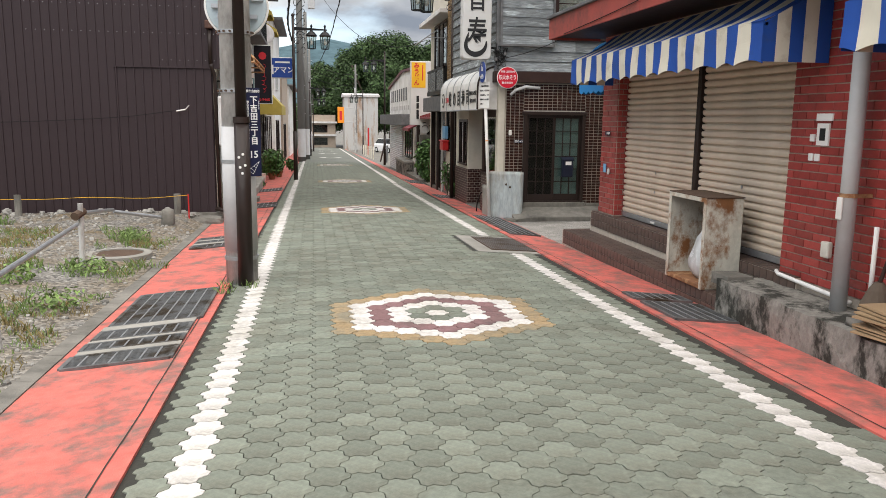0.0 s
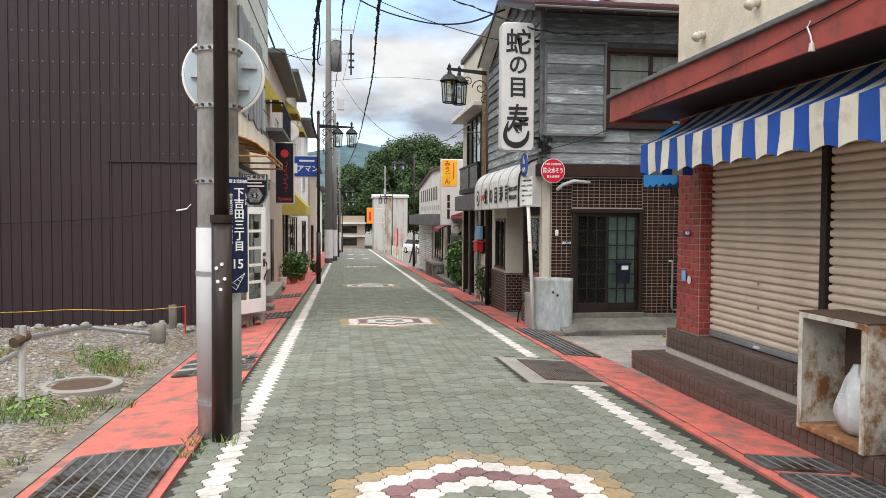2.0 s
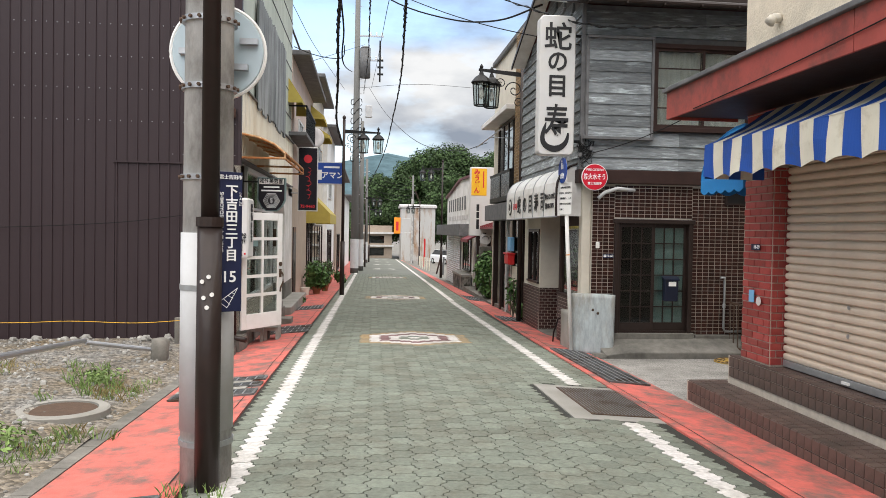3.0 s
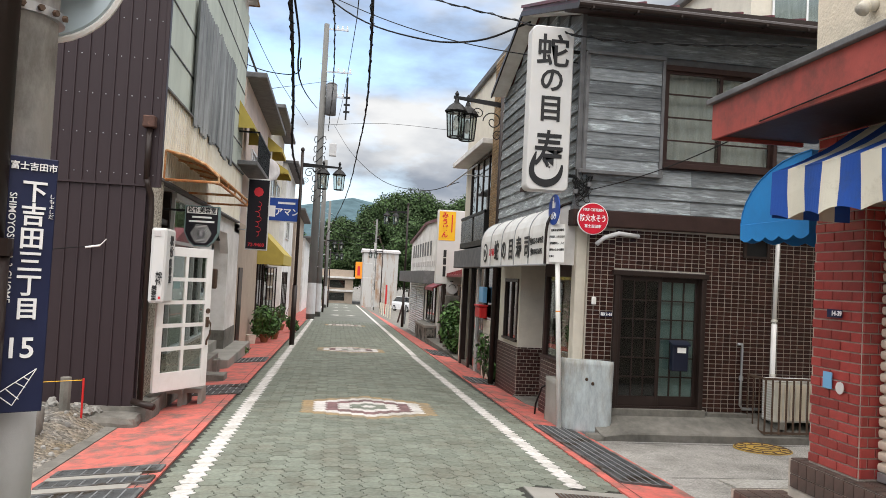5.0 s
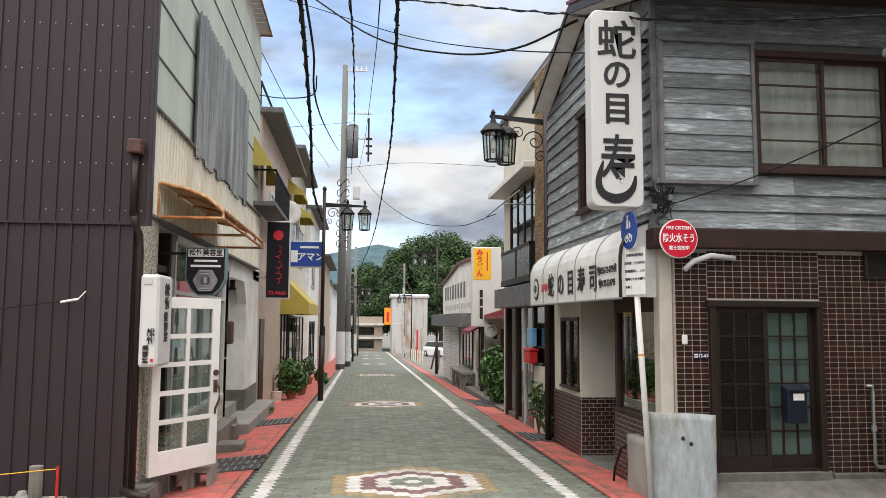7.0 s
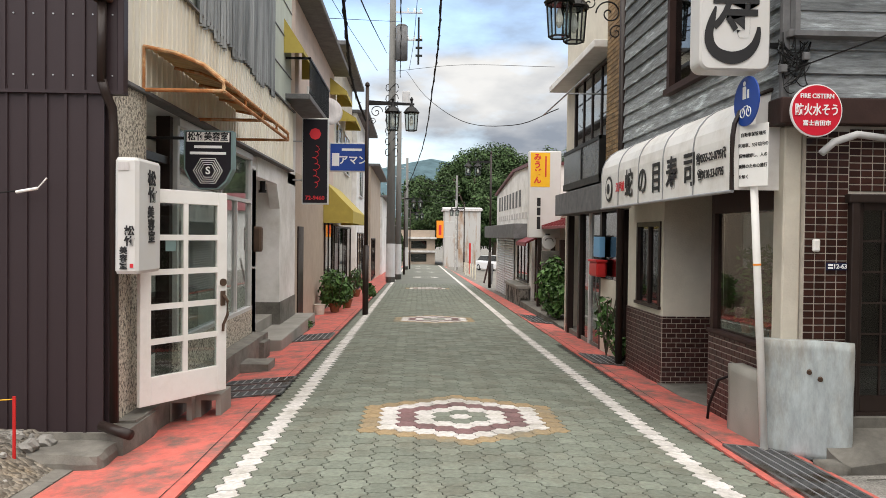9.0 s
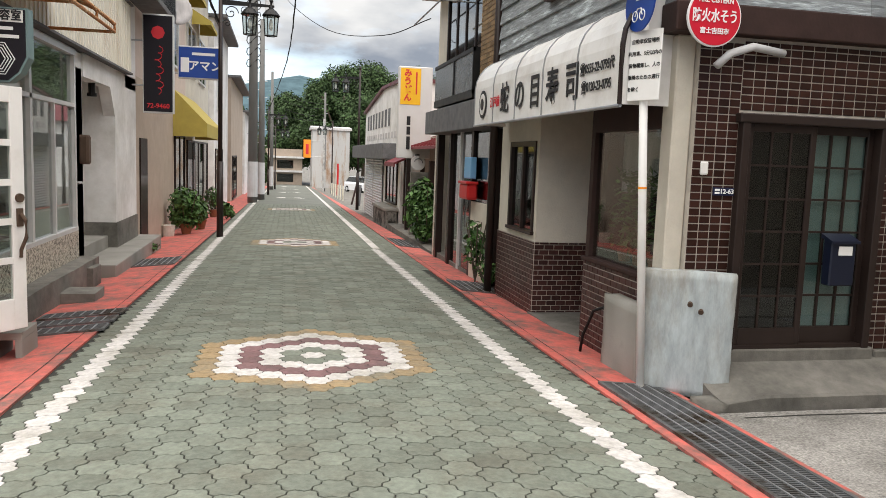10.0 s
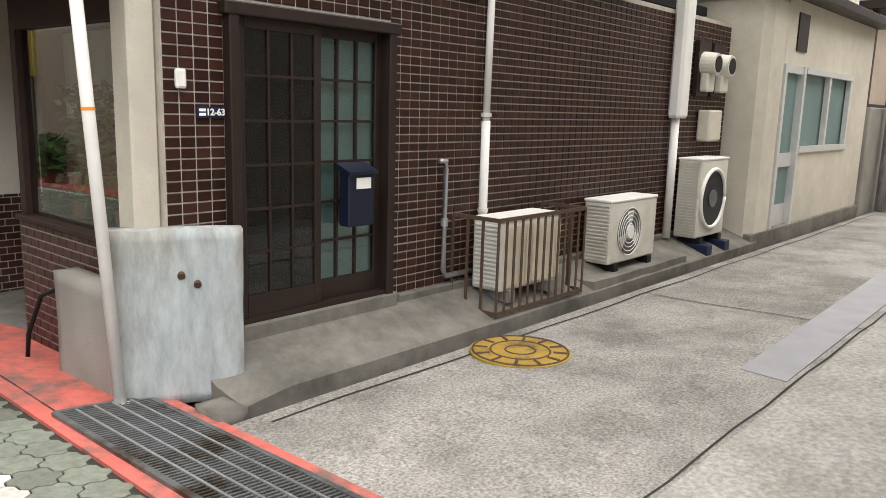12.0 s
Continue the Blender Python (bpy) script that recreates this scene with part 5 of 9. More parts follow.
# shutter box and window
tob = hub("shutter_box", (4.2, 14.85, 3.7), "grey weathered board case for storm shutters", "shutter box")
part("frame", Mesh().box(3.66, 4.74, 14.8, 14.95, 4.46, 4.5).box(3.64, 4.74, 14.79, 14.95, 2.9, 2.94).box(3.66, 3.7, 14.82, 14.95, 2.94, 4.46).box(4.7, 4.74, 14.82, 14.95, 2.94, 4.46), GREYWOOD, tob)
for r in range(9):
    z = 2.94 + r * 0.169
    part("board", Mesh().prism([(14.94, z), (14.835, z), (14.85, z + 0.172), (14.94, z + 0.172)], "x", 3.702, 4.698), OLDWOOD, tob)
def muntin_window(name, x0, x1, z0, z1, y, rows, label):
    wd = hub(name, ((x0 + x1) / 2, y, z0), label, "window", kind="structure")
    part("window_frame", Mesh().box(x0 - 0.05, x1 + 0.05, y - 0.07, y + 0.08, z1, z1 + 0.07, bev=0.005).box(x0 - 0.05, x1 + 0.05, y - 0.09, y + 0.08, z0 - 0.07, z0, bev=0.005).box(x0 - 0.05, x0, y - 0.06, y + 0.08, z0, z1).box(x1, x1 + 0.05, y - 0.06, y + 0.08, z0, z1), DARKWOOD, wd, "dark red-brown timber frame")
    xm = (x0 + x1) / 2
    for a, b, yy in ((x0, xm + 0.03, y - 0.03), (xm - 0.03, x1, y + 0.005)):
        s = Mesh().box(a, a + 0.04, yy, yy + 0.03, z0, z1).box(b - 0.04, b, yy, yy + 0.03, z0, z1).box(a + 0.04, b - 0.04, yy, yy + 0.03, z0, z0 + 0.05).box(a + 0.04, b - 0.04, yy, yy + 0.03, z1 - 0.04, z1)
        for z in span(z0, z1, (z1 - z0) / rows)[1:-1]:
            s.box(a + 0.04, b - 0.04, yy + 0.004, yy + 0.026, z - 0.009, z + 0.009)
        sa = part("sash", s, DARKWOOD, wd)
        gl_ = part("pane", Mesh().box(a + 0.04, b - 0.04, yy + 0.012, yy + 0.017, z0 + 0.05, z1 - 0.04), GLASS, sa, "clear glass")
        gl_.visible_shadow = False
    cur = Mesh()
    n = 60
    pts = [(x0 + (x1 - x0) * i / n, y + 0.1 + 0.012 * math.sin(i * 1.3)) for i in range(n + 1)]
    for (xa, ya), (xb, yb) in zip(pts, pts[1:]):
        cur.face([(xa, ya, z0), (xb, yb, z0), (xb, yb, z1), (xa, ya, z1)])
    part("curtain", cur, CURTAIN, wd, "grey-white net curtain")
    return wd


sw = hub("window_4", (3.6, 16.9, 3.05), "narrow upper window with a dark weathered timber frame", "window", kind="structure")
part("window_frame", Mesh().box(3.57, 3.657, 17.55, 17.64, 3.0, 4.32).box(3.57, 3.657, 16.18, 16.27, 3.0, 4.32).box(3.55, 3.657, 16.15, 17.67, 4.32, 4.4).box(3.54, 3.657, 16.15, 17.67, 2.93, 3.0).box(3.6, 3.655, 16.87, 16.95, 3.0, 4.32), DARKWOOD, sw)
part("pane", Mesh().box(3.64, 3.645, 16.27, 17.55, 3.0, 4.32), DKGLASS, sw)
part("backing", Mesh().box(3.65, 3.658, 16.27, 17.55, 3.0, 4.32), ROOM_SHADE, sw)
muntin_window("window_1", 4.8, 6.35, 3.12, 4.36, 14.95, 4, "upper sliding window with dark timber frame and net curtain")
# roof
roof = hub("roof", (6, 17.4, 5.5), "maroon standing-seam metal roof with grey eaves", "roof", kind="structure")
rf = Mesh()
rf.prism([(14.3, 4.9), (17.3, 5.8), (19.5, 4.96), (19.5, 5.02), (17.3, 5.88), (14.3, 4.97)], "x", 3.36, 9.4)
part("roof_sheet", rf, ROOFRED, roof)
seams = Mesh()
for x in span(3.34, 9.36, 0.43):
    seams.prism([(14.28, 4.965), (17.3, 5.875), (17.3, 5.92), (14.28, 5.01)], "x", x - 0.015, x + 0.015)
part("seams", seams, ROOFRED, roof)
part("eave_board", Mesh().box(3.34, 9.4, 14.27, 14.31, 4.84, 4.98).prism([(14.3, 4.85), (17.3, 5.74), (19.5, 4.9), (19.5, 4.97), (17.3, 5.82), (14.3, 4.92)], "x", 3.335, 3.36), DKBROWN, roof, "dark brown barge and eave boards")
part("soffit", Mesh().prism([(14.31, 4.86), (14.96, 5.02), (14.96, 5.04), (14.31, 4.88)], "x", 3.36, 9.4), DARKWOOD, roof)
part("soffit", Mesh().prism([(14.97, 5.04), (17.3, 5.77), (19.45, 4.94), (19.45, 4.92), (17.3, 5.75), (14.97, 5.02)], "x", 3.365, 3.62), WHITEWALL, roof, "pale boarded soffit under the gable")
part("gutter", Mesh().rod((3.32, 14.23, 4.88), (9.4, 14.23, 4.84), 0.045, seg=10), DKBROWN, roof)

for x in span(3.5, 9.2, 0.57):
    part("gutter_bracket", Mesh().box(x - 0.012, x + 0.012, 14.18, 14.3, 4.82, 4.85), DKBROWN, roof)

# hanging sign
sg = hub("vertical_sign", (3.2, 15.0, 2.64), "tall white sign box with black brush lettering", "sign")
SX0, SX1, SZ0, SZ1 = 2.93, 3.5, 2.64, 4.8
def rounded(x0, x1, z0, z1, r):
    out = []
    for cx, cz, a0 in ((x1 - r, z0 + r, -90), (x1 - r, z1 - r, 0), (x0 + r, z1 - r, 90), (x0 + r, z0 + r, 180)):
        out += [(cx + r * math.cos(radians(a0 + 15 * i)), cz + r * math.sin(radians(a0 + 15 * i))) for i in range(7)]
    return out
part("case", Mesh().loft([[(x, 15.14, z) for x, z in rounded(SX0 + 0.01, SX1 - 0.01, SZ0 + 0.01, SZ1 - 0.01, 0.07)], [(x, 15.12, z) for x, z in rounded(SX0, SX1, SZ0, SZ1, 0.08)], [(x, 14.92, z) for x, z in rounded(SX0, SX1, SZ0, SZ1, 0.08)], [(x, 14.9, z) for x, z in rounded(SX0 + 0.015, SX1 - 0.015, SZ0 + 0.015, SZ1 - 0.015, 0.07)]]), SIGNWHITE, sg, "white plastic case")
for ch, z, s, st_ in (("蛇", 4.44, 0.45, 1.0), ("の", 4.07, 0.36, 0.95), ("目", 3.69, 0.37, 0.95), ("寿", 3.12, 0.56, 0.72)):
    lettering(ch, s, south(3.215, 14.893, z), INK, sg, bold=0.0075 if ch != "蛇" else 0.006, stretch=st_, depth=0.002)
swoosh = [(3.05, 3.14, 0.008), (3.02, 3.03, 0.028), (2.998, 2.93, 0.034), (3.01, 2.84, 0.039), (3.07, 2.77, 0.044), (3.18, 2.735, 0.05), (3.29, 2.765, 0.045), (3.365, 2.84, 0.034), (3.395, 2.93, 0.022), (3.4, 3.01, 0.008)]
fine = []
for k in range(len(swoosh) - 1):
    p0, p1, p2, p3 = (Vector(swoosh[min(max(m, 0), len(swoosh) - 1)]) for m in (k - 1, k, k + 1, k + 2))
    for q in range(5):
        t = q / 5
        fine.append(0.5 * (2 * p1 + (p2 - p0) * t + (2 * p0 - 5 * p1 + 4 * p2 - p3) * t * t + (3 * p1 - p0 - 3 * p2 + p3) * t ** 3))
rim_l, rim_r = [], []
for a, b in zip(fine, fine[1:]):
    d = Vector((b.y - a.y, a.x - b.x)).normalized() * a.z
    rim_l.append((a.x - d.x, a.y - d.y))
    rim_r.append((a.x + d.x, a.y + d.y))
brush = Mesh()
brush.loft([[(u, 14.8945, v), (u, 14.8915, v), (x, 14.8915, z), (x, 14.8945, z)] for (u, v), (x, z) in zip(rim_l, rim_r)])
part("brush_stroke", brush, INK, sg)
for z in (4.5, 2.85):
    part("bracket", Mesh().box(3.48, 3.7, 15.0, 15.04, z, z + 0.04), BLACK, sg, "black iron bracket")

# street side ground floor
FX = 3.74
lw = Mesh()
lw.box(FX + 0.008, 3.92, 15.2, 16.7, -0.6, 0.33)
lw.box(FX + 0.008, 3.92, 18.2, 19.75, -0.65, 0.33)
part("low_wall", lw, GROUT, sushi)
lwp = bpy.data.objects["low_wall"]
brick_run(("w", FX + 0.008), 15.2, 16.7, -0.55, 0.33, lambda u, z: False, lwp, TILE_B, TILE_B, 0.12, 0.06, 0.009, 0.008, 0.5, pname="tile")
brick_run(("w", FX + 0.008), 18.2, 19.75, -0.6, 0.33, lambda u, z: False, lwp, TILE_B, TILE_B, 0.12, 0.06, 0.009, 0.008, 0.5, pname="tile")
brick_run(("s", 18.2), FX + 0.01, 4.75, -0.6, 0.33, lambda u, z: False, lwp, TILE_B, TILE_B, 0.12, 0.06, 0.009, 0.008, 0.5, pname="tile")
wl_ = Mesh()
wl_.box(FX + 0.02, 3.92, 18.2, 18.3, 0.332, 2.0).box(FX + 0.02, 3.92, 19.3, 19.75, 0.332, 2.0).box(FX + 0.02, 3.92, 18.3, 19.3, 1.5, 2.0).box(FX + 0.02, 3.92, 18.3, 19.3, 0.332, 0.42)
wl_.box(3.92, 4.8, 18.205, 18.35, -0.6, 2.0)
part("rendered_wall", wl_, CREAMW, sushi, "grey-stained cream render")
part("upper_band", Mesh().box(FX, 3.95, 15.2, 19.75, 2.0, 2.43), DARKWOOD, sushi)
part("side_wall_inner", Mesh().box(4.8, 4.9, 16.6, 18.3, -0.6, 2.0), ROOM_SHADE, sushi)
part("porch_floor", Mesh().box(3.72, 4.9, 16.6, 18.25, -0.7, -0.5), CONC, sushi)
wd2 = hub("window_2", (3.85, 16, 0.36), "restaurant show window with dark timber frame", "window", kind="structure")
part("window_frame", Mesh().box(3.76, 3.86, 15.2, 15.28, 0.36, 2.0).box(3.76, 3.86, 16.62, 16.7, 0.36, 2.0).box(3.76, 3.86, 15.28, 16.62, 1.55, 2.0).box(3.72, 3.94, 15.2, 16.72, 0.331, 0.37, bev=0.006), DARKWOOD, wd2)
gl_ = part("pane", Mesh().box(3.8, 3.806, 15.28, 16.62, 0.37, 1.55), GLASS, wd2)
gl_.visible_shadow = False
part("blind", Mesh().box(4.05, 4.06, 15.3, 16.6, 1.0, 1.55), CURTAIN, wd2, "slatted pale blind")
wd3 = hub("window_3", (3.8, 18.8, 0.42), "tall narrow sliding window in the rendered wall", "window", kind="structure")
part("window_frame", Mesh().box(3.74, 3.82, 18.3, 18.36, 0.42, 1.5).box(3.74, 3.82, 19.24, 19.3, 0.42, 1.5).box(3.74, 3.82, 18.36, 19.24, 1.44, 1.5).box(3.72, 3.82, 18.28, 19.32, 0.4, 0.44).box(3.75, 3.8, 18.77, 18.82, 0.44, 1.44), DKBROWN, wd3)
gl_ = part("pane", Mesh().box(3.78, 3.785, 18.36, 19.24, 0.44, 1.44), DKGLASS, wd3)
part("backing", Mesh().box(3.9, 3.92, 18.3, 19.3, 0.4, 1.5), ROOM_SHADE, wd3)
dd = hub("door_2", (4.6, 16.8, -0.5), "dark brown timber entrance door in the porch", "door", kind="structure")
part("door_leaf", Mesh().box(4.2, 4.78, 16.72, 16.78, -0.5, 1.45, bev=0.006).box(3.94, 4.2, 16.7, 16.8, -0.5, 2.0), DARKWOOD, dd)
part("handle", Mesh().rod((4.3, 16.7, 0.3), (4.3, 16.7, 0.5), 0.012), GALV, dd)
for y, z, s in ((15.7, 0.37, 0.11), (16.0, 0.37, 0.14), (16.3, 0.37, 0.12)):
    pot = hub("potted_plant", (3.98, y, z), "green houseplant in a clay pot behind the window", "plant", "window plants")
    part("shelf", Mesh().box(3.9, 4.1, y - 0.13, y + 0.13, z - 0.03, z - 0.002), DARKWOOD, pot)
    part("pot", Mesh().turned((3.98, y, z), [(0.05, 0), (0.07, 0.1), (0.075, 0.11)], 14), TERRA, pot)
    lf = Mesh()
    for _ in range(190):
        a, h, r = random.uniform(0, 6.28), random.uniform(0.1, 0.85), random.uniform(0.03, 0.22)
        c = Vector((3.98 + r * 0.6 * math.cos(a), y + r * math.sin(a), z + h))
        d1, d2 = Vector((random.uniform(-1, 1), random.uniform(-1, 1), random.uniform(-0.4, 0.6))).normalized() * 0.05, Vector((random.uniform(-1, 1), random.uniform(-1, 1), 0.3)).normalized() * 0.02
        lf.face([c - d1, c - d2, c + d1, c + d2])
    part("leaves", lf, LEAF, pot, kind="stuff")

# white curved awning with lettering
aw = hub("white_awning", (3.5, 17.3, 1.7), "white vinyl awning with rounded top and black lettering", "awning")
AY0, AY1 = 15.12, 19.5
prof2 = [(3.3, 1.7), (3.3, 2.14)] + [(3.72 - 0.42 * math.cos(a), 2.14 + 0.4 * math.sin(a)) for a in (math.pi / 2 * i / 6 for i in range(1, 7))]
cloth = Mesh()
for i, (ya, yb) in enumerate(zip(span(AY0, AY1, 0.22), span(AY0, AY1, 0.22)[1:])):
    for (xa, za), (xb, zb) in zip(prof2, prof2[1:]):
        sg_ = lambda y: 0.006 * abs(math.sin((y - AY0) * math.pi / 0.876))
        q = [(xa + sg_(ya), ya, za), (xa + sg_(yb), yb, za), (xb + sg_(yb), yb, zb), (xb + sg_(ya), ya, zb)]
        cloth.solid([(p[0] + 0.004, p[1], p[2] - 0.002) for p in q], q)
part("canopy", cloth, VINYL, aw)
part("end_panel", Mesh().prism(prof2 + [(3.72, 1.7)], "y", AY0 - 0.012, AY0 - 0.002), VINYL, aw)
part("end_panel", Mesh().prism(prof2 + [(3.72, 1.7)], "y", AY1 + 0.002, AY1 + 0.012), VINYL, aw)
fr = Mesh()
for y in span(AY0, AY1, 0.876):
    fr.tube([(x - 0.006, y, z + 0.002) for x, z in prof2], 0.007, 5)
fr.rod((3.3, AY0 - 0.01, 1.69), (3.3, AY1 + 0.01, 1.69), 0.014)
part("frame", fr, GALV, aw, "steel awning ribs")
part("edge_trim", Mesh().tube([(x - 0.01, AY0 - 0.02, z) for x, z in prof2], 0.02, 6), DKBROWN, aw, "dark end trim")
for ch, y in (("蛇", 18.15), ("の", 17.6), ("目", 17.1), ("寿", 16.6), ("司", 16.1)):
    lettering(ch, 0.36, west(3.293, y, 1.93), INK, aw, bold=0.006, stretch=0.95, depth=0.002)
lettering("江戸前", 0.13, west(3.293, 18.55, 1.93), LETTERR, aw, bold=0.003, depth=0.002)
lettering("☎0555-22-0795代", 0.105, west(3.293, 15.58, 2.02), INK, aw, bold=0.002, stretch=0.82, depth=0.002)
lettering("☎0120-23-0795", 0.105, west(3.293, 15.58, 1.87), INK, aw, bold=0.002, stretch=0.82, depth=0.002)
for r, m_ in ((0.17, INK), (0.13, VINYL), (0.07, INK)):
    part("emblem", Mesh().rod((3.3, 19.1, 1.94), (3.3 - 0.005 - 0.16 * 0.02 * (0.2 - r) * 30, 19.1, 1.94), r, seg=28), m_, aw)

# ---- brown clad house with a beauty salon, across from the restaurant ----
house = hub("clad_house", (-4, 17, -0.3), "two-storey house clad in dark brown ribbed metal", "building", kind="structure")
core = Mesh()
core.box(-9, -1.83, 15.06, 15.9, -0.5, 7.8)
core.box(-9, -2.9, 15.9, 24.3, -0.5, 2.5)
core.box(-9, -1.8, 15.9, 24.3, 2.56, 7.8)
part("core", core, WHITEWALL, house)
def clad(name, n, x_right, y, z0, z1):
    pw = 0.3
    prof_ = []
    for k0 in (0.0, 0.15):
        prof_ += [(k0, 0.0), (k0 + 0.004, -0.018), (k0 + 0.024, -0.018), (k0 + 0.028, 0.0)]
    prof_ += [(pw, 0.0), (pw, 0.02), (0.0, 0.02)]
    me = Mesh().loft([[(-pw + u, v, z) for u, v in prof_] for z in (z0, z1)])
    data = me.data("cladding_panel", BROWN)
    o_ = parent_origin(house)
    for i in range(n):
        ob = new("cladding_panel", data)
        ob.parent = house
        ob.matrix_basis = pose(x_right - i * pw - o_.x, y + random.uniform(-0.002, 0.002) - o_.y, -o_.z)
clad("lower", 6, -1.74, 14.935, -0.3, 2.42)
clad("upper", 6, -1.6, 14.92, 2.38, 7.8)
clad("left", 24, -3.4, 14.92, -0.32, 7.8)
part("corner_trim", Mesh().box(-1.78, -1.72, 15.0, 15.06, -0.3, 2.42, bev=0.006).box(-1.63, -1.58, 14.9, 15.0, 2.38, 7.8, bev=0.006).box(-3.42, -1.58, 14.9, 15.0, 2.36, 2.385), BROWN, house)
HOPPER = surf("brown_rusted_hopper", (0.075, 0.035, 0.025), 0.7, vary=0.4, scale=18, dirt=(0.2, 0.11, 0.07), dirt_scale=7, dirt_amount=0.3, bump=0.3)
screws = Mesh()
for r in range(9):
    for k in range(22):
        if r > 0 or k < 7:
            xs = -1.67 - 0.15 * k
            screws.rod((xs, 14.926, 2.5 + 0.47 * r), (xs, 14.912, 2.5 + 0.47 * r), 0.0065, seg=6)
part("screws", screws, GALV, house, "tiny bright cladding screws", kind="stuff")
dp = hub("downpipe", (-1.68, 14.9, 0), "dark brown downpipe with a square hopper", "pipe")
part("pipe", Mesh().rod((-1.73, 14.86, 2.44), (-1.73, 14.86, 3.1), 0.035).tube([(-1.73, 14.86, 2.46), (-1.71, 14.89, 2.36), (-1.68, 14.94, 2.26), (-1.67, 14.95, 2.1), (-1.66, 14.95, -0.2)], 0.035, 12), DKBROWN, dp, smooth=True)
part("hopper", Mesh().box(-1.8, -1.66, 14.78, 14.915, 3.06, 3.2, bev=0.012), HOPPER, dp, "rusty square hopper")
thing("foundation", rough_block(-9, -1.55, 14.9, 15.7, -0.6, -0.27, 0.015, 0.2), CONC, "rough concrete foundation strip of the clad house", "foundation", kind="structure")
thing("foundation", rough_block(-1.95, -1.58, 15.2, 21.0, -0.7, -0.25, 0.012, 0.16), CONC, "worn concrete sill along the salon front", "foundation", kind="structure")
thing("foundation", rough_block(-2.15, -1.6, 14.5, 15.0, -0.6, -0.33, 0.025, 0.07), CONC, "broken concrete ledge at the house corner", "ledge", kind="structure")
thing("clay_pipe", Mesh().rod((-1.72, 14.85, -0.2), (-1.45, 14.72, -0.24), 0.04), DKBROWN, "short brown drain spout at the corner", "pipe", smooth=True)
# upper front
for (y0, y1) in ((15.0, 17.3), (17.31, 22.1), (22.11, 24.3)):
    for z0 in (3.7, 4.34, 4.98, 5.62, 6.26, 6.9):
        part("wall_panel", Mesh().box(-1.8, -1.765, y0 + 0.004, y1 - 0.004, z0 + 0.008, z0 + 0.632, bev=0.004), GREENPANEL, house)
lap = Mesh()
for z in (4.34, 4.98, 5.62, 6.26, 6.9):
    lap.box(-1.765, -1.752, 15.0, 24.3, z - 0.006, z + 0.012)
part("lap_strip", lap, GREYWOOD, house)
n = 15
for i in range(n):
    y0 = 17.4 + i * 4.6 / n
    z0, z1 = 3.62 + random.uniform(-0.05, 0.05), 5.62 + random.uniform(-0.05, 0.05)
    y1 = y0 + 4.6 / n
    me = Mesh()
    pts = [(-1.7 + 0.05 * max(-0.7, min(0.7, math.sin(k * math.pi / 4 + 0.4))), y0 + (y1 - y0 + 0.02) * k / 16) for k in range(17)]
    me.loft([[(x, y, z) for x, y in pts] + [(x - 0.004, y, z) for x, y in reversed(pts)] for z in (z0, z1)])
    part("corrugated_sheet", me, CORRUG, house)
iv = Mesh()
iv.box(-1.83, -1.725, 15.02, 24.35, 2.55, 3.69)
sidp = part("siding", iv, IVORY, house, "ivory ribbed metal band above the salon")
for i in range(62):
    y = 15.05 + i * 0.15
    part("siding_rib", Mesh().loft([[(-1.725, y, z), (-1.712, y + 0.006, z), (-1.712, y + 0.022, z), (-1.725, y + 0.028, z)] for z in (2.55, 3.69)]), IVORY, house)
part("cornice", Mesh().box(-1.8, -1.68, 15.0, 24.36, 3.69, 3.715).box(-1.83, -1.7, 15.02, 24.36, 2.52, 2.55), GREYWOOD, house)
# roof-top plastic eave
ev = hub("plastic_eave", (-1.4, 21, 7.6), "ribbed clear plastic eave on a thin frame", "eave")
me = Mesh()
for y0 in span(20.0, 24.3, 0.25)[:-1]:
    part("sheet", Mesh().box(-1.85, -1.55, y0, y0 + 0.24, 7.83, 7.845), CURTAIN, ev, "clouded plastic sheet")
part("frame", Mesh().rod((-1.55, 20, 7.82), (-1.55, 24.3, 7.82), 0.02).rod((-1.85, 24.3, 7.82), (-1.55, 24.3, 7.82), 0.02).rod((-1.85, 20, 7.82), (-1.55, 20, 7.82), 0.02), RUSTF, ev)

# salon front
sl = hub("salon_front", (-1.9, 18.5, -0.3), "beauty salon front of pebble dash, aluminium windows and glass", "shop front", kind="structure")
part("pebble_wall", Mesh().box(-1.83, -1.74, 15.07, 15.9, -0.3, 2.52, bev=0.01).box(-1.95, -1.8, 17.1, 20.85, -0.35, 0.12, bev=0.008), PEBBLE, sl, "pale pebble-dash wall")
part("window_frame", Mesh().box(-1.9, -1.8, 17.1, 20.85, 0.12, 0.17).box(-1.9, -1.8, 17.1, 20.85, 2.42, 2.5).box(-1.89, -1.81, 17.05, 17.12, 0.17, 2.42).box(-1.89, -1.81, 18.9, 18.98, 0.17, 2.42).box(-1.89, -1.81, 20.78, 20.85, 0.17, 2.42).box(-1.88, -1.81, 17.12, 20.78, 1.75, 1.8).box(-1.88, -1.82, 19.85, 19.9, 0.17, 1.75), ALU, sl)
pn = part("pane", Mesh().box(-1.86, -1.854, 17.12, 20.78, 0.17, 2.42), GLASS, sl)
pn.visible_shadow = False
part("inner_wall", Mesh().box(-2.82, -2.77, 15.9, 21.3, -0.3, 2.5).box(-2.9, -1.95, 15.9, 21.3, -0.45, -0.2).box(-2.9, -1.84, 20.9, 21.3, -0.3, 2.5), WHITEWALL, sl, "pale salon interior")
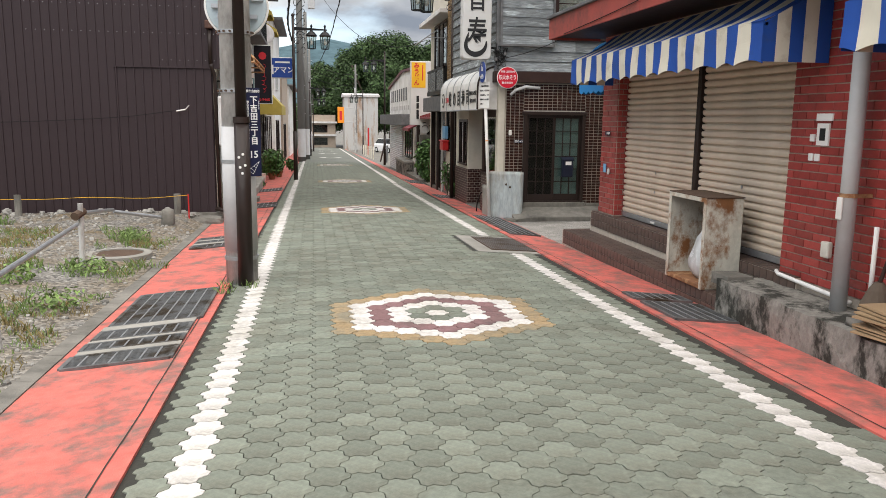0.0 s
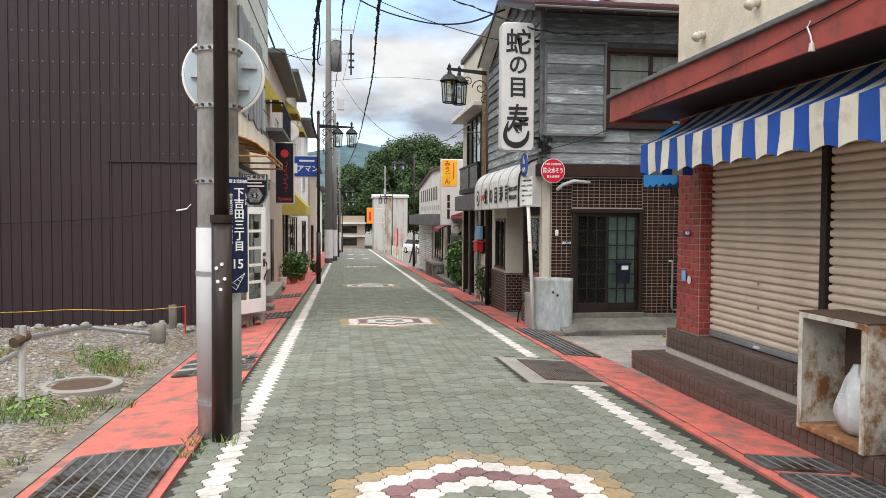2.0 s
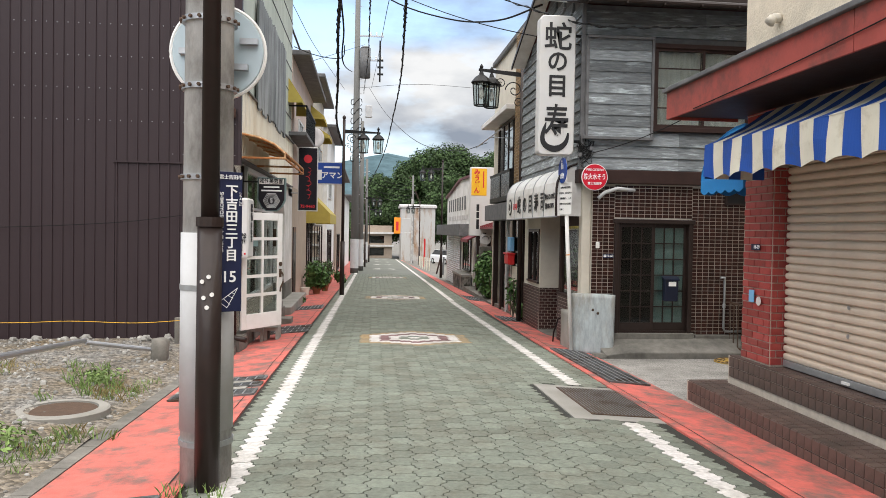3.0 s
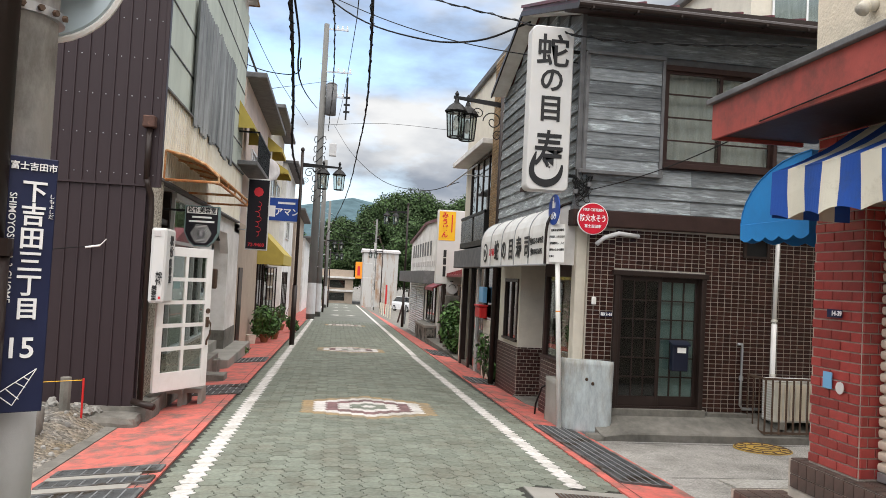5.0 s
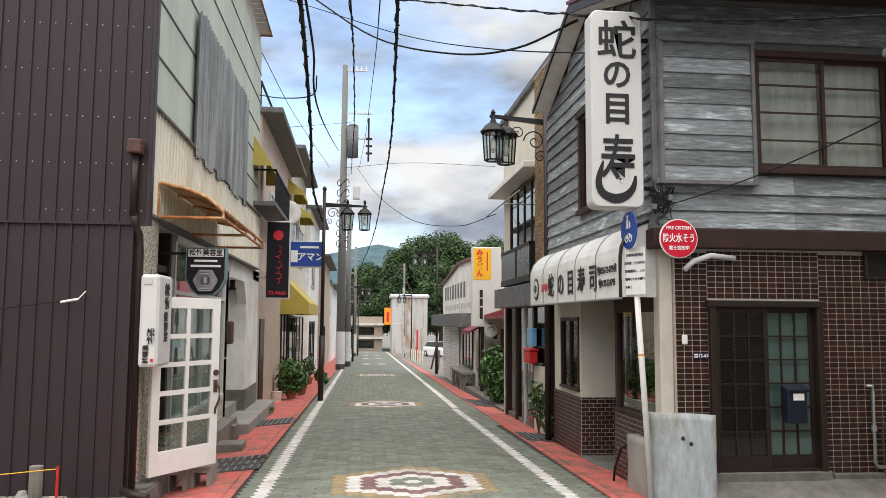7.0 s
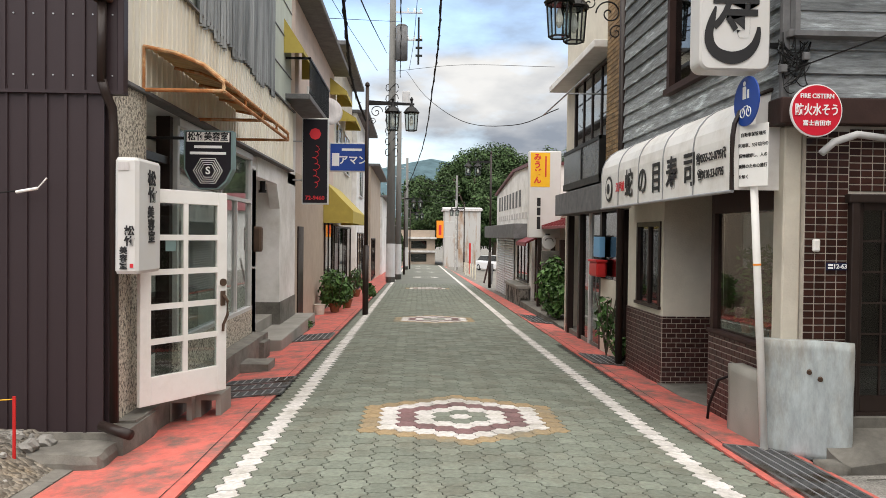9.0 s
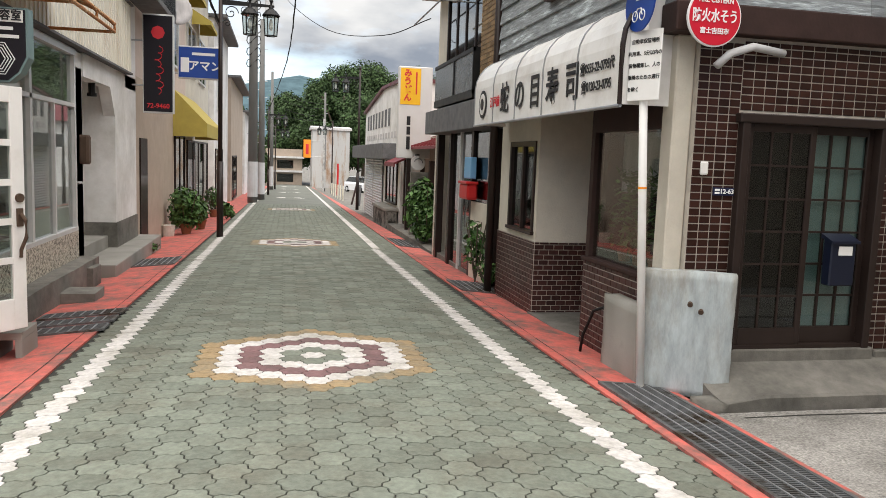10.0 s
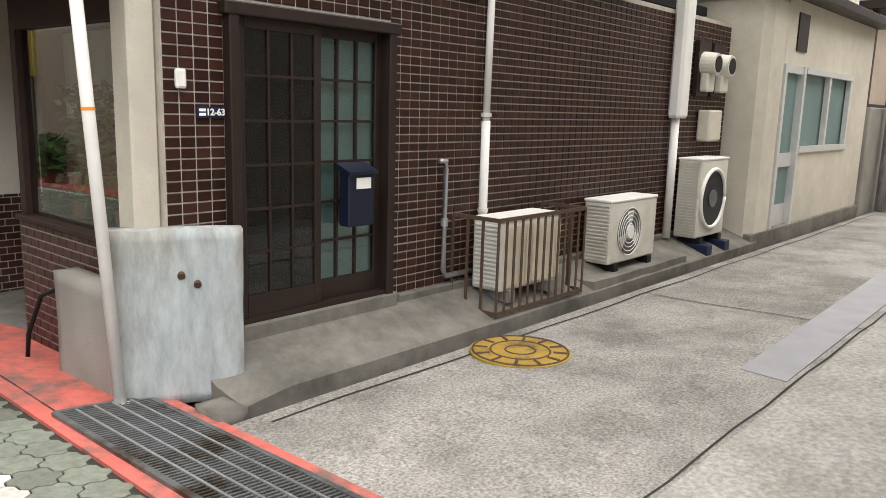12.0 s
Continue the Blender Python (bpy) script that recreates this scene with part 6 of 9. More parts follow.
part("back_shelf", Mesh().box(-2.76, -2.5, 17.4, 20.4, -0.2, 0.5).box(-2.768, -2.74, 17.4, 18.3, 0.8, 1.9).box(-2.768, -2.74, 18.7, 19.6, 0.8, 1.9), DKBROWN, sl, "dark counter and mirror frames")
part("door_jamb", Mesh().box(-2.0, -1.86, 15.9, 15.98, -0.3, 2.5).box(-2.0, -1.86, 16.95, 17.05, -0.3, 2.5).box(-2.0, -1.88, 15.98, 16.95, 2.0, 2.08), DKBROWN, sl)
gd = hub("door_3", (-1.85, 21.1, -0.4), "narrow grey side door with aluminium frame", "door", kind="structure")
part("door_leaf", Mesh().box(-1.9, -1.84, 20.9, 21.3, -0.35, 2.3, bev=0.006), GREYWOOD, gd)
part("handle", Mesh().rod((-1.84, 21.0, 0.75), (-1.78, 21.0, 0.75), 0.02), ALU, gd)
# open glazed door
wd = hub("door_4", (-1.64, 15.42, -0.2), "white glazed salon door standing open over the footway", "door", kind="structure")
DW, DH = 0.97, 1.86
ang = math.degrees(math.atan2(0.81, 0.53))
dt = pose(-1.64, 15.42, -0.19, 0, 0, ang)
def on_door(me):
    me.v = [tuple(dt @ Vector(p)) for p in me.v]
    return me
st_, top_, bot_ = 0.115, 0.12, 0.24
fr = Mesh().box(0, st_, -0.02, 0.02, 0, DH, bev=0.004).box(DW - st_, DW, -0.02, 0.02, 0, DH, bev=0.004).box(st_, DW - st_, -0.02, 0.02, DH - top_, DH, bev=0.004).box(st_, DW - st_, -0.02, 0.02, 0, bot_, bev=0.004)
xm = DW / 2
fr.box(xm - 0.025, xm + 0.025, -0.018, 0.018, bot_, DH - top_)
zs = [bot_ + (DH - top_ - bot_) * i / 5 for i in range(6)]
for z in zs[1:-1]:
    fr.box(st_, DW - st_, -0.017, 0.017, z - 0.025, z + 0.025)
part("door_leaf", on_door(fr), WHITE, wd, "white painted frame with ten panes")
for i in range(5):
    for a, b in ((st_, xm - 0.025), (xm + 0.025, DW - st_)):
        p_ = part("pane", on_door(Mesh().box(a, b, -0.003, 0.003, zs[i] + (0.025 if i else 0), zs[i + 1] - (0.025 if i < 4 else 0))), GLASS, wd)
        p_.visible_shadow = False
hd = part("handle", on_door(Mesh().rod((DW - 0.055, -0.02, 1.02), (DW - 0.055, -0.04, 1.02), 0.035).box(DW - 0.085, DW - 0.025, -0.035, -0.02, 0.8, 0.94, bev=0.01).tube([(DW - 0.055, -0.04, 0.9), (DW - 0.055, -0.085, 0.85), (DW - 0.05, -0.085, 0.72), (DW - 0.06, -0.04, 0.62), (DW - 0.055, -0.03, 0.56)], 0.014, 8)), IRON, wd, "dark wrought handle and lock")
st2 = part("sticker", on_door(Mesh().box(0.27, 0.38, -0.008, -0.004, 1.32, 1.44)), TEALCURT, wd, "small green sticker")
cbk = hub("concrete_blocks", (-1.25, 16.3, -0.45), "two hollow concrete blocks propping the open door", "block")
for x0, y0 in ((-1.62, 16.1), (-1.38, 16.22)):
    me = Mesh().box(x0, x0 + 0.24, y0, y0 + 0.4, -0.3, -0.24, bev=0.006).box(x0, x0 + 0.05, y0, y0 + 0.4, -0.49, -0.3).box(x0 + 0.19, x0 + 0.24, y0, y0 + 0.4, -0.49, -0.3)
    part("block", me, CONC_LIGHT, cbk)
bx = hub("light_box_sign", (-1.58, 15.1, 1.4), "white upright light box sign with black brush lettering", "sign")
part("case", Mesh().box(-1.63, -1.45, 14.86, 15.4, 0.97, 1.87, bev=0.025), SIGNWHITE, bx)
for ch, x, z, size in (("松", -1.515, 1.3, 0.08), ("竹", -1.515, 1.22, 0.08), ("美", -1.56, 1.15, 0.058), ("容", -1.56, 1.09, 0.058), ("室", -1.56, 1.03, 0.058)):
    lettering(ch, size, south(x, 14.855, z), INK, bx, bold=0.0022)
for ch, y, z, size in (("松", 15.16, 1.72, 0.13), ("竹", 15.17, 1.585, 0.13), ("美", 15.14, 1.45, 0.1), ("容", 15.15, 1.35, 0.1), ("室", 15.16, 1.25, 0.1)):
    lettering(ch, size, east(-1.445, y, z), INK, bx, bold=0.003, stretch=1.5)
part("vent_plate", Mesh().box(-1.6, -1.52, 14.852, 14.859, 1.77, 1.83), CURTAIN, bx)
part("seal", Mesh().box(-1.51, -1.485, 14.852, 14.859, 1.02, 1.05), LETTERR, bx, "small red seal mark")
es = hub("emblem_sign", (-1.3, 16.3, 2.0), "black shield-shaped salon sign with white triangle emblem", "sign")
shield = [(-1.52, 2.27), (-1.06, 2.27), (-1.06, 1.9), (-1.12, 1.78), (-1.2, 1.71), (-1.38, 1.71), (-1.46, 1.78), (-1.52, 1.9)]
part("case", Mesh().prism(shield, "y", 16.28, 16.42), TEALCURT, es, "blue-green rim")
part("face", Mesh().prism([(-1.29 + (x + 1.29) * 0.93, 1.99 + (z - 1.99) * 0.95) for x, z in shield], "y", 16.272, 16.281), SIGNBLACK, es, "black face")
part("name_strip", Mesh().box(-1.49, -1.09, 16.268, 16.2735, 2.16, 2.25), WHITE, es)
lettering("松竹美容室", 0.085, south(-1.29, 16.266, 2.205), INK, es, bold=0.002, stretch=0.9)
part("small_text", Mesh().box(-1.42, -1.16, 16.267, 16.272, 2.1, 2.125).box(-1.46, -1.12, 16.267, 16.272, 2.04, 2.065), LETTERW, es)
for k in range(4):
    r = 0.07 + 0.022 * k
    hexa = [(-1.29 + r * math.cos(radians(60 * i + 30 * 0)), 16.27, 1.885 + r * math.sin(radians(60 * i))) for i in range(7)]
    part("emblem_line", Mesh().tube(hexa, 0.004, 4), LETTERW, es)
lettering("S", 0.1, south(-1.29, 16.267, 1.885), LETTERW, es, bold=0.002)
part("arm", Mesh().rod((-1.9, 16.34, 2.2), (-1.5, 16.34, 2.2), 0.015), BLACK, es)
# lean-to of rusty frame and plastic
lt = hub("rusty_lean_to", (-1.4, 17.5, 2.6), "rusted iron lean-to awning with yellowed corrugated plastic", "awning")
FY0, FY1 = 15.75, 19.3
me = Mesh()
pr = [(-1.72, 2.95), (-1.45, 2.9), (-1.2, 2.8), (-1.02, 2.66)]
rows_ = span(FY0, FY1, 0.035)
me.v = [(x, y, z + 0.012 * math.sin(y * 45)) for y in rows_ for x, z in pr]
for j in range(len(rows_) - 1):
    for i in range(3):
        me.f.append((j * 4 + i, j * 4 + i + 1, j * 4 + i + 5, j * 4 + i + 4))
        me.k.append(0)
sh_ = part("sheet", me, ORANGEPOLY, lt, "yellowed corrugated plastic")
for y in span(FY0, FY1, 0.88):
    part("rafter", Mesh().tube([(-1.72, y, 2.93), (-1.45, y, 2.88), (-1.2, y, 2.78), (-1.02, y, 2.63), (-1.02, y, 2.55)], 0.018, 6), ORANGEIRON, lt)
for a, b in (((-1.72, FY0, 2.55), (-1.02, FY0, 2.55)), ((-1.02, FY0, 2.55), (-1.02, FY1, 2.55)), ((-1.02, FY0, 2.64), (-1.02, FY1, 2.64)), ((-1.72, FY0, 2.55), (-1.72, FY0, 2.93)), ((-1.72, FY1, 2.55), (-1.02, FY1, 2.55)), ((-1.72, 17.5, 2.55), (-1.02, 17.5, 2.55))):
    part("bar", Mesh().rod(a, b, 0.018, seg=8), ORANGEIRON, lt)

# ---- white porch building and the row beyond, left ----
pb = hub("white_house", (-3, 23, 0), "white rendered house with an arched entrance recess", "building", kind="structure")
me = Mesh()
me.box(-6, -1.82, 24.3, 25.3, 2.3, 3.9).box(-2.0, -1.82, 23.4, 25.3, -0.4, 2.52)
me.prism([(21.3, 2.2), (23.05, 2.2), (23.4, 1.75), (23.4, 2.52), (21.3, 2.52)], "x", -2.0, -1.82)
me.box(-3.2, -3.1, 21.3, 25.3, -0.4, 2.52).box(-3.1, -2.0, 23.4, 23.5, -0.4, 2.5).box(-3.1, -2.0, 21.32, 21.4, -0.4, 2.5).box(-3.1, -1.9, 21.3, 25, 2.45, 2.52)
part("wall", me, WHITEWALL, pb)
# flat near-black sheet: the doorway's shade is put into its colour
part("doorway", Mesh().box(-3.098, -3.05, 21.42, 22.9, -0.22, 1.9), ROOM_SHADE, pb, "near-black sheet painted as the shaded entrance behind the porch")
part("plinth", Mesh().box(-2.6, -2.02, 23.37, 23.399, -0.22, 0.0), CONC, pb, "grey plinth")
part("plinth", Mesh().box(-2.02, -1.8, 23.39, 25.3, -0.5, 0.0), CONC, pb, "grey plinth")
thing("porch_step", Mesh().box(-3.1, -1.95, 21.4, 23.4, -0.5, -0.22, bev=0.01), CONC_LIGHT, "pale tiled step inside the porch", "step", kind="structure")
thing("porch_step", Mesh().box(-1.95, -1.42, 21.3, 25.6, -0.75, -0.42, bev=0.015), CONC_LIGHT, "low tiled step along the white house", "step", kind="structure")
thing("stepping_block", rough_block(-1.72, -1.2, 19.0, 19.5, -0.62, -0.42, 0.012, 0.1), CONC, "loose concrete stepping block at the salon", "block")
thing("stepping_block", rough_block(-1.75, -1.5, 20.3, 20.75, -0.62, -0.32, 0.012, 0.1), CONC, "loose concrete stepping block at the salon", "block")
thing("meter_box", Mesh().box(-1.86, -1.72, 21.1, 21.28, 1.0, 1.4, bev=0.03), IRON, "dark gas meter beside the porch", "meter")
thing("wall_lamp", Mesh().rod((-1.95, 22.4, 2.05), (-1.95, 22.4, 2.2), 0.05).rod((-1.95, 22.4, 2.0), (-1.95, 22.4, 2.05), 0.07), BLACK, "small round lamp in the porch", "lamp")


def plain_house(name, y0, y1, x0, ztop, mat, label, xback=-9.0, zbot=-1.6):
    hb = hub(name, ((x0 + xback) / 2, (y0 + y1) / 2, 0), label, "building", kind="structure")
    part("wall", Mesh().box(min(x0, xback), max(x0, xback), y0, y1, zbot, ztop), mat, hb)
    s = 1 if x0 > xback else -1
    part("roof", Mesh().box(min(xback, x0) - (0.5 if s < 0 else 0), max(xback, x0) + (0.5 if s > 0 else 0), y0 - 0.1, y1 + 0.1, ztop, ztop + 0.14, bev=0.02), GREYWOOD, hb, "grey roof edge")
    return hb


def opening(hb, x, y0, y1, z0, z1, out, frame_mat=ALU, back=ROOM_SHADE, split=2, pane_mat=None):
    """A window or shop opening: backing let into the wall face (by default near-black, painted as room shade), glass
    and frame. out: +1 faces +x, -1 faces -x.
    """
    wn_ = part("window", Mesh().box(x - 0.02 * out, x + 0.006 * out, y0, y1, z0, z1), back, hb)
    f = Mesh()
    d = 0.05 * out
    t = 0.06
    f.box(x, x + d, y0 - t, y0, z0 - t, z1 + t).box(x, x + d, y1, y1 + t, z0 - t, z1 + t).box(x, x + d, y0, y1, z1, z1 + t).box(x, x + d * 1.4, y0, y1, z0 - t, z0)
    for k in range(1, split):
        ym = y0 + (y1 - y0) * k / split
        f.box(x, x + d * 0.8, ym - 0.03, ym + 0.03, z0, z1)
    part("frame", f, frame_mat, wn_)
    part("pane", Mesh().box(x + 0.015 * out, x + 0.02 * out, y0, y1, z0, z1), pane_mat or DKGLASS, wn_)


h2 = plain_house("pink_house", 25.3, 33.5, -1.85, 6.3, PINKISH, "pale pink rendered house with flat roof")
part("lower_front", Mesh().box(-1.86, -1.83, 25.35, 30.6, -1.2, 2.6), BEIGE, h2, "beige lower wall")
part("door_leaf", Mesh().box(-1.83, -1.8, 25.7, 26.5, -0.6, 1.45, bev=0.006), DKBROWN, h2, "brown side door")
opening(h2, -1.85, 31.0, 33.0, -0.7, 1.6, 1, DKBROWN)
opening(h2, -1.85, 27.2, 28.6, 3.4, 4.7, 1)
opening(h2, -1.85, 30.0, 31.6, 3.4, 4.7, 1)
part("roof_room", Mesh().box(-8, -2.6, 26.0, 33, 6.44, 7.6), PINKISH, h2, "set-back top storey")
part("rail", Mesh().rod((-1.9, 25.4, 7.1), (-1.9, 33.4, 7.1), 0.03).rod((-1.9, 25.4, 6.4), (-1.9, 25.4, 7.1), 0.02).rod((-1.9, 28, 6.4), (-1.9, 28, 7.1), 0.02).rod((-1.9, 31, 6.4), (-1.9, 31, 7.1), 0.02), BLACK, h2, "dark roof terrace rail")
h3 = plain_house("shop_house", 33.6, 41.5, -1.9, 7.3, CREAMW, "cream shop house with faded awnings")
for y in (34.3, 37.6):
    opening(h3, -1.9, y, y + 2.2, 3.6, 5.0, 1)
opening(h3, -1.9, 34.2, 40.8, -0.9, 1.5, 1, DKBROWN, split=4)
h4 = plain_house("grey_house", 41.6, 50, -1.7, 6.4, WHITEWALL, "off-white shop house with dark openings", zbot=-2.2)
opening(h4, -1.7, 42.3, 46.0, -1.1, 1.3, 1, DKBROWN, split=3)
opening(h4, -1.7, 43, 45.5, 3.0, 4.4, 1)
h5 = plain_house("low_house", 51, 64, -1.6, 5.0, BEIGE, "low beige house farther down the street", zbot=-2.6)
opening(h5, -1.6, 52, 56, -1.2, 1.0, 1, DKBROWN, split=3)
h6 = plain_house("low_house", 65, 80, -1.5, 4.0, WHITEWALL, "low white house at the end of the row", zbot=-3)


def sloped_awning(y0, y1, x0, x1, z0, z1, drop, mat, label):
    aw_ = hub("canvas_awning", (x0, (y0 + y1) / 2, z0), label, "awning", "canvas awnings")
    part("canopy", Mesh().prism([(x0, z1), (x1, z0), (x1, z0 - drop), (x1 - math.copysign(0.01, x1 - x0), z0 - drop), (x1 - math.copysign(0.01, x1 - x0), z0 - 0.01), (x0, z1 - 0.012)], "y", y0, y1), mat, aw_)
    for y in (y0 + 0.003, y1 - 0.003):
        part("side_panel", Mesh().prism([(x0, z1 - 0.015), (x1, z0 - 0.012), (x1, z0 - drop), (x0, z0 - drop)], "y", y - 0.002, y + 0.002), mat, aw_)


sloped_awning(30.7, 36.0, -1.84, -1.0, 1.95, 2.8, 0.35, YELLOW, "mustard yellow canvas awning over a shop")
sloped_awning(32.3, 34.5, -1.86, -1.35, 5.62, 6.02, 0.12, YELLOW, "yellow canvas awning over an upper window")
sloped_awning(35.6, 38.0, -1.88, -1.3, 5.3, 5.65, 0.12, YELLOW, "yellow canvas awning over an upper window")
sloped_awning(23.4, 25.9, -1.79, -1.4, 4.75, 5.35, 0.08, YELLOW, "torn yellow-green awning over a balcony")
bal = hub("balcony", (-1.6, 24, 3.9), "narrow balcony with dark metal rail", "balcony")
part("floor", Mesh().box(-1.8, -1.3, 23.6, 27.0, 3.85, 3.95, bev=0.01), GREYWOOD, bal)
for i in range(24):
    y = 23.65 + i * 0.143
    part("baluster", Mesh().box(-1.32, -1.305, y, y + 0.02, 3.95, 4.6), BLACK, bal)
part("rail", Mesh().box(-1.34, -1.29, 23.6, 27.0, 4.6, 4.64).box(-1.8, -1.3, 23.6, 23.63, 4.6, 4.64), BLACK, bal)
dish = hub("satellite_dish", (-1.5, 28.2, 4.3), "pale grey satellite dish on a wall arm", "satellite dish")
dm = Mesh()
rr_ = [(0.02, 0.09), (0.2, 0.06), (0.36, 0.0), (0.36, -0.012), (0.2, 0.045), (0.02, 0.075)]
dm.turned((0, 0, 0), rr_, 28)
dtm = pose(-1.45, 28.2, 4.35, 75, 0, 20)
dm.v = [tuple(dtm @ Vector((p[0], p[1], -p[2]))) for p in dm.v]
part("bowl", dm, CURTAIN, dish, smooth=True)
part("arm", Mesh().rod((-1.85, 28.25, 4.2), (-1.45, 28.25, 4.3), 0.02).rod((-1.45, 28.2, 4.1), (-1.4, 27.8, 4.25), 0.012), GALV, dish)

# projecting signs, left
rs = hub("projecting_sign", (-1.35, 24.9, 2), "tall black projecting sign with red lettering and emblem", "sign")
part("case", Mesh().box(-1.62, -1.08, 24.85, 25.0, 1.9, 3.68, bev=0.01), ALU, rs)
part("face", Mesh().box(-1.6, -1.1, 24.84, 24.851, 1.93, 3.65), SIGNBLACK, rs)
part("emblem", Mesh().rod((-1.35, 24.838, 3.35), (-1.35, 24.834, 3.35), 0.12, seg=8), LETTERR, rs, "red emblem")
part("script", Mesh().tube([(-1.33 + 0.05 * math.sin(k * 0.9) + 0.03 * math.sin(k * 0.37), 24.836, 3.08 - 0.018 * k + 0.03 * math.cos(k * 0.9)) for k in range(46)], 0.007, 5), LETTERR, rs, "red script")
lettering("72-9460", 0.12, south(-1.35, 24.838, 2.03), LETTERR, rs, bold=0.002)
part("bracket", Mesh().rod((-1.85, 24.92, 2.4), (-1.6, 24.92, 2.4), 0.015).rod((-1.85, 24.92, 3.2), (-1.6, 24.92, 3.2), 0.015), GALV, rs)
bs = hub("projecting_sign", (-0.95, 28.2, 3), "blue projecting sign with white lettering", "sign")
part("case", Mesh().box(-1.4, -0.5, 28.1, 28.22, 2.84, 3.56, bev=0.01), ALU, bs)
part("face", Mesh().box(-1.38, -0.52, 28.09, 28.102, 2.87, 3.53), SIGNBLUE, bs)
part("logo_bar", Mesh().box(-1.34, -1.16, 28.085, 28.089, 2.98, 3.3).box(-1.1, -0.6, 28.085, 28.089, 3.36, 3.42), LETTERW, bs, "white marks")
lettering("アマン", 0.24, south(-0.82, 28.086, 3.12), LETTERW, bs, bold=0.006)
part("bracket", Mesh().rod((-1.85, 28.16, 2.95), (-1.4, 28.16, 2.95), 0.015).rod((-1.85, 28.16, 3.45), (-1.4, 28.16, 3.45), 0.015), GALV, bs)


# ---- lanterns and poles ----
def lantern(parent, c, s=1.0):
    """A six-sided street lantern hanging at c (its top)."""
    ln = part("lantern", Mesh().turned((c[0], c[1], c[2] - 0.2 * s), [(0.19 * s, 0), (0.2 * s, 0.02 * s), (0.12 * s, 0.12 * s), (0.05 * s, 0.17 * s), (0.03 * s, 0.24 * s)], 12), BLACK, parent, "black lantern roof")
    hexr = lambda r, z: [(c[0] + r * math.cos(radians(60 * i)), c[1] + r * math.sin(radians(60 * i)), z) for i in range(6)]
    top_, bot_ = hexr(0.16 * s, c[2] - 0.2 * s), hexr(0.13 * s, c[2] - 0.62 * s)
    cage = Mesh()
    for a, b in zip(top_, bot_):
        cage.rod(a, b, 0.012 * s, seg=5)
    for ring in (top_, bot_):
        for i in range(6):
            cage.rod(ring[i], ring[(i + 1) % 6], 0.013 * s, seg=5)
    part("cage", cage, BLACK, ln)
    gl = part("glass", Mesh().loft([hexr(0.12 * s, c[2] - 0.61 * s), hexr(0.15 * s, c[2] - 0.21 * s)]), LAMPGLASS, ln)
    gl.visible_shadow = False
    part("bulb", Mesh().turned((c[0], c[1], c[2] - 0.5 * s), [(0.02 * s, 0), (0.05 * s, 0.06 * s), (0.05 * s, 0.12 * s), (0.02 * s, 0.24 * s)], 10), WHITE, ln)


def scroll(cx, cy, cz, r, ux, turns=1.6, flip=1):
    return [(cx + ux * flip * r * (1 - k / 30) * math.cos(k / 30 * turns * 6.28), cy, cz + r * (1 - k / 30) * math.sin(k / 30 * turns * 6.28)) for k in range(28)]


def street_lamp(x, y, side, base=True, h=5.55, label="tall black street lamp with two hanging lanterns"):
    z0 = g(x, y)
    lp = hub("street_lamp", (x, y, z0), label, "street lamp", "street lamps")
    if base:
        part("pole", Mesh().rod((x, y, z0), (x, y, z0 + 1.7), 0.075, 0.07, 14).rod((x, y, z0 + 1.7), (x, y, z0 + h), 0.05, 0.045, 12), DKBROWN, lp, smooth=True)
        part("finial", Mesh().turned((x, y, z0 + h), [(0.03, 0), (0.06, 0.05), (0.05, 0.1), (0.01, 0.14)], 10), DKBROWN, lp)
    za = z0 + h - 0.35
    part("arm", Mesh().prism([(x, za + 0.04), (x + side * 1.15, za - 0.02), (x + side * 1.15, za - 0.06), (x, za - 0.08)], "y", y - 0.025, y + 0.025), BLACK, lp)
    sc = Mesh()
    sc.tube(scroll(x + side * 0.22, y, za - 0.24, 0.16, side), 0.011, 5).tube(scroll(x + side * 0.5, y, za - 0.17, 0.09, side), 0.009, 5).tube(scroll(x + side * 0.14, y, za - 0.47, 0.09, side, flip=-1), 0.009, 5)
    part("scroll", sc, BLACK, lp, "wrought scrolls")
    for d, dy in ((0.62, 0.0), (1.08, 0.0)):
        part("finial", Mesh().turned((x + side * d, y + dy, za - 0.06), [(0.02, 0), (0.03, 0.1), (0.045, 0.14), (0.01, 0.2)], 8), BLACK, lp)
        lantern(lp, (x + side * d, y + dy, za - 0.06), 1.0)
    return lp


street_lamp(-0.46, 27.75, 1)
street_lamp(4.35, 45.0, -1, h=6.3)
street_lamp(0.15, 62.0, 1, h=5.6)
street_lamp(5.1, 74.0, -1, h=5.8)
street_lamp(0.5, 80.0, 1, h=5.6)
# wall lantern on the restaurant's neighbour
wlp = hub("wall_lantern", (3.8, 20.1, 4.4), "pair of black wrought lanterns on a wall bracket", "street lamp", "street lamps")
part("arm", Mesh().prism([(3.78, 4.86), (2.72, 4.98), (2.72, 5.03), (3.78, 4.96)], "y", 20.07, 20.13), BLACK, wlp)
sc = Mesh()
sc.tube(scroll(3.52, 20.1, 4.58, 0.2, -1), 0.012, 5).tube(scroll(3.22, 20.1, 4.72, 0.12, -1), 0.01, 5).tube(scroll(3.62, 20.1, 4.3, 0.12, -1, flip=-1), 0.01, 5)
part("scroll", sc, BLACK, wlp, "wrought scrolls")
for x, y in ((2.78, 20.1), (3.05, 20.35)):
    part("finial", Mesh().turned((x, y, 4.95), [(0.02, 0), (0.03, 0.08), (0.045, 0.12), (0.01, 0.18)], 8), BLACK, wlp)
    lantern(wlp, (x, y, 4.93), 1.15)

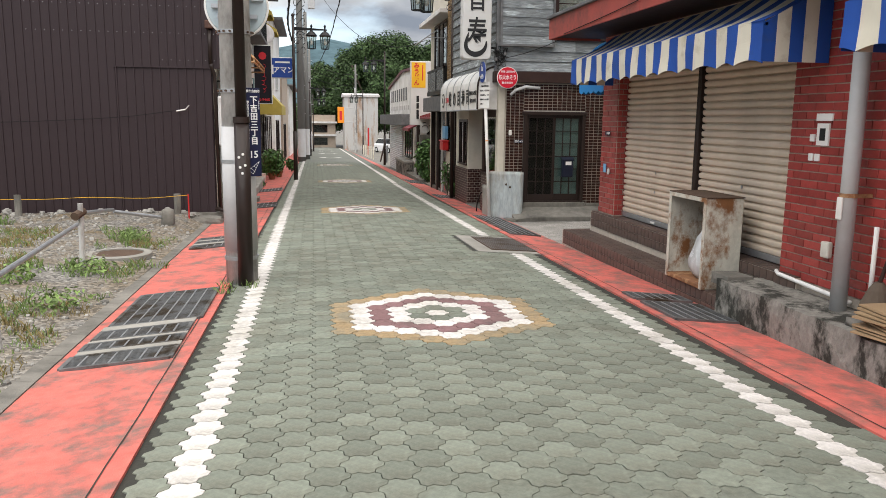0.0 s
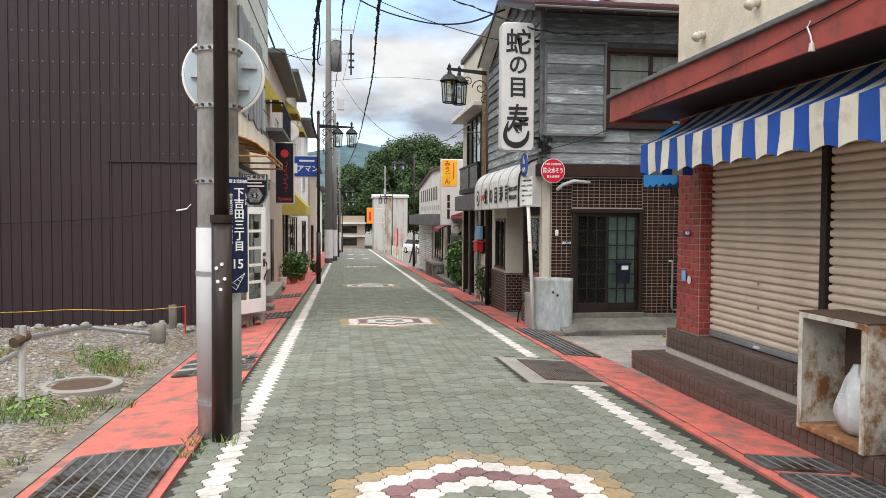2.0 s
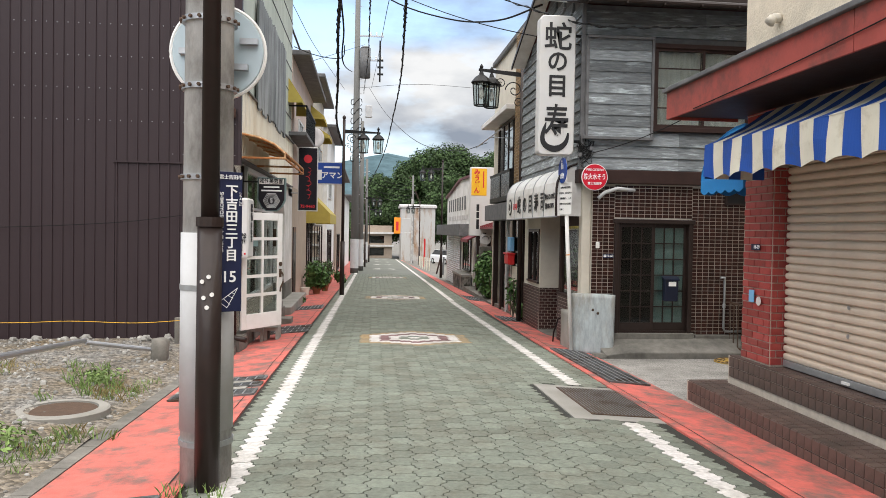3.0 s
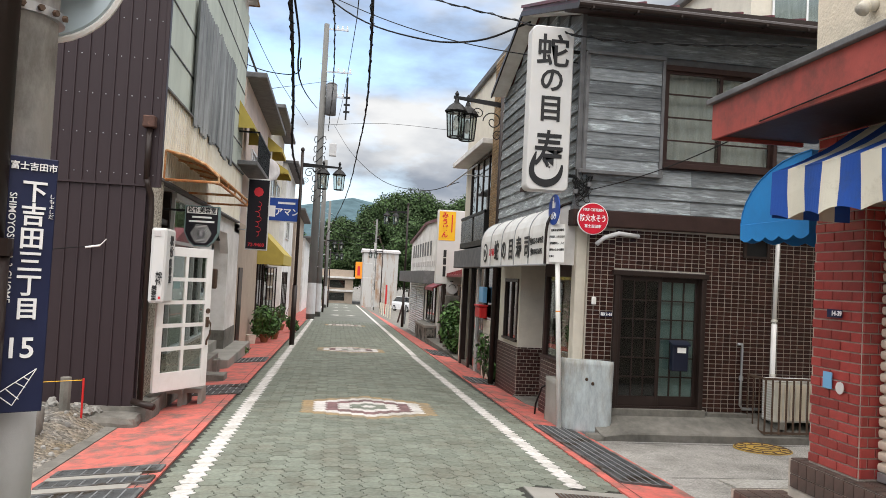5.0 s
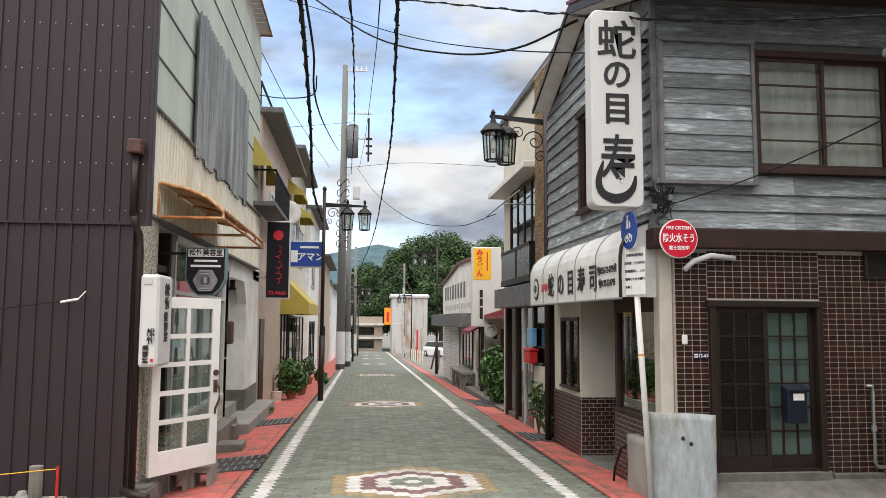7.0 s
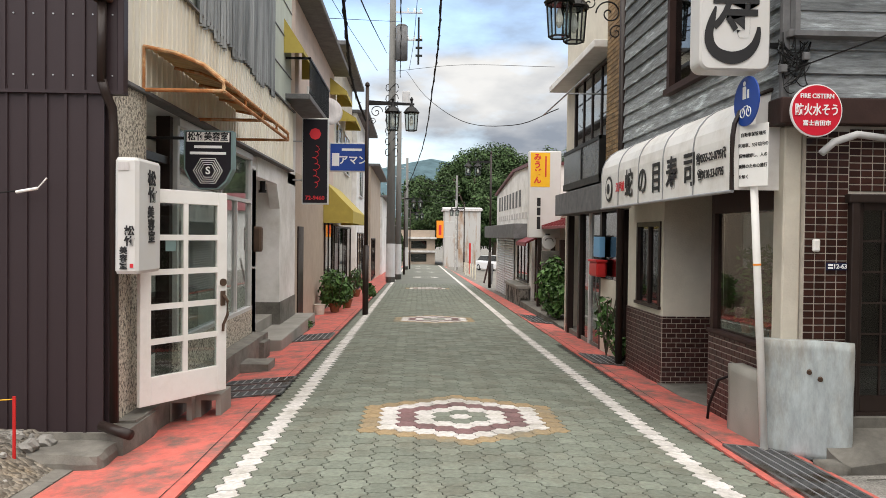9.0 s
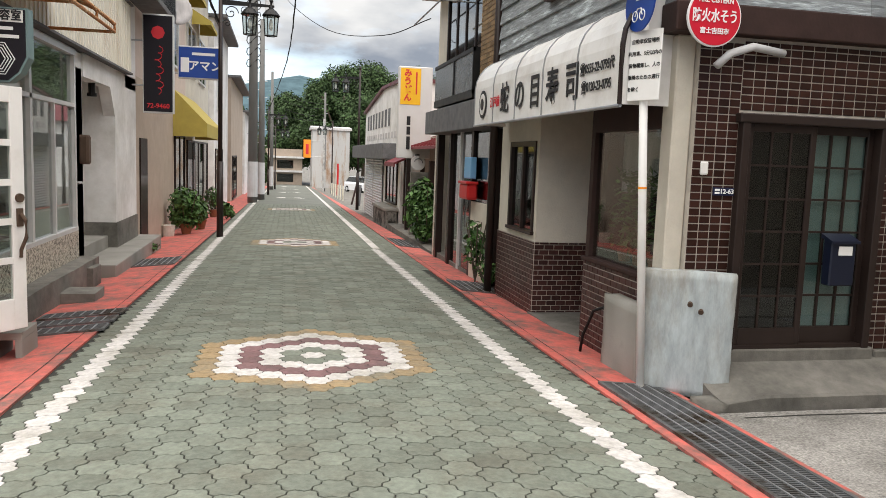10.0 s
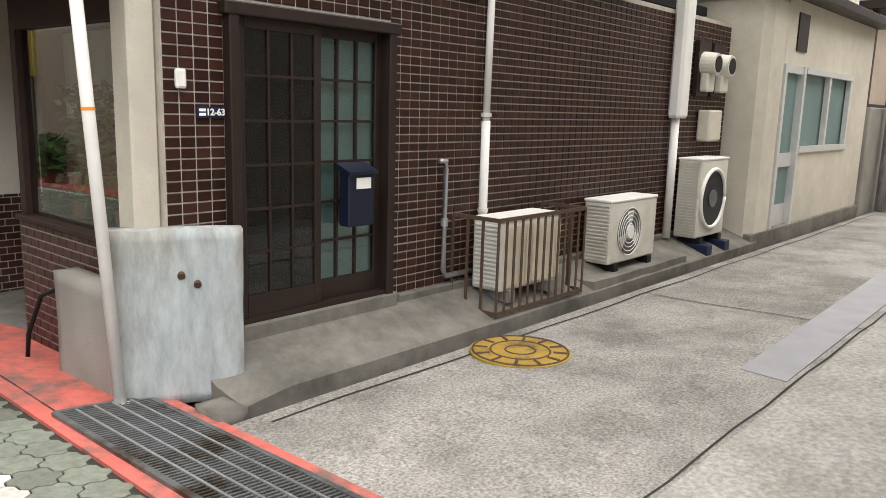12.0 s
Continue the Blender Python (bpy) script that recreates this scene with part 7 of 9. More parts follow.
# near pole with mirror
up_ = hub("utility_pole", (-0.72, 8.3, -0.25), "round grey concrete utility pole with plastic wrap", "utility pole")
part("pole", Mesh().rod((-0.72, 8.3, -0.3), (-0.72, 8.3, 11), 0.165, 0.12, 28), POLE, up_, smooth=True)
part("wrap", Mesh().rod((-0.72, 8.3, 0.12), (-0.72, 8.3, 1.4), 0.172, 0.17, 28), POLEWRAP, up_, "pale plastic wrap", smooth=True)
for z in (0.02, 1.03, 1.74, 2.32, 2.75):
    part("band", Mesh().rod((-0.72, 8.3, z), (-0.72, 8.3, z + 0.035), 0.176, seg=24), GALV, up_)
    for k in range(10):
        a = math.pi + k * math.pi / 9
        if z > 1.2:
            part("band_bolt", Mesh().rod((-0.72 + 0.175 * math.cos(a), 8.3 + 0.175 * math.sin(a), z + 0.018), (-0.72 + 0.19 * math.cos(a), 8.3 + 0.19 * math.sin(a), z + 0.018), 0.012, seg=6), IRON, up_)
bp_ = hub("steel_lamp_pole", (-0.66, 8.04, -0.25), "dark brown steel pole standing close to the concrete pole", "pole")
part("pole", Mesh().rod((-0.665, 8.06, -0.3), (-0.66, 8.06, 1.45), 0.078, 0.076, 20).rod((-0.66, 8.06, 1.45), (-0.66, 8.06, 9), 0.056, 0.05, 18), DKBROWN, bp_, smooth=True)
part("collar", Mesh().rod((-0.66, 8.06, 1.44), (-0.66, 8.06, 1.5), 0.085, seg=20), DKBROWN, bp_)
for x, z in ((-0.69, 1.1), (-0.65, 1.13), (-0.68, 1.0), (-0.63, 1.02), (-0.66, 0.94)):
    part("spot", Mesh().rod((x, 7.987, z), (x, 7.979, z), 0.014, seg=7), WHITE, bp_, "flaked white sticker rest")
np_ = hub("name_board", (-0.5, 8.2, 1.4), "narrow navy street-name board with white characters", "sign")
nt_ = pose(-0.55, 8.14, 0, 0, 0, 30)
nb = Mesh().box(-0.095, 0.075, -0.008, 0.008, 0.9, 1.79, bev=0.003)
nb.v = [tuple(nt_ @ Vector(p)) for p in nb.v]
part("board", nb, NAVY, np_)
lettering("下\n吉\n田\n三\n丁\n目", 0.082, nt_ @ pose(0.005, -0.011, 1.46, 90, 0, 0), LETTERW, np_, bold=0.0016)
lettering("富士吉田市", 0.03, nt_ @ pose(-0.002, -0.011, 1.755, 90, 0, 0), LETTERW, np_, bold=0.0004)
lettering("SHIMOYOSHIDA 3-CHOME", 0.032, nt_ @ pose(-0.062, -0.011, 1.47, 90, 0, 0) @ pose(0, 0, 0, 0, 0, -90), LETTERW, np_, bold=0.0002)
lettering("し\nも\nよ\nし\nだ", 0.018, nt_ @ pose(0.061, -0.011, 1.62, 90, 0, 0), LETTERW, np_)
map_ = Mesh()
for xa, za, xb, zb in ((-0.07, 0.965, 0.05, 1.05), (-0.07, 0.965, -0.02, 0.925), (-0.02, 0.925, 0.05, 1.05), (-0.045, 0.985, 0.0, 0.945), (-0.015, 1.005, 0.018, 0.985), (0.01, 1.022, 0.03, 1.01)):
    map_.rod(nt_ @ Vector((xa, -0.0095, za)), nt_ @ Vector((xb, -0.0095, zb)), 0.0018, seg=4)
part("street_map", map_, LETTERW, np_, "thin white street map")
lettering("15", 0.1, nt_ @ pose(-0.01, -0.011, 1.12, 90, 0, 0), LETTERW, np_, bold=0.0012)
mir = hub("traffic_mirror", (-0.72, 8.5, 2.63), "back of a round traffic mirror on the pole", "mirror")
part("back", Mesh().rod((-0.71, 8.52, 2.63), (-0.71, 8.56, 2.63), 0.3, 0.32, 44), MIRRORBACK, mir, "grey-blue mirror back")
part("rim", Mesh().tube([(-0.71 + 0.315 * math.cos(a), 8.54, 2.63 + 0.315 * math.sin(a)) for a in (2 * math.pi * k / 48 for k in range(49))], 0.014, 6), WHITE, mir)
part("brace", Mesh().box(-0.96, -0.86, 8.47, 8.52, 2.6, 2.64).box(-0.56, -0.44, 8.47, 8.52, 2.68, 2.72).box(-0.9, -0.5, 8.44, 8.5, 2.5, 2.54), GALV, mir)

def far_pole(x, y, h, r):
    z0 = g(x, y)
    p_ = hub("utility_pole", (x, y, z0), "tall grey concrete utility pole with crossarms and cables", "utility pole", "far utility poles")
    part("pole", Mesh().rod((x, y, z0), (x, y, z0 + h), r, r * 0.6, 18), POLEDK, p_, smooth=True)
    part("wrap", Mesh().rod((x, y, z0 + 0.3), (x, y, z0 + 2.0), r * 1.03, r, 18), POLEWRAP, p_)
    for k in range(int(h * 2)):
        z = z0 + 2.5 + k * 0.42
        if z < z0 + h - 0.6:
            part("step_bolt", Mesh().rod((x - 0.28 * (-1) ** k, y, z), (x, y, z), 0.012, seg=5), GALV, p_)
    return p_, z0
pa, za = far_pole(-0.42, 48.5, 16.5, 0.24)
for z, wdt in ((12.6, 1.5), (11.2, 1.5), (15.0, 1.2)):
    part("crossarm", Mesh().box(-0.4, -0.4 + wdt, 48.42, 48.5, z, z + 0.08), GALV, pa)
    for k in range(3):
        part("insulator", Mesh().turned((-0.4 + wdt * (0.5 + 0.22 * k), 48.46, z + 0.08), [(0.05, 0), (0.06, 0.06), (0.03, 0.1), (0.05, 0.16), (0.02, 0.2)], 8), WHITE, pa)
part("transformer", Mesh().rod((0.05, 48.4, 10.2), (0.05, 48.4, 11.9), 0.3, seg=20).rod((0.05, 48.4, 11.9), (0.05, 48.4, 12.0), 0.31, 0.2, 20), GREYWOOD, pa, "grey pole transformer", smooth=True)
part("cable_box", Mesh().box(0.1, 0.5, 48.2, 48.5, 7.9, 8.6, bev=0.03), POLEWRAP, pa)
part("switch", Mesh().box(0.75, 1.1, 48.4, 48.5, 10.4, 10.5).box(0.75, 1.1, 48.4, 48.5, 10.8, 10.9).box(0.75, 1.1, 48.4, 48.5, 11.2, 11.3).box(0.85, 0.95, 48.42, 48.48, 10.0, 12.4), BLACK, pa)
for k in range(7):
    z = 5.5 + k * 0.55
    part("cable_loop", Mesh().tube([(-0.42 + 0.32 * math.cos(a), 48.5 - 0.3 * math.sin(a) * 0.6, z + 0.2 * math.sin(2 * a)) for a in (0.5 * i for i in range(13))], 0.025, 4), BLACK, pa)
pb2, zb = far_pole(-0.1, 52.5, 9.5, 0.19)
far_pole(0.2, 78, 10, 0.17)
far_pole(4.9, 82, 9, 0.15)

# overhead cables
CABLES_NEAR = [
    ("W1", [(-0.81, 24.00, 8.75), (0.73, 22.00, 7.04), (2.01, 20.00, 6.06), (2.87, 18.60, 5.69), (3.49, 17.30, 5.66)]),
    ("W2", [(-0.67, 24.00, 8.43), (1.25, 21.00, 6.73), (2.48, 18.00, 5.44), (3.71, 14.90, 4.33)]),
    ("W3", [(-0.11, 14.00, 4.54), (-0.25, 17.00, 4.86), (-0.36, 20.00, 4.64), (-0.54, 24.00, 4.30), (-0.49, 27.60, 4.05)]),
    ("W3b", [(-0.11, 14.50, 4.76), (-0.15, 17.00, 4.94), (-0.31, 22.00, 5.41), (-0.70, 48.00, 10.45)]),
    ("W4", [(0.32, 16.00, 5.42), (0.30, 24.00, 7.21), (0.24, 34.00, 8.24), (-0.01, 48.00, 9.23)]),
    ("W5", [(0.81, 14.00, 4.60), (0.97, 18.00, 5.25), (1.20, 25.00, 5.77), (1.26, 32.00, 5.88), (1.12, 48.00, 5.58), (0.06, 70.00, 4.51)]),
]
CABLES_FAR = [
    ("W6", [(0.70, 16.00, 5.45), (0.80, 26.00, 7.90), (0.67, 42.00, 9.72), (0.43, 48.00, 9.56)]),
    ("W7", [(-0.16, 18.00, 4.93), (-0.25, 18.50, 4.79), (-0.85, 20.00, 5.16), (-1.49, 22.00, 5.78)]),
    ("W8", [(-0.38, 48.00, 9.53), (2.99, 46.00, 9.49), (6.74, 42.00, 8.60)]),
    ("W9", [(0.31, 48.00, 9.55), (1.15, 40.00, 6.89), (2.12, 32.00, 4.73), (3.02, 27.00, 3.91), (3.62, 24.50, 3.90)]),
    ("W10", [(-0.55, 23.00, 8.28), (1.29, 20.00, 6.98), (2.71, 17.00, 5.63), (3.54, 14.60, 4.60), (4.78, 14.20, 4.50), (6.21, 14.00, 4.56)]),
    ("W11", [(-1.78, 24.00, 7.43), (-1.66, 32.00, 8.05), (-0.98, 44.00, 8.72)]),
    ("W12", [(0.02, 48.00, 12.03), (-2.21, 24.00, 5.53)]),
]
def bend(pts, n=6):
    """A smooth curve through the given points."""
    pts = [Vector(p) for p in pts]
    ext = [2 * pts[0] - pts[1], *pts, 2 * pts[-1] - pts[-2]]
    out = []
    for i in range(1, len(ext) - 2):
        a, b, c, d = ext[i - 1:i + 3]
        for k in range(n):
            t = k / n
            out.append(0.5 * ((2 * b) + (c - a) * t + (2 * a - 5 * b + 4 * c - d) * t * t + (3 * b - a - 3 * c + d) * t ** 3))
    return out + [pts[-1]]
THICK = {"W1": 0.018, "W3": 0.024, "W3b": 0.015, "W5": 0.02, "W10": 0.01, "W4": 0.014}
for key, pts in CABLES_NEAR + CABLES_FAR:
    first = Vector(pts[0])
    ahead = (Vector(pts[0]) - Vector(pts[1])) * 2.0
    line = bend([tuple(first + ahead), *pts] if key in ("W1", "W3", "W3b", "W4", "W5", "W6", "W10", "W2") else pts)
    cw = hub("overhead_cable", line[len(line) // 2], "black overhead cable strung across the street", "cable", "overhead cables")
    part("cable", Mesh().tube(line, THICK.get(key, 0.01), 6), RUBBER, cw, smooth=True)
    if key in ("W3", "W5", "W10", "W4"):
        r = THICK[key] + 0.012
        tw = []
        for i, p in enumerate(bend([tuple(q) for q in line], 3)):
            tw.append(p + Vector((r * math.cos(i * 1.4), 0, r * math.sin(i * 1.4))))
        part("twisted_wire", Mesh().tube(tw, 0.008, 4), RUBBER, cw)
for za_, zb_ in ((5.0, 4.6), (5.6, 5.0), (6.3, 5.6), (7.0, 6.0)):
    cw = hub("overhead_cable", (2.5, 80, 5), "thin cable strung between far poles", "cable", "overhead cables")
    part("cable", Mesh().tube([(0.2 + 4.7 * k / 8, 78 + 4 * k / 8, za_ + (zb_ - za_) * k / 8 + 0.03 * (k - 4) ** 2 - 0.48) for k in range(9)], 0.02, 4), RUBBER, cw)


# ---- neighbour of the restaurant, right ----
BALPANEL = surf("dark_wrinkled_vinyl_panel", (0.05, 0.055, 0.06), 0.25, vary=0.3, scale=3, bump=0.6, grain=5)
r2 = hub("dark_shop", (5, 22.5, 0), "two-storey shop with brick pilaster, dark posts and boxed balcony", "building", kind="structure")
part("wall", Mesh().box(3.9, 9, 19.75, 25.0, 2.4, 6.1).box(3.9, 9, 24.9, 25.0, -0.9, 2.4).box(4.3, 9, 20.1, 24.9, -0.9, 2.4), CREAMW, r2, "stained cream wall")
part("parapet", Mesh().box(3.82, 9, 19.7, 25.1, 6.1, 6.24, bev=0.02), GREYWOOD, r2)
pil = part("pilaster", Mesh().box(3.722, 3.9, 19.82, 20.95, 2.4, 6.0), GROUT, r2)
brick_run(("w", 3.722), 19.82, 20.95, 2.42, 5.98, lambda u, z: False, pil, YBRICK, YBRICK, 0.2, 0.07, 0.01, 0.01, 0.5)
brick_run(("s", 19.82), 3.722, 3.95, 2.42, 5.98, lambda u, z: False, pil, YBRICK, YBRICK, 0.2, 0.07, 0.01, 0.01, 0.5)
thing("downpipe", Mesh().rod((3.68, 19.9, -0.6), (3.68, 19.9, 5.2), 0.055, seg=10), DKBROWN, "dark brown downpipe between two shops", "pipe", smooth=True)
opening(r2, 3.89, 21.2, 23.9, 2.9, 4.2, -1, DKBROWN, ROOM_SHADE, 4)
part("balcony_roof", Mesh().box(3.5, 3.9, 20.96, 24.9, 4.3, 4.42, bev=0.01), WHITEWALL, r2, "pale balcony slab")
bb = part("balcony_box", Mesh().box(3.62, 3.9, 21.0, 23.9, 2.18, 2.24).box(3.62, 3.66, 21.0, 23.9, 2.24, 2.3).box(3.62, 3.66, 21.0, 23.9, 2.86, 2.92).box(3.62, 3.9, 21.0, 21.04, 2.24, 2.92).box(3.62, 3.66, 22.3, 22.36, 2.3, 2.86), BLACK, r2, "black metal balcony box")
part("balcony_panel", Mesh().box(3.635, 3.645, 21.04, 23.9, 2.3, 2.86), BALPANEL, bb, "glossy dark panel")
part("pole_rail", Mesh().rod((3.3, 20.4, 3.75), (3.3, 24.4, 3.75), 0.015).rod((3.3, 22, 3.75), (3.9, 22, 3.75), 0.012), GALV, r2, "laundry pole")
part("fascia", Mesh().box(3.6, 4.3, 20.2, 24.6, 1.72, 2.14, bev=0.01), GREYWOOD, r2, "grey metal fascia")
part("shop_back", Mesh().box(4.2, 4.28, 20.1, 24.9, -0.9, 2.02), ROOM_SHADE, r2)
for y in (20.5, 21.72, 23.4, 24.5):
    part("post", Mesh().box(3.86, 3.99, y, y + 0.14, -0.75, 1.72, bev=0.005), DKBROWN, r2)
part("shop_front", Mesh().box(3.85, 3.92, 20.66, 21.7, -0.75, 0.6), CREAMW, r2, "beige panel")
part("glass_door", Mesh().box(3.92, 3.926, 22.04, 23.4, -0.65, 1.9), DKGLASS, r2)
part("glass_front", Mesh().box(3.9, 3.906, 20.69, 21.7, 0.6, 1.7), DKGLASS, r2)
part("door_bar", Mesh().box(3.88, 3.94, 22.68, 22.74, -0.65, 1.9).rod((3.86, 22.6, 0.1), (3.86, 22.6, 0.6), 0.015), ALU, r2)
rb = hub("letter_box", (3.66, 21.5, 0.9), "red metal letter box on a dark post", "letter box")
part("box", Mesh().box(3.68, 3.852, 21.3, 21.85, 0.64, 0.88, bev=0.03), POSTRED, rb)
part("lid", Mesh().box(3.66, 3.856, 21.28, 21.87, 0.88, 0.92, bev=0.01), POSTRED, rb)
thing("wall_box", Mesh().box(3.76, 3.856, 21.45, 21.88, 0.96, 1.3, bev=0.01), LTBLUE, "light blue box on the shop post", "box")
thing("doorstep", rough_block(3.9, 4.3, 20.3, 24.9, -0.85, -0.58, 0.012, 0.25), CONC, "uneven concrete doorstep of the dark shop", "step", kind="structure")
thing("doorstep", rough_block(4.08, 4.7, 25.2, 33.0, -1.1, -0.74, 0.012, 0.4), CONC, "uneven concrete apron before the shrub", "step", kind="structure")


def leaf_cloud(me, c, r, n, size, flat=0.5):
    """Leaves scattered through an uneven lump."""
    for _ in range(n):
        d = Vector((random.gauss(0, 1), random.gauss(0, 1), random.gauss(0, 1))).normalized()
        k = random.uniform(0.45, 1.0) * (1 + 0.35 * noise.noise(d * 2 + Vector(c)))
        p = Vector((c[0] + d.x * r[0] * k, c[1] + d.y * r[1] * k, c[2] + d.z * r[2] * k))
        nrm = (d + Vector((random.uniform(-1, 1), random.uniform(-1, 1), random.uniform(0, 1.2)))).normalized()
        u = nrm.orthogonal().normalized()
        u.rotate(Matrix.Rotation(random.uniform(0, 6.28), 3, nrm))
        v = nrm.cross(u)
        s = size * random.uniform(0.6, 1.3)
        me.face([p - u * s, p - v * s * flat + nrm * s * 0.15, p + u * s, p + v * s * flat + nrm * s * 0.15])
    return me


def shrub(x, y, r, h, label, leaf=LEAF, n=900, size=0.075, pot=False, name="shrub"):
    z0 = g(x, y) + 0.02
    s = hub(name, (x, y, z0), label, "plant")
    if pot:
        part("pot", Mesh().turned((x, y, z0), [(0.1, 0), (0.15, 0.2), (0.165, 0.22), (0.165, 0.25), (0.14, 0.25)], 18), TERRA, s)
    st = Mesh()
    for k in range(7):
        a = k * 0.9
        st.tube([(x, y, z0 + (0.2 if pot else 0)), (x + 0.4 * r * math.cos(a), y + 0.4 * r * math.sin(a), z0 + h * 0.5), (x + 0.75 * r * math.cos(a), y + 0.75 * r * math.sin(a), z0 + h * 0.9)], 0.009, 5)
    part("stems", st, BARK, s)
    lf = Mesh()
    for k in range(9):
        a, rr = random.uniform(0, 6.28), random.uniform(0, 0.6) * r
        leaf_cloud(lf, (x + rr * math.cos(a), y + rr * math.sin(a), z0 + h * random.uniform(0.35, 0.85)), (r * 0.5, r * 0.5, h * 0.28), n // 9, size)
    part("leaves", lf, leaf, s, kind="stuff")


shrub(4.4, 28.2, 0.72, 1.4, "leafy green shrub at the roadside", n=2600, size=0.085)
shrub(4.25, 27.5, 0.45, 0.8, "leafy green shrub at the roadside", n=700, size=0.09)
shrub(3.72, 20.75, 0.22, 1.0, "thin climbing weed at the shop post", n=120, size=0.07, name="weed")
shrub(-1.35, 29.2, 0.55, 1.05, "potted green shrub on the footway", n=1300, size=0.07, pot=True, name="potted_plant")
shrub(-1.15, 30.6, 0.35, 0.85, "potted green shrub on the footway", n=600, size=0.06, pot=True, name="potted_plant")
shrub(-1.5, 31.6, 0.35, 0.9, "potted green shrub on the footway", n=500, size=0.06, pot=True, name="potted_plant")
shrub(-0.75, 34.5, 0.3, 0.5, "low potted grass plant at the lamp", n=300, size=0.1, name="potted_plant")
shrub(-1.3, 36.5, 0.35, 1.0, "potted green shrub on the footway", n=400, size=0.06, pot=True, name="potted_plant")
shrub(3.8, 20.35, 0.25, 0.35, "low weeds at the shop corner", n=160, size=0.06, name="weed")
shrub(-1.45, 24.6, 0.2, 0.18, "weeds at the edge of the tiled step", n=90, size=0.05, name="weed")
shrub(-1.75, 25.4, 0.25, 0.2, "weeds at the step", n=120, size=0.06, name="weed")
tub = hub("wash_tub", (-1.7, 28.6, -0.6), "pale plastic tub beside the plants", "tub")
part("tub", Mesh().turned((-1.7, 28.7, g(-1.7, 28.7) + 0.012), [(0.13, 0), (0.16, 0.25), (0.17, 0.26)], 18), ACWHITE, tub)

# small tiled-roof restaurant and white noodle shop
rp = hub("red_roof_shop", (5.5, 30, 0), "low shop with red metal roof behind a block wall", "building", kind="structure")
part("wall", Mesh().box(5.2, 9, 25.6, 33.4, -1.2, 1.9), BEIGE, rp)
part("roof", Mesh().prism([(4.4, 1.5), (7, 2.3), (7, 2.4), (4.4, 1.57)], "y", 27.0, 33.3), ROOFBRT, rp, "red metal roof")
part("pent_roof", Mesh().prism([(4.0, 1.06), (4.75, 1.4), (4.75, 1.46), (4.0, 1.12)], "y", 31.3, 33.3).box(3.98, 4.02, 31.3, 33.3, 1.0, 1.1), ROOFBRT, rp, "red pent roof over the shop front")
for y in span(27.7, 33.3, 0.45):
    part("roof_rib", Mesh().prism([(4.4, 1.57), (7, 2.4), (7, 2.44), (4.4, 1.61)], "y", y - 0.02, y + 0.02), ROOFBRT, rp)
part("post", Mesh().box(4.55, 4.68, 28.9, 29.03, -0.9, 1.2).box(4.55, 4.68, 32.9, 33.03, -1, 1.2), DARKWOOD, rp)
thing("block_wall", Mesh().box(4.2, 5.3, 29.6, 29.75, -1.0, 0.9, bev=0.01), CONC, "dark weathered concrete block wall", "wall", kind="structure")
rsn = hub("small_red_sign", (4.7, 28.9, 0.4), "small red sign board with white mark", "sign")
part("board", Mesh().box(4.55, 5.0, 28.9, 28.94, 0.22, 0.61, bev=0.005), POSTRED, rsn)
part("post", Mesh().rod((4.8, 28.96, -0.75), (4.8, 28.96, 0.5), 0.02), GALV, rsn)
part("text_bar", Mesh().box(4.64, 4.9, 28.894, 28.899, 0.36, 0.5), LETTERW, rsn)
us = hub("tall_sign", (4.4, 31, 1), "tall sign box, yellow top and white lower part", "sign")
part("case", Mesh().box(4.02, 4.95, 30.95, 31.2, 1.25, 3.75, bev=0.02), SIGNWHITE, us)
part("yellow_face", Mesh().box(4.06, 4.62, 30.94, 30.952, 2.72, 3.7), SIGNYEL, us)
for i, ch in enumerate("みうどん"):
    lettering(ch, 0.22, south(4.26, 30.936, 3.56 - 0.22 * i), LETTERR, us, bold=0.008)
part("small_text", Mesh().box(4.48, 4.52, 30.935, 30.939, 3.0, 3.6), LETTERR, us)
part("black_text", Mesh().box(4.26, 4.36, 30.94, 30.949, 1.5, 1.85).box(4.26, 4.36, 30.94, 30.949, 1.9, 2.12).box(4.26, 4.36, 30.94, 30.949, 2.16, 2.4), INK, us, "black text bars")
part("post", Mesh().box(4.3, 4.42, 31.0, 31.12, -1.0, 1.25).box(4.7, 4.82, 31.0, 31.12, -1.0, 1.25), DKBROWN, us)
rsg = hub("round_shop_sign", (4.3, 30.6, 1.2), "round white shop sign on a dark arm", "sign")
part("disc", Mesh().rod((4.55, 30.6, 1.13), (4.55, 30.55, 1.13), 0.2, seg=24), SIGNWHITE, rsg)
part("mark", Mesh().tube([(4.55 + 0.12 * math.cos(a), 30.54, 1.13 + 0.12 * math.sin(a)) for a in (0.4 * k for k in range(8))], 0.012, 4), GREYWOOD, rsg)
part("arm", Mesh().box(4.52, 4.58, 30.56, 30.95, 1.33, 1.37), BLACK, rsg)
ns_ = hub("noodle_shop", (6, 38, 0), "white two-storey shop with grey shutters and faded lettering", "building", kind="structure")
part("wall", Mesh().box(4.55, 10, 33.6, 44, -1.5, 3.0).prism([(33.6, 3.0), (44, 3.0), (44, 3.1), (38, 3.7), (33.6, 3.6)], "x", 4.55, 10), WHITEWALL, ns_, "white upper wall")
part("roof_edge", Mesh().prism([(33.5, 3.6), (38, 3.7), (44.1, 3.1), (44.1, 3.2), (38, 3.8), (33.5, 3.7)], "x", 4.45, 10), ROOFRED, ns_)
part("gray_band", Mesh().box(3.95, 4.6, 33.6, 43.6, 1.2, 1.7, bev=0.02), GREYWOOD, ns_, "grey canopy band")
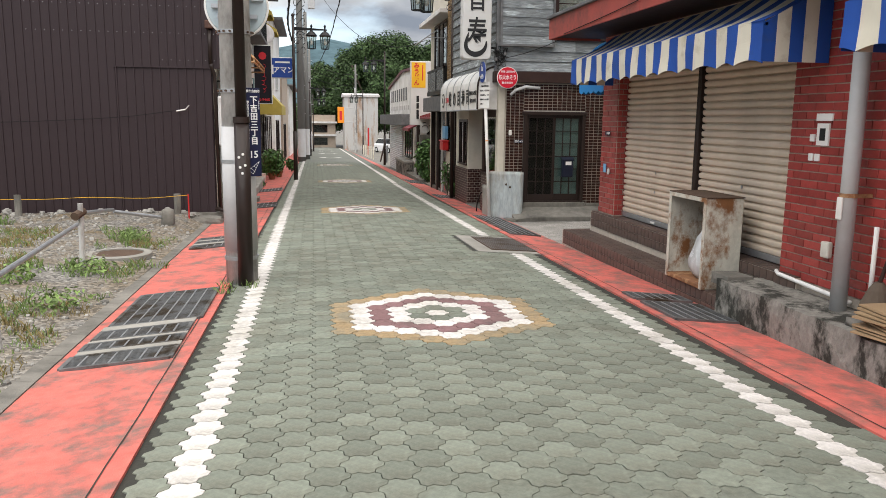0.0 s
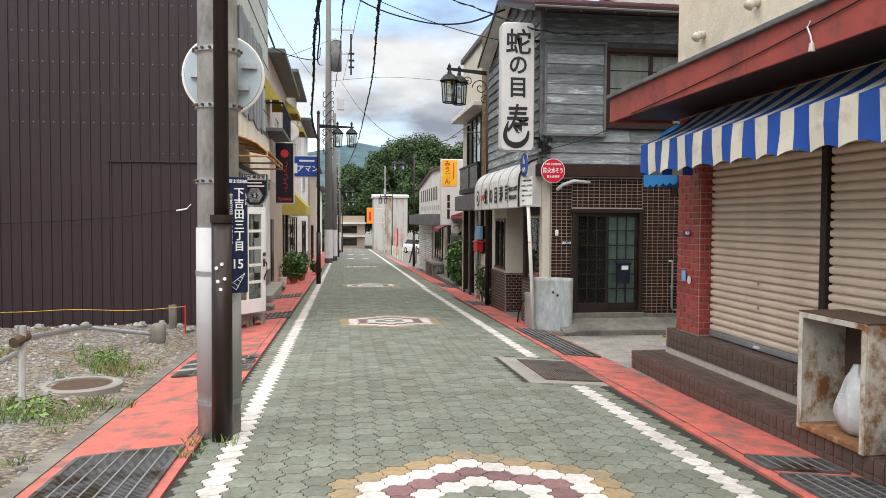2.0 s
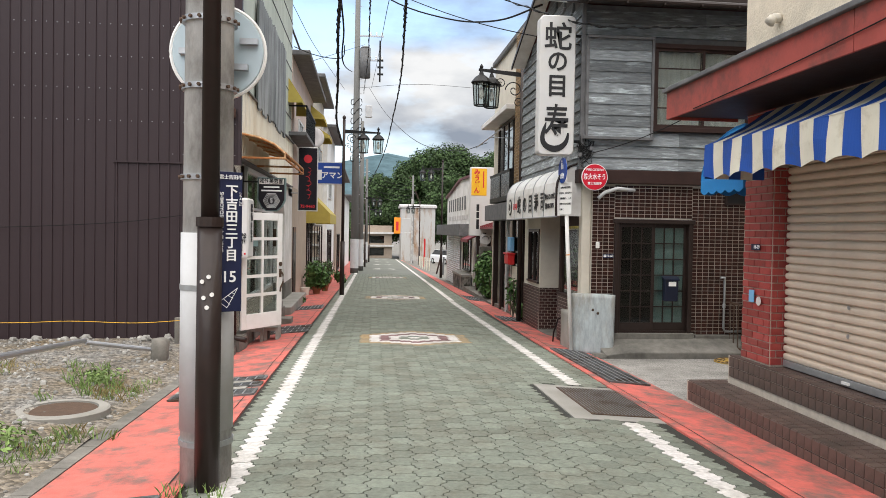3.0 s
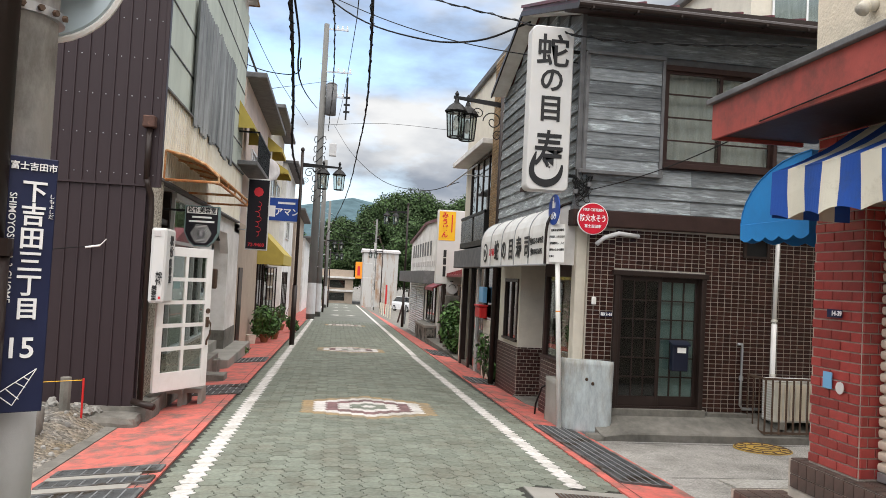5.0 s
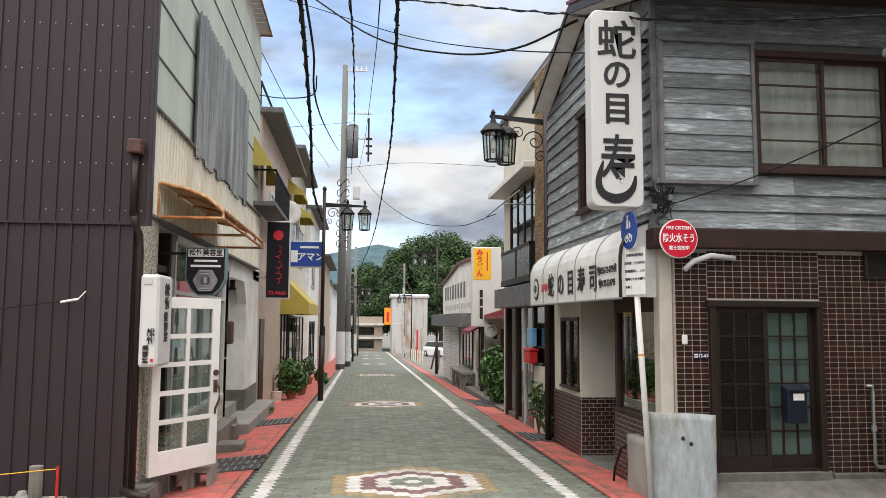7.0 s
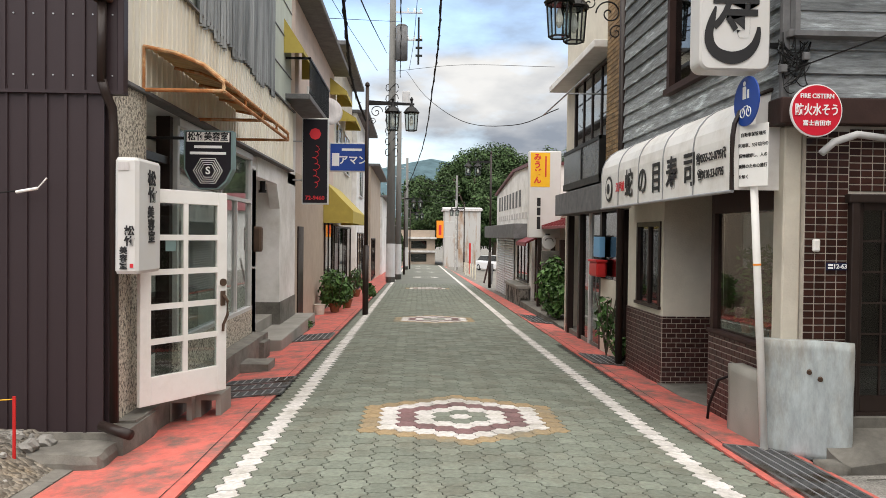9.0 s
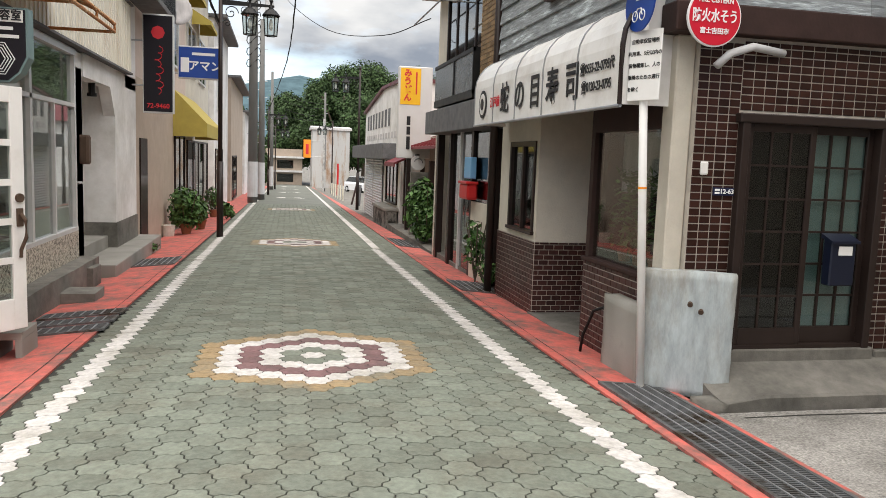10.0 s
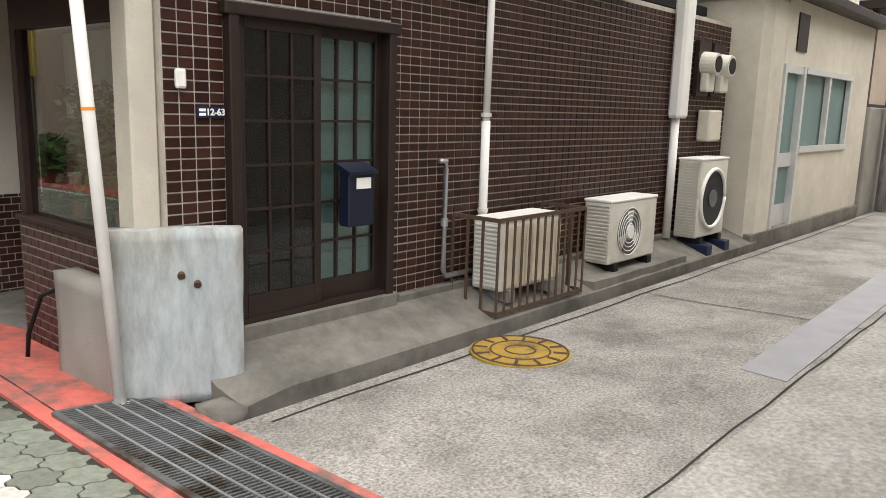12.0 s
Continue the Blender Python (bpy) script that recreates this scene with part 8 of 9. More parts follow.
for k in range(8):
    part("faded_letter", Mesh().box(4.535, 4.548, 42.6 - k * 0.9, 43.05 - k * 0.9, 2.35, 2.95), GREYWOOD, ns_)
for k in range(12):
    part("faded_letter", Mesh().box(4.535, 4.548, 42.8 - k * 0.72, 43.15 - k * 0.72, 1.92, 2.12), CURTAIN, ns_)
for y0 in (37.6, 40.4):
    me = Mesh()
    for r in range(24):
        me.prism([(4.5, -1.15 + r * 0.098), (4.47, -1.1 + r * 0.098), (4.5, -1.055 + r * 0.098)], "y", y0, y0 + 2.6)
    part("shutter", me, ALU, ns_, "grey roller shutter", kind="stuff")
opening(ns_, 4.54, 34.2, 36.6, -0.2, 1.1, -1, DKBROWN, ROOM_SHADE, 3)
thing("planter_wall", Mesh().box(4.15, 4.5, 33.8, 37.2, -1.2, -0.45, bev=0.02), CONC_OLD, "mossy brick planter below the shop window", "planter")
thing("window_ledge", Mesh().box(4.1, 4.55, 33.8, 37.2, -0.44, -0.34, bev=0.015), CONC_LIGHT, "pale stone ledge on the planter", "ledge")

# ---- farther down ----
wb = hub("white_warehouse", (7, 103, 0), "white windowless building with rust streaks", "building", kind="structure")
WRUST = surf("rust_streaked_white_wall", (0.44, 0.43, 0.41), 0.8, vary=0.1, scale=0.8, dirt=(0.252, 0.14, 0.07), dirt_scale=1.6, dirt_amount=0.35, dirt_edge=0.2, bump=0.05, streak=0.2)
part("wall", Mesh().box(4.6, 8.9, 101, 106, -3, 4.2), WRUST, wb)
part("roof", Mesh().prism([(100.8, 4.2), (106.2, 4.2), (106.2, 4.4), (103.5, 4.7), (100.8, 4.45)], "x", 4.4, 9.1), CURTAIN, wb, "pale ribbed roof edge")
rh = hub("red_roof_house", (13, 80, 0), "house with red roof beyond the car park", "building", kind="structure")
part("wall", Mesh().box(10, 18, 76, 88, -2.5, 3.2), WHITEWALL, rh)
part("roof", Mesh().prism([(75.5, 3.2), (88.5, 3.2), (82, 5.0)], "x", 9.6, 18.5), ROOFBRT, rh)
fb = hub("far_building", (-1, 110, 0), "pale far building across the end of the street", "building", kind="structure")
part("wall", Mesh().box(-6, 3.7, 109, 113, -3, 1.9), BEIGE, fb)
for k in range(3):
    for za_, zb_ in ((-0.5, 0.5), (-2.2, -1.2)):
        wnd = part("window", Mesh().box(-5 + k * 2.8, -3.0 + k * 2.8, 108.97, 109.01, za_, zb_), ROOM_SHADE, fb)
        part("pane", Mesh().box(-5 + k * 2.8, -3.0 + k * 2.8, 108.95, 108.96, za_, zb_), DKGLASS, wnd)
for z in (0.75, -1.0):
    part("ledge", Mesh().box(-6.2, 3.9, 108.6, 108.99, z, z + 0.25), WHITEWALL, fb)
of = hub("orange_sign", (3.3, 80, 2), "tall orange projecting sign with black mark", "sign")
part("board", Mesh().box(2.95, 3.6, 80, 80.2, 1.0, 2.6, bev=0.02), SIGNORANGE, of)
part("mark", Mesh().box(3.15, 3.4, 79.98, 79.996, 1.3, 2.2), LETTERR, of)
part("post", Mesh().rod((4.75, 80.1, -2.0), (4.75, 80.1, 4.5), 0.1, seg=12).rod((3.5, 80.1, 2.5), (4.75, 80.1, 2.5), 0.03).rod((3.5, 80.1, 1.1), (4.75, 80.1, 1.1), 0.03), POLE, of)
thing("signal_post", Mesh().rod((5.0, 66, -1.6), (5.0, 66, 0.7), 0.07, seg=10), POSTRED, "red steel post by the car park", "post")
for k in range(6):
    thing("yellow_bollard", Mesh().rod((4.75 + 0.02 * k, 58 + k * 2.4, g(4.7, 58) - 0.25), (4.75 + 0.02 * k, 58 + k * 2.4, g(4.7, 58 + k * 2.4) + 0.9), 0.04, seg=8), CANVAS, "pale yellow wooden stake at the car park", "post", "car park stakes")
thing("leaning_post", Mesh().rod((4.65, 51, g(4.6, 51)), (4.95, 51.2, g(4.6, 51) + 1.2), 0.05, seg=8), DARKWOOD, "leaning dark timber post", "post", "timber posts")
thing("leaning_post", Mesh().rod((4.95, 50, g(4.6, 51)), (5.0, 50, g(4.6, 51) + 1.1), 0.06, seg=8), GREYWOOD, "short grey timber post", "post", "timber posts")


def car(x, y, rz, label):
    c = hub("parked_car", (x, y, g(4.6, y) - 0.06), label, "car", "parked cars")
    t = pose(x, y, g(4.6, y) - 0.06, 0, 0, rz)
    def at(me):
        me.v = [tuple(t @ Vector(p)) for p in me.v]
        return me
    sec = lambda yy, hw, z0, z1: [(-hw, yy, z0), (hw, yy, z0), (hw * 1.0, yy, z1 * 0.8), (hw * 0.92, yy, z1), (-hw * 0.92, yy, z1), (-hw, yy, z1 * 0.8)]
    part("body", at(Mesh().loft([sec(-2.0, 0.7, 0.3, 0.75), sec(-1.85, 0.8, 0.22, 0.92), sec(-0.9, 0.84, 0.2, 0.98), sec(1.3, 0.84, 0.2, 0.98), sec(1.9, 0.8, 0.22, 0.95), sec(2.0, 0.72, 0.35, 0.8)])), CARWHITE, c, smooth=False)
    part("cabin", at(Mesh().loft([[(-0.74, -1.0, 0.97), (0.74, -1.0, 0.97), (0.74, 1.75, 0.97), (-0.74, 1.75, 0.97)], [(-0.6, -0.35, 1.45), (0.6, -0.35, 1.45), (0.6, 1.35, 1.45), (-0.6, 1.35, 1.45)]])), DKGLASS, c, "dark windows")
    # inner cabin solid coloured near-black for the shade inside the car
    part("cabin_frame", at(Mesh().loft([[(-0.7, -0.9, 0.97), (0.7, -0.9, 0.97), (0.7, 1.65, 0.97), (-0.7, 1.65, 0.97)], [(-0.58, -0.3, 1.44), (0.58, -0.3, 1.44), (0.58, 1.3, 1.44), (-0.58, 1.3, 1.44)]])), ROOM_SHADE, c)
    part("roof", at(Mesh().box(-0.62, 0.62, -0.37, 1.37, 1.452, 1.5, bev=0.03)), CARWHITE, c)
    for sx in (-1, 1):
        for yy in (-1.25, 1.3):
            w_ = part("wheel", at(Mesh().rod((sx * 0.68, yy, 0.3), (sx * 0.86, yy, 0.3), 0.3, seg=20)), RUBBER, c)
            part("rim", at(Mesh().rod((sx * 0.861, yy, 0.3), (sx * 0.87, yy, 0.3), 0.18, seg=16)), ALU, w_)
        part("headlight", at(Mesh().box(sx * 0.5 - 0.14, sx * 0.5 + 0.14, -1.99, -1.9, 0.66, 0.8, bev=0.02)), LAMPGLASS, c)
    part("number_plate", at(Mesh().box(-0.17, 0.17, -2.03, -2.0, 0.4, 0.56)), WHITE, c)


car(8.6, 84.0, 25, "white car parked in the yard beside the street")

pab = hub("pale_apartment_house", (13, 28, 0), "tall pale rendered building behind the restaurant", "building", kind="structure")
part("wall", Mesh().box(11.1, 18, 24, 34, -1, 10.4), CREAMW, pab)
part("roof", Mesh().box(10.9, 18.2, 23.8, 34.2, 10.4, 10.6, bev=0.03), GREYWOOD, pab, "grey roof edge")
for xa in (11.75, 14.6):
    win_ = part("window", Mesh().box(xa, xa + 1.9, 23.985, 24.01, 8.75, 10.0), CURTAIN, pab)
    part("frame", Mesh().box(xa - 0.06, xa, 23.95, 24, 8.7, 10.05).box(xa + 1.9, xa + 1.96, 23.95, 24, 8.7, 10.05).box(xa, xa + 1.9, 23.95, 24, 10.0, 10.05).box(xa, xa + 1.9, 23.93, 24, 8.69, 8.75).box(xa + 0.92, xa + 0.98, 23.96, 24, 8.75, 10.0), ALU, win_)
    part("pane", Mesh().box(xa, xa + 1.9, 23.965, 23.97, 8.75, 10.0), GLASS, win_)


# trees
def tree(x, y, z0, h, r, seed):
    random.seed(seed)
    tr = hub("tree", (x, y, z0), "large dark green broadleaf tree at the end of the street", "tree", "trees at the street end")
    part("trunk", Mesh().tube([(x, y, z0), (x + 0.2, y, z0 + h * 0.25), (x - 0.1, y + 0.2, z0 + h * 0.5)], 0.35, 9), BARK, tr)
    for k in range(6):
        a = k * 1.05 + seed
        part("limb", Mesh().tube([(x, y, z0 + h * 0.3), (x + r * 0.4 * math.cos(a), y + r * 0.4 * math.sin(a), z0 + h * 0.55), (x + r * 0.7 * math.cos(a), y + r * 0.7 * math.sin(a), z0 + h * 0.75)], 0.12, 6), BARK, tr)
    lf = Mesh()
    for k in range(46):
        a, rr, hh = random.uniform(0, 6.28), r * math.sqrt(random.uniform(0, 1)) * 0.85, random.uniform(0.25, 0.95)
        shrink = math.sin(math.pi * min(1, 0.18 + hh * 0.75)) ** 0.7
        leaf_cloud(lf, (x + rr * shrink * math.cos(a), y + rr * shrink * math.sin(a), z0 + h * hh), (r * 0.34, r * 0.34, h * 0.12), 620, 0.17, 0.65)
    part("crown", lf, TREELEAF, tr, kind="stuff")


for i, (x, y, h, r) in enumerate(((1.6, 118, 11.6, 3.4), (6.4, 113, 13.2, 4.0), (9.0, 111, 15.0, 4.6), (13.2, 112, 15.6, 4.8), (17.6, 112, 15.4, 4.8), (22.2, 113, 15.8, 5), (27.0, 114, 14.5, 5), (7.2, 116, 13.6, 4.2), (11.2, 108, 11.5, 3.8), (15.6, 109, 11.5, 4.0), (20.0, 108, 11.5, 4.2), (24.6, 109, 11.5, 4.6), (3.4, 119, 11.6, 3.6), (-4.5, 104, 9, 3.0), (13.4, 97, 6.0, 2.4), (-1.6, 88, 5.5, 1.5))):
    tree(x, y, -2.6, h, r, 100 + i)
random.seed(5)
# forested hills behind, their colour shifted to blue for distance haze
hl = Mesh()
nx, ny = 60, 10
for j in range(ny + 1):
    for i in range(nx + 1):
        x = -700 + 1500 * i / nx
        y = 700 + 500 * j / ny
        ridge = 96 * math.exp(-((x - 10) / 190) ** 2) + 60 * math.exp(-((x + 330) / 200) ** 2) + 62 * math.exp(-((x - 420) / 240) ** 2)
        z = -8 + (ridge + 9 * noise.noise((x * 0.012, y * 0.012, 0)) + 3 * noise.noise((x * 0.06, y * 0.06, 2))) * smooth01(j / ny * 1.6)
        hl.v.append((x, y, z))
for j in range(ny):
    for i in range(nx):
        a = j * (nx + 1) + i
        hl.f.append((a, a + 1, a + nx + 2, a + nx + 1))
        hl.k.append(0)
thing("backdrop_hill", hl, HILL, "distant forested hill, haze painted in as blue-green", "hill", kind="structure", smooth=True)

# ---- side lane: air conditioners, pipes, annex ----
def pipe_run(name, pts, r, mat, label):
    return thing(name, Mesh().tube(bend(pts, 4), r, 10), mat, label, "pipe", smooth=True)


wp = hub("white_pipe", (6.47, 14.93, 0), "white plastic pipe climbing the tiled wall", "pipe")
part("pipe", Mesh().rod((6.47, 14.93, -0.1), (6.47, 14.93, 1.05), 0.035).rod((6.47, 14.93, 1.05), (6.49, 14.93, 2.5), 0.028), WHITE, wp, smooth=True)
for z in (0.35, 1.08):
    part("clip", Mesh().rod((6.47, 14.93, z), (6.47, 14.93, z + 0.03), 0.042), ACWHITE, wp)
gpz = hub("grey_pipe", (6.0, 14.93, 0), "thin grey water pipe on the tiled wall", "pipe")
part("pipe", Mesh().tube([(5.96, 14.94, 0.76), (6.02, 14.93, 0.76), (6.02, 14.93, 0.7), (6.02, 14.93, -0.05), (6.05, 14.93, -0.1), (6.35, 14.93, -0.1)], 0.02, 10), GALV, gpz, smooth=True)
part("joint", Mesh().rod((6.02, 14.93, 0.28), (6.02, 14.93, 0.34), 0.028), GALV, gpz)
duct = hub("white_duct", (9.72, 14.9, 1), "white pipe cover and duct on the tiled wall", "pipe")
part("cover", Mesh().box(9.62, 9.86, 14.82, 14.96, 1.1, 2.5, bev=0.03), WHITE, duct)
part("pipe", Mesh().rod((9.72, 14.9, -0.2), (9.72, 14.9, 1.1), 0.045), WHITE, duct, smooth=True)
for k, x in enumerate((10.35, 10.75)):
    mt = hub("electric_meter", (x, 14.88, 1.7), "grey round electric meter on a backing board", "meter", "electric meters")
    part("board", Mesh().box(x - 0.16, x + 0.16, 14.9, 14.955, 1.35, 1.95), DKBROWN, mt)
    part("case", Mesh().rod((x, 14.9, 1.7), (x, 14.74, 1.7), 0.14, 0.12, 20).box(x - 0.1, x + 0.1, 14.8, 14.9, 1.4, 1.6, bev=0.02), ACWHITE, mt)
    part("dial", Mesh().rod((x, 14.739, 1.7), (x, 14.73, 1.7), 0.09, seg=20), BLACK, mt)
thing("fuse_box", Mesh().box(10.4, 10.75, 14.8, 14.955, 0.85, 1.2, bev=0.02), CREAMW, "cream metal box below the meters", "box")


def ac_unit(x0, x1, y0, y1, z0, z1, kind_, label):
    a = hub("air_conditioner", ((x0 + x1) / 2, (y0 + y1) / 2, z0), label, "air conditioner", "outdoor units")
    part("case", Mesh().box(x0, x1, y0, y1, z0 + 0.03, z1 - 0.025, bev=0.012), ACWHITE, a)
    part("top", Mesh().box(x0 - 0.008, x1 + 0.008, y0 - 0.008, y1 + 0.008, z1 - 0.024, z1, bev=0.008), WHITE, a, "white top sheet")
    cx, cz, r = x0 + (x1 - x0) * 0.4, (z0 + z1) / 2, (z1 - z0) * 0.36
    if kind_ == "grille":
        gr = Mesh()
        for k in range(6):
            rr = r * (k + 1) / 6
            gr.tube([(cx + rr * math.cos(t), y0 - 0.012, cz + rr * math.sin(t)) for t in (2 * math.pi * i / 28 for i in range(29))], 0.004, 4)
        # grey disc on the closed case paints the shade behind the guard
        part("fan_opening_shade", Mesh().rod((cx, y0 - 0.001, cz), (cx, y0 - 0.004, cz), r, seg=30), GREYWOOD, a, "dark disc painted as the shaded fan opening")
        part("fan_guard", gr, WHITE, a)
        bl = Mesh()
        for k in range(3):
            t = 1.57 + k * 2.094
            bl.prism([(cx + 0.05 * math.cos(t - 0.4), cz + 0.05 * math.sin(t - 0.4)), (cx + r * 0.92 * math.cos(t - 0.32), cz + r * 0.92 * math.sin(t - 0.32)), (cx + r * 0.92 * math.cos(t + 0.32), cz + r * 0.92 * math.sin(t + 0.32)), (cx + 0.05 * math.cos(t + 0.4), cz + 0.05 * math.sin(t + 0.4))], "y", y0 - 0.008, y0 - 0.005)
        part("fan_blade", bl, CURTAIN, a)
        part("fan_hub", Mesh().rod((cx, y0 - 0.004, cz), (cx, y0 - 0.022, cz), r * 0.28, seg=20), WHITE, a)
    elif kind_ == "open":
        part("fan_ring", Mesh().tube([(cx + 0.06 + r * math.cos(t), y0 - 0.012, cz + r * math.sin(t)) for t in (2 * math.pi * i / 32 for i in range(33))], 0.022, 8), WHITE, a, smooth=True)
        # black disc on the closed case paints the fan hole's shade
        part("fan_opening_shade", Mesh().rod((cx + 0.06, y0 - 0.001, cz), (cx + 0.06, y0 - 0.005, cz), r, seg=32), BLACK, a)
        part("fan_hub", Mesh().rod((cx + 0.06, y0 - 0.005, cz), (cx + 0.06, y0 - 0.02, cz), r * 0.3, seg=16), GREYWOOD, a)
    sl_ = Mesh()
    for z in span(z0 + 0.06, z1 - 0.06, 0.033):
        sl_.box(x0 - 0.012, x0 - 0.001, y0 + 0.02, y1 - 0.03, z, z + 0.013)
    part("side_louvre", sl_, WHITE if kind_ == "plain" else ACWHITE, a, kind="stuff")
    for x in (x0 + 0.08, x1 - 0.16):
        part("foot", Mesh().box(x, x + 0.08, y0 - 0.02, y1 - 0.02, z0 - 0.04 if kind_ != "plain" else z0 - 0.06, z0 + 0.03), BLACK if kind_ != "plain" else CONC_LIGHT, a)
    return a


a1 = ac_unit(6.3, 7.08, 14.6, 14.88, -0.24, 0.34, "plain", "old white outdoor unit inside a rusty cage")
sl_ = Mesh()
for x in span(6.36, 7.02, 0.085):
    sl_.box(x, x + 0.05, 14.588, 14.599, -0.18, 0.28)
part("front_louvre", sl_, CREAM, a1, "yellowed vertical louvres", kind="stuff")
ac_unit(7.95, 8.85, 14.62, 14.9, -0.26, 0.36, "grille", "white outdoor unit with round fan guard")
ac_unit(9.85, 10.6, 14.62, 14.88, -0.22, 0.68, "open", "taller white outdoor unit with open round fan hole")
thing("unit_plinth", rough_block(7.5, 9.4, 14.5, 14.94, -0.4, -0.3, 0.008, 0.15), CONC, "mossy concrete slab under the outdoor unit", "slab")
for x in (9.9, 10.4):
    thing("mounting_block", Mesh().box(x, x + 0.15, 14.5, 14.9, -0.38, -0.26, bev=0.01), NAVY, "dark blue plastic mounting block under the outdoor unit", "block", "mounting blocks")
cg = hub("rusty_cage", (6.6, 14.7, -0.36), "rusty flat-bar cage round the outdoor unit", "cage")
CX0, CX1, CY0, CY1, CZ0, CZ1 = 6.12, 7.3, 14.5, 14.93, -0.35, 0.36
for z in (CZ0 + 0.02, CZ1):
    part("rail", Mesh().box(CX0, CX1, CY0 - 0.006, CY0 + 0.006, z - 0.015, z + 0.015), IRON, cg)
    part("rail", Mesh().box(CX0 - 0.006, CX0 + 0.006, CY0, CY1, z - 0.015, z + 0.015), IRON, cg)
    part("rail", Mesh().box(CX1 - 0.006, CX1 + 0.006, CY0, CY1, z - 0.015, z + 0.015), IRON, cg)
for x in span(CX0, CX1, 0.098):
    part("bar", Mesh().box(x - 0.012, x + 0.012, CY0 - 0.004, CY0 + 0.004, CZ0, CZ1), IRON, cg)
for x in (CX0, CX1):
    for y in span(CY0, CY1, 0.15)[1:]:
        part("bar", Mesh().box(x - 0.004, x + 0.004, y - 0.012, y + 0.012, CZ0, CZ1), IRON, cg)
an = hub("cream_annex", (13, 15, 0), "cream rendered annex with side door and window", "building", kind="structure")
part("rounded_corner", Mesh().box(11.25, 11.92, 14.52, 17, -0.6, 2.6, bev=0.1), CREAMW, an)
for xa, xb, ya, za_, zb_ in ((12.76, 16.2, 14.55, -0.6, 0.72), (12.76, 16.2, 14.55, 1.8, 2.6), (11.92, 12.76, 14.55, 1.8, 2.6), (15.1, 16.2, 14.55, 0.72, 1.8), (11.92, 15.1, 14.8, -0.6, 1.8)):
    part("wall", Mesh().box(xa, xb, ya, 17, za_, zb_), CREAMW, an)
part("upper_storey", Mesh().box(11.2, 18, 15.3, 20, 2.8, 5.4), CREAMW, an)
part("roof_edge", Mesh().box(11.1, 16.3, 14.3, 17, 2.6, 2.72, bev=0.01), DKBROWN, an)
part("vent", Mesh().box(12.3, 12.7, 14.53, 14.56, 1.98, 2.45), DKBROWN, an, "dark louvred vent")
part("plinth", Mesh().box(11.22, 16.2, 14.5, 14.6, -0.6, -0.28, bev=0.01), CONC, an)
part("door_leaf", Mesh().box(11.97, 12.7, 14.6, 14.64, -0.3, 0.0).box(11.97, 12.7, 14.58, 14.64, 0.5, 0.68).box(11.92, 12.0, 14.52, 14.66, -0.3, 1.8).box(12.68, 12.76, 14.52, 14.66, -0.3, 1.8).box(12.0, 12.68, 14.54, 14.66, 1.7, 1.8), ALU, an, "aluminium door")
part("door_glass", Mesh().box(12.0, 12.68, 14.61, 14.62, -0.25, 1.7), TEALCURT, an)
part("window_frame", Mesh().box(12.8, 15.1, 14.52, 14.6, 0.68, 0.76).box(12.8, 15.1, 14.52, 14.6, 1.72, 1.8).box(13.9, 13.98, 14.53, 14.6, 0.76, 1.72).box(15.02, 15.1, 14.53, 14.6, 0.76, 1.72), ALU, an)
part("window_glass", Mesh().box(12.8, 15.1, 14.62, 14.63, 0.75, 1.72), TEALCURT, an)
gw = hub("grey_lane_houses", (19, 15.5, 0), "grey rendered wall and dark timber sheds along the lane", "building", kind="structure")
part("wall", Mesh().box(16.3, 18.4, 14.5, 15.2, -0.6, 1.35, bev=0.02), CONC_LIGHT, gw)
part("shed", Mesh().box(18.5, 30, 15.2, 19, -0.6, 3.2), BEIGE, gw)
part("shed_roof", Mesh().box(18.3, 30.2, 14.8, 19.2, 3.2, 3.35), DKBROWN, gw)
part("shed_posts", Mesh().box(18.6, 18.75, 15.1, 15.2, -0.6, 3.2).box(20.6, 20.75, 15.1, 15.2, -0.6, 3.2).box(18.6, 22, 15.12, 15.2, 1.3, 1.45), DARKWOOD, gw)
thing("utility_pole", Mesh().rod((17.2, 14.3, -0.45), (17.2, 14.3, 8), 0.15, 0.12, 16), POLE, "grey concrete pole beside the lane", "utility pole", smooth=True)
clh = plain_house("lane_house", -4, 10.45, 12.1, 5, CREAMW, "plain house closing the lane's south side", xback=40, zbot=-1)
# manhole, joints and patch in the lane
mh = hub("manhole_cover", (5.85, 14.1, -0.44), "yellow painted round iron manhole cover with relief", "manhole cover")
zc = lane(5.85, 14.1) + 0.012
part("lid", Mesh().turned((5.85, 14.08, zc - 0.02), [(0.34, 0), (0.34, 0.022), (0.3, 0.026)], 40), GOLD, mh)
for k in range(12):
    t = 2 * math.pi * k / 12
    part("relief", Mesh().rod((5.85 + 0.22 * math.cos(t), 14.08 + 0.22 * math.sin(t), zc + 0.004), (5.85 + 0.31 * math.cos(t), 14.08 + 0.31 * math.sin(t), zc + 0.004), 0.012, seg=5), IRON, mh)
for r in (0.1, 0.2, 0.32):
    part("ring", Mesh().tube([(5.85 + r * math.cos(t), 14.08 + r * math.sin(t), zc + 0.006) for t in (2 * math.pi * i / 36 for i in range(37))], 0.007, 4), IRON, mh)
for k in range(6):
    t = 2 * math.pi * k / 6
    part("flower", Mesh().turned((5.85 + 0.145 * math.cos(t), 14.08 + 0.145 * math.sin(t), zc + 0.002), [(0.035, 0), (0.03, 0.008), (0.01, 0.009)], 8), GOLD, mh)
